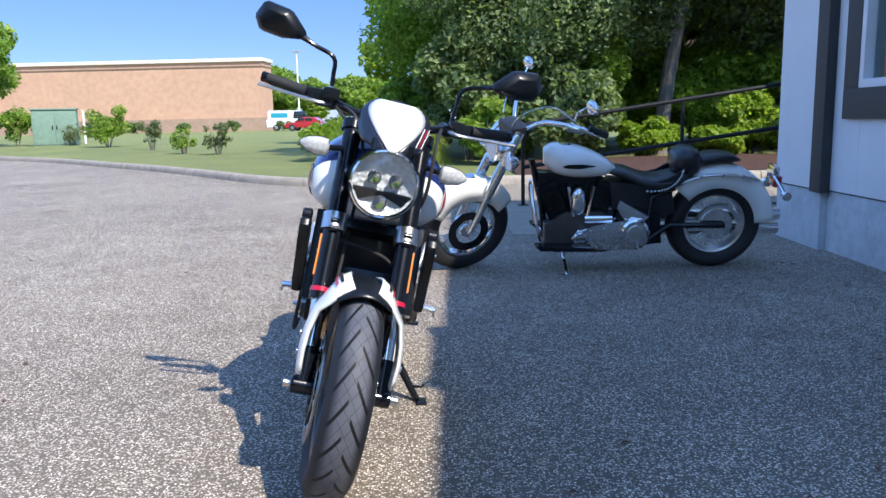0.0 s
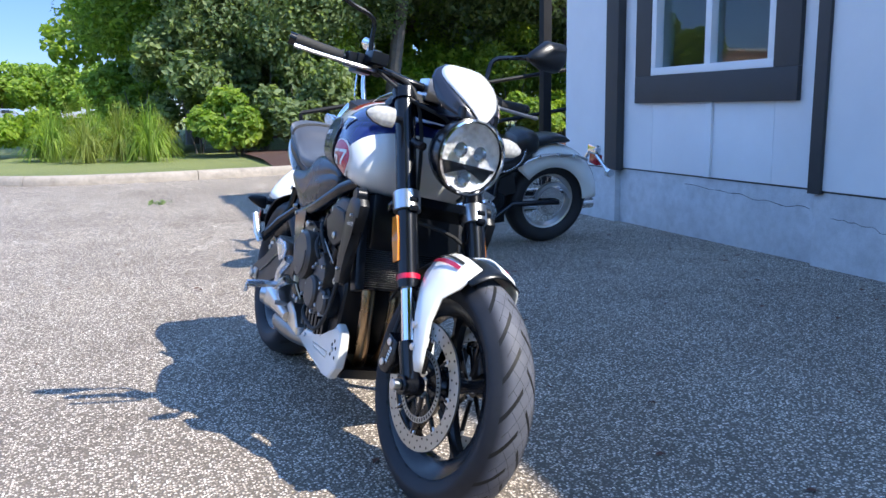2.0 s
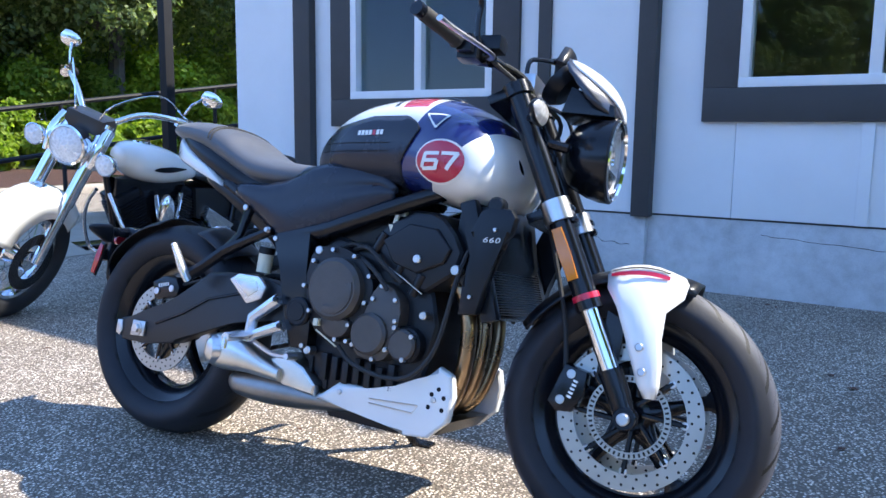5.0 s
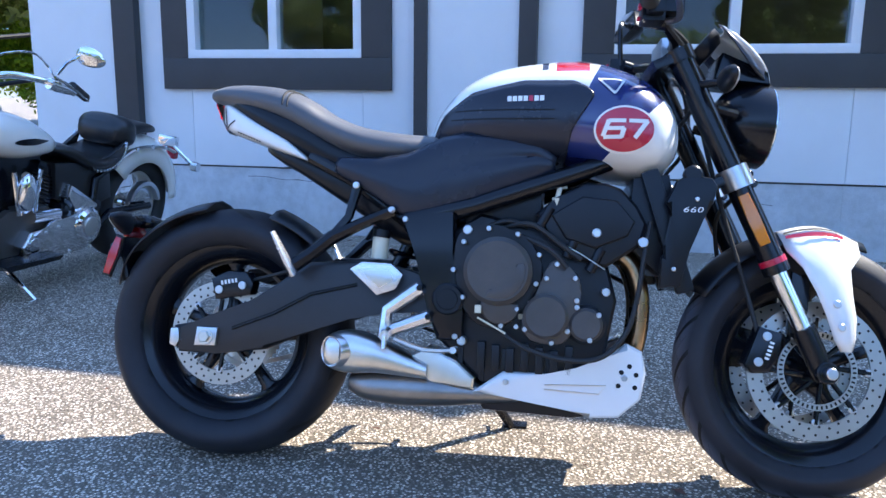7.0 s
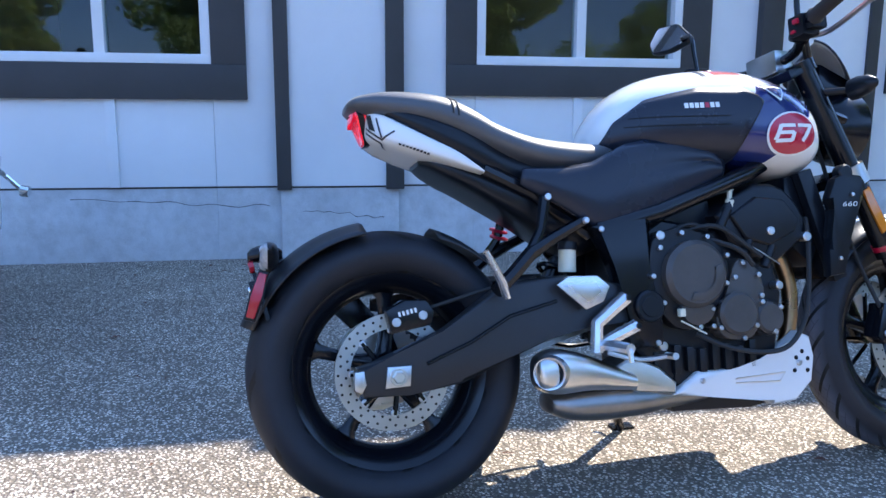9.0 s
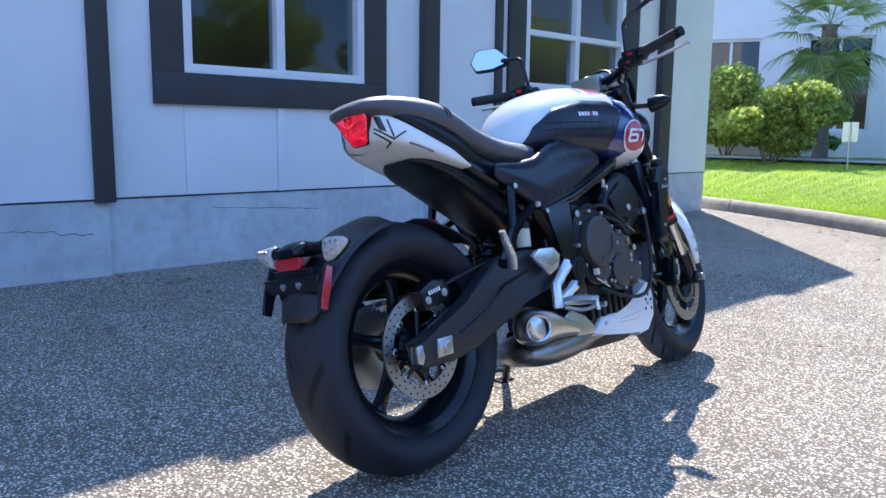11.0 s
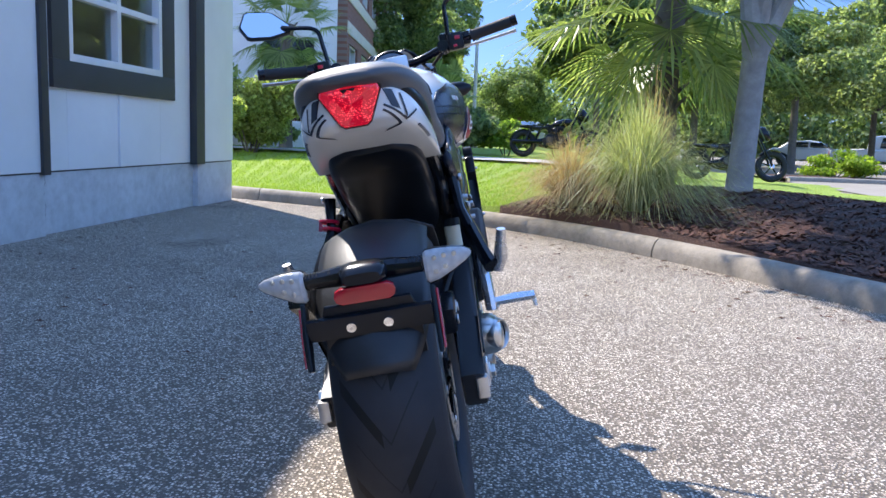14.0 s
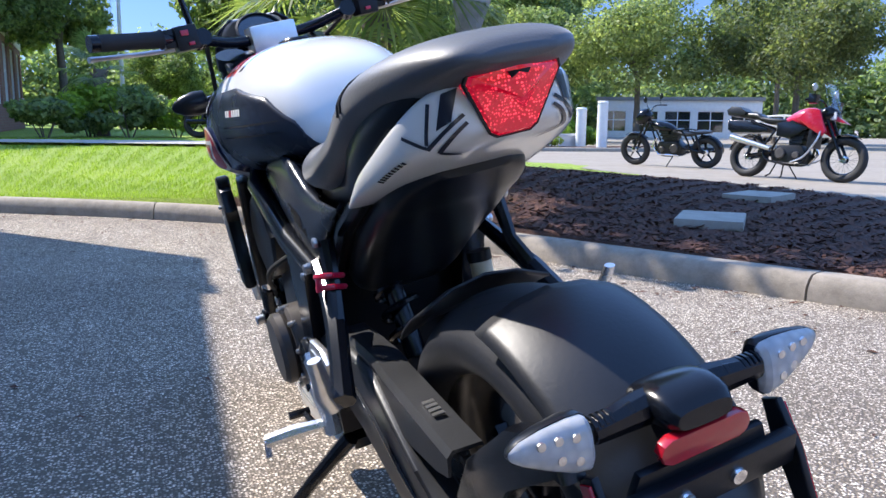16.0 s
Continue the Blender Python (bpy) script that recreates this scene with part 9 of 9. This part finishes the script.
# ---- parked motorcycles across the bed ----
def small_bike(m, style, paint, label, lean=-8):
    top = thing("motorcycle", label, "motorcycle", m @ pose(0, 0, 0, lean, 0, 0), "parked motorcycles")
    adv = style == "adventure"
    wb, rr, fr = (1.53, 0.33, 0.345) if adv else (1.52, 0.31, 0.33)

    def sp_(name, bm, mat, lab="", sm=45):
        return part(name, bm, mat, top, lab, sm)
    spoked_wheel(top, "rear_wheel", 0, rr, 0.075, None, not adv, M_SATIN)
    spoked_wheel(top, "front_wheel", wb, fr, 0.055, Matrix.Translation((0, 0, 0)), not adv, M_SATIN)
    for s in (-1, 1):
        bm = bmesh.new(); tube(bm, [(wb, s * 0.09, fr), (wb - 0.33, s * 0.09, 0.98)], 0.024, 10); sp_("fork_leg", bm, M_SATIN)
        bm = bmesh.new(); tube(bm, [(0, s * 0.10, rr), (0.5, s * 0.10, 0.42)], 0.028, 8); sp_("swingarm", bm, M_SATIN)
        bm = bmesh.new(); tube(bm, spline([(1.2, s * 0.03, 1.04), (1.15, s * 0.15, 1.19), (1.0, s * 0.38, 1.18)], 4), 0.014, 8); sp_("handlebar", bm, M_SATIN)
        bm = bmesh.new(); tube(bm, [(1.08, s * 0.27, 1.18), (1.1, s * 0.3, 1.34)], 0.006, 6); sp_("mirror_stem", bm, M_SATIN)
        bm = bmesh.new(); disc_at(bm, 0, -0.01, 0.01, 0, 0.06, 16, 0.004, Matrix.Translation((1.1, s * 0.34, 1.37)) @ Matrix.Rotation(radians(90), 4, "Z")); sp_("mirror", bm, M_SATIN if not adv else M_ALU)
    bm = bmesh.new(); plate(bm, [(0.46, 0.27), (0.44, 0.42), (0.56, 0.53), (0.92, 0.52), (1.0, 0.40), (0.94, 0.25)], -0.14, 0.14, 0.035); eng = sp_("engine", bm, M_CASE, "black engine")
    for x, z, r in ((0.60, 0.39, 0.085), (0.86, 0.37, 0.055)):
        bm = bmesh.new(); disc_at(bm, x, -0.175, 0.175, z, r, 20, 0.012); part("engine_cover", bm, M_ENGINE, eng)
    for x0, x1 in ((0.74, 0.86), (0.70, 0.56)) if not adv else ((0.80, 0.84),):
        bm = bmesh.new()
        for k in range(8):
            u = k / 7
            x, z = x0 + (x1 - x0) * u, 0.50 + 0.24 * u
            w = 0.085 if k % 2 else 0.105
            box(bm, x - w, x + w, -w - 0.02 * adv, w + 0.02 * adv, z - 0.017, z + 0.019, 0.006)
        part("cylinder", bm, M_CASE, eng, "finned black cylinder")
    for s in (-1, 1):
        bm = bmesh.new(); tube(bm, spline([(1.18, s * 0.04, 0.92), (1.02, s * 0.10, 0.55), (0.94, s * 0.12, 0.26), (0.42, s * 0.13, 0.27), (0.30, s * 0.13, 0.46), (0.45, s * 0.12, 0.74)], 4), 0.018, 8); sp_("frame_tube", bm, M_SATIN)
        bm = bmesh.new(); tube(bm, [(0.45, s * 0.12, 0.74), (0.02, s * 0.13, 0.70 if not adv else 0.90)], 0.015, 8); sp_("subframe_tube", bm, M_SATIN)
        bm = bmesh.new(); tube(bm, [(0.05, s * 0.14, rr + 0.02), (0.16, s * 0.14, 0.66)], [0.03, 0.022], 10); sp_("rear_shock", bm, M_SATIN)
    bm = bmesh.new(); tube(bm, [(0.98, 0.1, 0.6), (1.08, 0.1, 0.42), (0.95, 0.12, 0.26), (0.5, 0.14, 0.25)], 0.025, 8); sp_("header_pipe", bm, M_CHROME)
    bm = bmesh.new(); tube(bm, [(0.45, -0.19, 0.34 if not adv else 0.45), (-0.25, -0.2, 0.32 if not adv else 0.62)], [0.035, 0.055], 12); sp_("muffler", bm, M_ALU if adv else M_SATIN)
    bm = bmesh.new(); tube(bm, [(0.65, 0.1, 0.22), (0.72, 0.25, 0.035 + 0.0)], 0.012, 6); sp_("side_stand", bm, M_SATIN)
    if adv:
        bm = bmesh.new(); hull(bm, [(0.50, 0.86, 0.91, 0.06), (0.62, 0.82, 0.98, 0.11), (0.78, 0.80, 1.08, 0.155), (0.95, 0.80, 1.115, 0.175), (1.10, 0.84, 1.08, 0.15), (1.19, 0.90, 1.03, 0.08)], 20, 2.4, 0.45, 4); sp_("fuel_tank", bm, paint, "red fuel tank", 60)
        bm = bmesh.new(); plate(bm, [(1.22, 0.98), (1.36, 0.90), (1.54, 0.86), (1.40, 0.95), (1.30, 1.02)], -0.06, 0.06, 0.015); sp_("beak", bm, paint, "red front beak")
        bm = bmesh.new(); plate(bm, [(1.24, 1.10), (1.33, 1.08), (1.18, 1.46), (1.13, 1.47)], -0.14, 0.14, 0.01); sp_("windscreen", bm, M_CLEAR, "clear windscreen")
        bm = bmesh.new(); box(bm, 1.02, 1.07, -0.17, 0.17, 0.50, 0.80, 0.01); sp_("radiator", bm, M_CASE)
        bm = bmesh.new(); hull(bm, [(1.04, 0.86, 1.0, 0.08), (1.14, 0.86, 1.10, 0.15), (1.26, 0.90, 1.13, 0.14), (1.36, 0.95, 1.06, 0.08)], 18, 2.6, 0.5, 4); sp_("fairing", bm, M_SATIN, "black headlamp fairing", 60)
        for s in (-1, 1):
            bm = bmesh.new(); plate(bm, [(0.82, 0.92), (1.0, 0.80), (1.24, 0.66), (1.30, 0.74), (1.22, 0.90), (1.16, 1.06), (0.98, 1.08)], s * 0.17, s * 0.215, 0.018); sp_("tank_shroud", bm, paint, "red tank side shroud")
            bm = bmesh.new(); plate(bm, [(0.50, 0.66), (0.50, 0.86), (0.74, 0.90), (0.98, 0.79), (0.86, 0.68), (0.70, 0.62)], s * 0.13, s * 0.175, 0.015); sp_("side_panel", bm, M_SATIN, "black side panel")
            bm = bmesh.new(); tube(bm, [(0.55, s * 0.10, 0.27), (0.50, s * 0.17, 0.06), (0.44, s * 0.20, 0.015)], 0.013, 6); sp_("centre_stand", bm, M_SATIN)
        for s in (-1, 1):
            bm = bmesh.new(); plate(bm, [(1.06, 1.12), (1.18, 1.12), (1.20, 1.25), (1.06, 1.27)], s * 0.30, s * 0.42, 0.02); sp_("hand_guard", bm, M_SATIN)
        bm = bmesh.new(); box(bm, 1.27, 1.36, -0.1, 0.1, 0.92, 1.04, 0.02); sp_("headlight", bm, M_REFL)
        bm = bmesh.new(); hull(bm, [(-0.22, 0.96, 1.03, 0.1), (0.1, 0.92, 1.03, 0.15), (0.22, 0.87, 0.97, 0.16), (0.5, 0.84, 0.94, 0.15), (0.64, 0.86, 0.93, 0.1)], 18, 3, 0.5, 4); sp_("seat", bm, M_LEATHER, "black seat", 60)
        bm = bmesh.new(); plate(bm, [(-0.40, 0.98), (-0.44, 1.06), (-0.36, 1.13), (-0.20, 1.12), (-0.08, 1.04), (-0.10, 0.98)], -0.16, 0.16, 0.03); sp_("luggage_bag", bm, M_LEATHER)
        bm = bmesh.new(); plate(bm, [(-0.30, 0.70), (-0.40, 0.75), (-0.42, 0.92), (-0.1, 0.9), (0.35, 0.82), (0.3, 0.72)], -0.11, 0.11, 0.02); sp_("tail", bm, M_SATIN)
        bm = bmesh.new(); box(bm, -0.45, -0.40, -0.05, 0.05, 0.85, 0.90, 0.01); sp_("tail_lamp", bm, M_REDLENS)
        for s in (-1, 1):
            bm = bmesh.new(); tube(bm, spline([(1.2, s * 0.15, 0.8), (1.22, s * 0.28, 0.6), (1.05, s * 0.26, 0.35), (0.8, s * 0.18, 0.25)], 4), 0.014, 8); sp_("crash_bar", bm, M_ALU)
    else:
        bm = bmesh.new(); hull(bm, [(0.62, 0.72, 0.77, 0.06), (0.75, 0.70, 0.86, 0.13), (0.95, 0.72, 0.91, 0.14), (1.12, 0.78, 0.89, 0.07)], 20, 2.3, 0.45, 4); sp_("fuel_tank", bm, paint, "black fuel tank", 60)
        bm = bmesh.new(); hull(bm, [(-0.1, 0.68, 0.73, 0.09), (0.1, 0.66, 0.74, 0.13), (0.35, 0.62, 0.71, 0.14), (0.66, 0.68, 0.75, 0.09)], 18, 3, 0.5, 4); sp_("seat", bm, M_LEATHER, "black seat", 60)
        bm = bmesh.new(); disc_at(bm, 0.72, -0.21, -0.12, 0.60, 0.075, 20, 0.02); sp_("air_cleaner", bm, M_SATIN)
        bm = bmesh.new(); disc_at(bm, 0, -0.12, 0.0, 0, 0.095, 20, 0.02, Matrix.Translation((1.42, 0, 0.93)) @ Matrix.Rotation(radians(-90), 4, "Z")); sp_("headlight", bm, M_REFL)
        bm = bmesh.new(); hull(bm, [(1.14, 0.94, 1.06, 0.09), (1.24, 0.86, 1.15, 0.16), (1.34, 0.83, 1.14, 0.165), (1.42, 0.85, 1.06, 0.13), (1.46, 0.88, 1.0, 0.08)], 18, 2.4, 0.5, 4); sp_("fairing", bm, M_SATIN, "black headlamp fairing", 60)
    for x, r, a0, a1 in ((0, rr + 0.03, 60, 165), (wb, fr + 0.03, 60, 140)):
        bm = bmesh.new()
        loops = [[Vector((x + (r - 0.02 * u * u) * math.cos(radians(a0 + (a1 - a0) * k / 12)), 0.085 * u, (rr if x == 0 else fr) + (r - 0.02 * u * u) * math.sin(radians(a0 + (a1 - a0) * k / 12)))) for u in (-1, -0.5, 0, 0.5, 1)] for k in range(13)]
        rings(bm, loops, False, False)
        solidify(sp_("mudguard", bm, M_SATIN), 0.006)
    return top


small_bike(on_land(-9.98, -8.26, -62), "cruiser", M_SATIN, "black cruiser motorcycle parked across the mulch bed")
small_bike(on_land(-8.95, -5.99, 107), "adventure", M_REDP, "red adventure motorcycle with crash bars across the bed")
small_bike(on_land(-4.45, -12.0, 178, 0.0), "cruiser", M_SATIN, "black motorcycle parked behind the shade tree")
small_bike(on_land(-0.8, -13.4, 176, 0.0), "cruiser", M_SATIN, "black motorcycle on the far lawn edge")

# posts and planter
for x, y, h in ((-11.6, -18.6, 1.4), (-13.0, -18.3, 1.35), (-13.3, -17.5, 1.55)):
    p = thing("bollard", "white painted wooden bollard post", "bollard", on_land(x, y, 0, 0.0), "white bollards")
    bm = bmesh.new()
    tube(bm, [(0, 0, -0.02), (0, 0, h - 0.04)], 0.17, 16)
    part("shaft", bm, M_WHITE, p)
    bm = bmesh.new()
    lathe(bm, [(0.18, h - 0.04), (0.185, h - 0.01), (0.15, h + 0.03), (0.0001, h + 0.04)], 16, Matrix.Rotation(radians(90), 4, "X"))
    part("cap", bm, M_WHITE, p)
pl = thing("planter", "white square planter box with a low plant", "planter", on_land(-12.6, -18.9, 10, 0.02))
bm = bmesh.new()
rings(bm, [[Vector((sx * w, sy * w, z)) for sx, sy in ((-1, -1), (1, -1), (1, 1), (-1, 1))] for w, z in ((0.34, 0.0), (0.42, 0.45), (0.46, 0.46), (0.46, 0.52), (0.38, 0.52), (0.37, 0.42))])
part("box", bm, M_WHITE, pl, smooth=0)
vs, fs = leaf_cloud([(0, 0, 0.6)], [0.35], 500, 0.06, 0.5)
arrays("plant", vs, fs, M_LEAF2, pl)
lp = thing("light_pole", "tall slim pale parking lot light pole", "light pole", on_land(1.2, -30.0, 0, 0.0))
bm = bmesh.new(); tube(bm, [(0, 0, -0.2), (0, 0, 8)], [0.09, 0.06], 10); part("pole", bm, M_WHITE, lp)
bm = bmesh.new(); tube(bm, [(0, 0, -0.05), (0, 0, 0.7)], 0.22, 14); part("footing", bm, M_WALK, lp)
bm = bmesh.new(); box(bm, -0.1, 0.7, -0.15, 0.15, 7.9, 8.05, 0.03); part("lamp_head", bm, M_CARS, lp)
sg = thing("sign", "small white lawn sign on a thin stake", "sign", on_land(2.6, -8.2, 8, -0.02))
bm = bmesh.new(); tube(bm, [(0, 0, -0.05), (0, 0, 0.75)], 0.012, 6); part("stake", bm, M_CARS, sg)
bm = bmesh.new(); box(bm, -0.11, 0.11, -0.026, -0.013, 0.45, 0.75, 0.003); part("panel", bm, M_WHITE, sg)
# hedge in front of the parked cars south
for i in range(10):
    shrub(-4.5 + i * 1.5, -39.5 - 0.3 * (i % 3), 0.42 if i > 3 else 0.2, 1.0, 1.3, 900, 0.14, M_LEAF2, "clipped green hedge along the far lot", "shrub", "far hedge", 5)

# ---- north: tan building, lawn planting ----
tb = thing("store_building", "long tan stucco store with pale parapet trim", "building", pose(-20.6, 92.5, 0.05, 0, 0, 177.0))
bm = bmesh.new(); box(bm, 0, 95, -4, 0, 1.6, 8.05, 0); part("wall", bm, M_TAN, tb)
bm = bmesh.new(); box(bm, -0.08, 95.1, -4.1, 0.1, -0.2, 1.6, 0); part("plinth", bm, M_TANBASE, tb, "darker block plinth")
bm = bmesh.new(); box(bm, -0.2, 95.2, -4.2, 0.25, 8.05, 8.45, 0.03); part("parapet_trim", bm, M_CREAM, tb, "pale parapet trim")
bm = bmesh.new(); box(bm, -0.1, 95.1, -4.1, 0.12, 7.5, 7.62, 0); part("trim_line", bm, M_TANBASE, tb)
for i, (x, y, r, h, mt) in enumerate(((-21.3, 39.5, 1.1, 2.0, M_LEAF2), (-14.4, 34.0, 1.25, 2.1, M_LEAF2), (-8.0, 24.4, 0.42, 1.05, M_LEAF2), (-6.6, 23.2, 0.5, 1.15, M_GREYLEAF), (-10.6, 28.8, 0.5, 1.3, M_GREYLEAF), (-17.9, 38.0, 0.7, 1.3, M_GREYLEAF), (-20.0, 41, 0.6, 1.2, M_GREYLEAF))):
    shrub(x, y, 0.1, r, h, 2600 if r > 0.8 else 900, 0.09 if r > 0.8 else 0.05, mt, "rounded green shrub on the lawn" if mt is M_LEAF2 else "sparse grey-green young shrub on the lawn", "shrub", "lawn shrubs")
for i in range(8):
    shrub(-44 + i * 5.4, 86.5 - 0.3 * i, 0.1, 1.0, 1.35, 900, 0.16, M_LEAF, "clipped round hedge ball before the store", "shrub", "hedge balls", 5)
ub = thing("utility_cabinet", "green metal utility cabinet on the lawn", "utility cabinet", pose(-19.0, 38.9, 0.1, 0, 0, 20))
bm = bmesh.new(); box(bm, -1.0, 1.0, -0.5, 0.5, 0, 1.75, 0.04); part("body", bm, M_UTIL, ub)
bm = bmesh.new(); box(bm, -1.06, 1.06, -0.56, 0.56, 1.75, 1.82, 0.02); part("lid", bm, M_UTIL, ub)
for s in (-1, 1):
    bm = bmesh.new(); box(bm, s * 0.49 - 0.46, s * 0.49 + 0.46, -0.53, -0.5, 0.08, 1.68, 0.01); d = part("door", bm, M_UTIL, ub)
    bm = bmesh.new(); box(bm, s * 0.1 - 0.02, s * 0.1 + 0.02, -0.57, -0.53, 0.8, 1.0, 0.005); part("handle", bm, M_SATIN, d)
mp = thing("marker_post", "thin white marker post on the lawn", "post", pose(-19.0, 42.0, 0.1))
bm = bmesh.new(); tube(bm, [(0, 0, -0.1), (0, 0, 1.75)], 0.06, 8); part("shaft", bm, M_WHITE, mp)
bm = bmesh.new(); box(bm, -0.07, 0.07, -0.07, 0.07, 1.75, 1.79, 0.01); part("cap", bm, M_WHITE, mp)
np_ = thing("light_pole", "tall pale parking lot light pole", "light pole", pose(-17.5, 98, 0.1))
bm = bmesh.new(); tube(bm, [(0, 0, -0.2), (0, 0, 9.5)], [0.12, 0.08], 8); part("pole", bm, M_WHITE, np_)
bm = bmesh.new(); box(bm, -0.6, 0.6, -0.2, 0.2, 9.4, 9.6, 0.04); part("lamp_head", bm, M_CARS, np_)
tree(-22.8, 38.5, 0.1, 7.0, 2.6, 0.9, 0.16, 9000, 0.16, M_LEAF2, "leafy green tree on the lawn edge")
for x, y, h, sp in ((-27, 127, 10, 5), (-21, 122, 8.5, 5), (-15, 124, 8.5, 5), (-9, 118, 8, 5), (-4, 110, 8.5, 5), (-30, 135, 10, 6)):
    tree(x, y, 0, h, sp, 0.8, 0.2, 5000, 0.4, M_LEAF2, "rounded distant tree beyond the lot", "far trees", (0.2, 0), 16)
tree(-0.6, 30.0, 0.1, 8.5, 3.0, 1.2, 0.18, 12000, 0.17, M_LEAF2, "light green leafy tree on the lawn edge")
for i in range(11):
    x, y = -2.2 + 0.20 * i + 0.25 * math.sin(i * 2.3), 16.6 + 1.1 * math.sin(i * 1.7) - 0.05 * i
    blade_clump(x, y, 0.1, 330, 0.85 + 0.35 * abs(math.sin(i * 1.1)), 0.6, M_STRAWGREEN if i % 2 else M_LEAF2, "tall_grass", "soft tall yellow-green grasses by the lawn", 0.012, 40 + i)
for x, y, r, h in ((-2.6, 18.4, 0.9, 1.0), (-1.2, 18.0, 0.8, 1.1), (-2.2, 20.6, 1.0, 1.1)):
    shrub(x, y, 0.1, r, h, 3500, 0.06, M_LEAF3, "low yellow-green bush among the tall grasses", "shrub", "meadow bushes")

# kerbed island beside the neighbouring lot
ISLE = spline([(-7.6, -15.5, 0), (-8.2, -16.6, 0), (-11.0, -16.9, 0), (-14.2, -16.6, 0), (-16.5, -17.4, 0)], 5)
kerb_run("kerb_island", ISLE, lambda i: Vector((0.1, -1, 0)).normalized(), 0.14, 0.18, "pale concrete kerb of the planted island")
vs, fs = [], []
for p in ISLE:
    for r in (0.17, 1.2, 2.6):
        vs.append((p.x + 0.1 * r, p.y - r, 0.11 + 0.03 * (r == 1.2)))
fs = [(3 * i + j, 3 * i + j + 1, 3 * i + j + 4, 3 * i + j + 3) for i in range(len(ISLE) - 1) for j in range(2)]
arrays("island_bed", vs, fs, M_MULCH, None, "mulched island bed with posts", "structure", "mulch bed", True)

# a fallen sprig
sg2 = thing("leaf_sprig", "small fallen green leaf sprig on the paving", "leaves", Matrix.Translation((-0.6, 9.09, 0.0)))
vs, fs = leaf_cloud([(0, 0, 0.03), (0.09, 0.02, 0.03), (-0.09, -0.02, 0.035)], [0.05, 0.03, 0.03], 18, 0.04, 0.4)
arrays("leaves", [(x, y, max(z, 0.004)) for x, y, z in vs], fs, M_LEAF, sg2)

# dry leaf bits and twigs blown over the paving, thickest along the kerb
vs, fs = [], []
for i in range(420):
    x = -3.0 + 5.4 * RNG.random()
    edge_y = float(np.interp(x, (-3.9, -2.95, -2.3, -1.75, -1.0, 0.0, 1.3, 2.95), (3.1, 1.75, 0.6, -0.45, -1.55, -2.45, -3.3, -4.08)))
    y = edge_y + 0.15 + (0.7 * RNG.random() ** 1.5 if i % 2 else 8.0 * RNG.random())
    a, l = 2 * math.pi * RNG.random(), 0.006 + 0.020 * RNG.random() ** 2
    w = l * (0.15 if RNG.random() < 0.4 else 0.55)
    ca, sa = math.cos(a), math.sin(a)
    k = len(vs)
    for u, v, z in ((-l, 0, 0.0), (0, -w, 0.003), (l, 0, 0.001), (0, w, 0.005)):
        vs.append((x + u * ca - v * sa, y + u * sa + v * ca, 0.004 + z))
    fs.append((k, k + 1, k + 2, k + 3))
arrays("leaf_litter", vs, fs, M_CHIP, None, "brown dry leaf bits and twigs scattered on the paving", "stuff", "leaf litter")
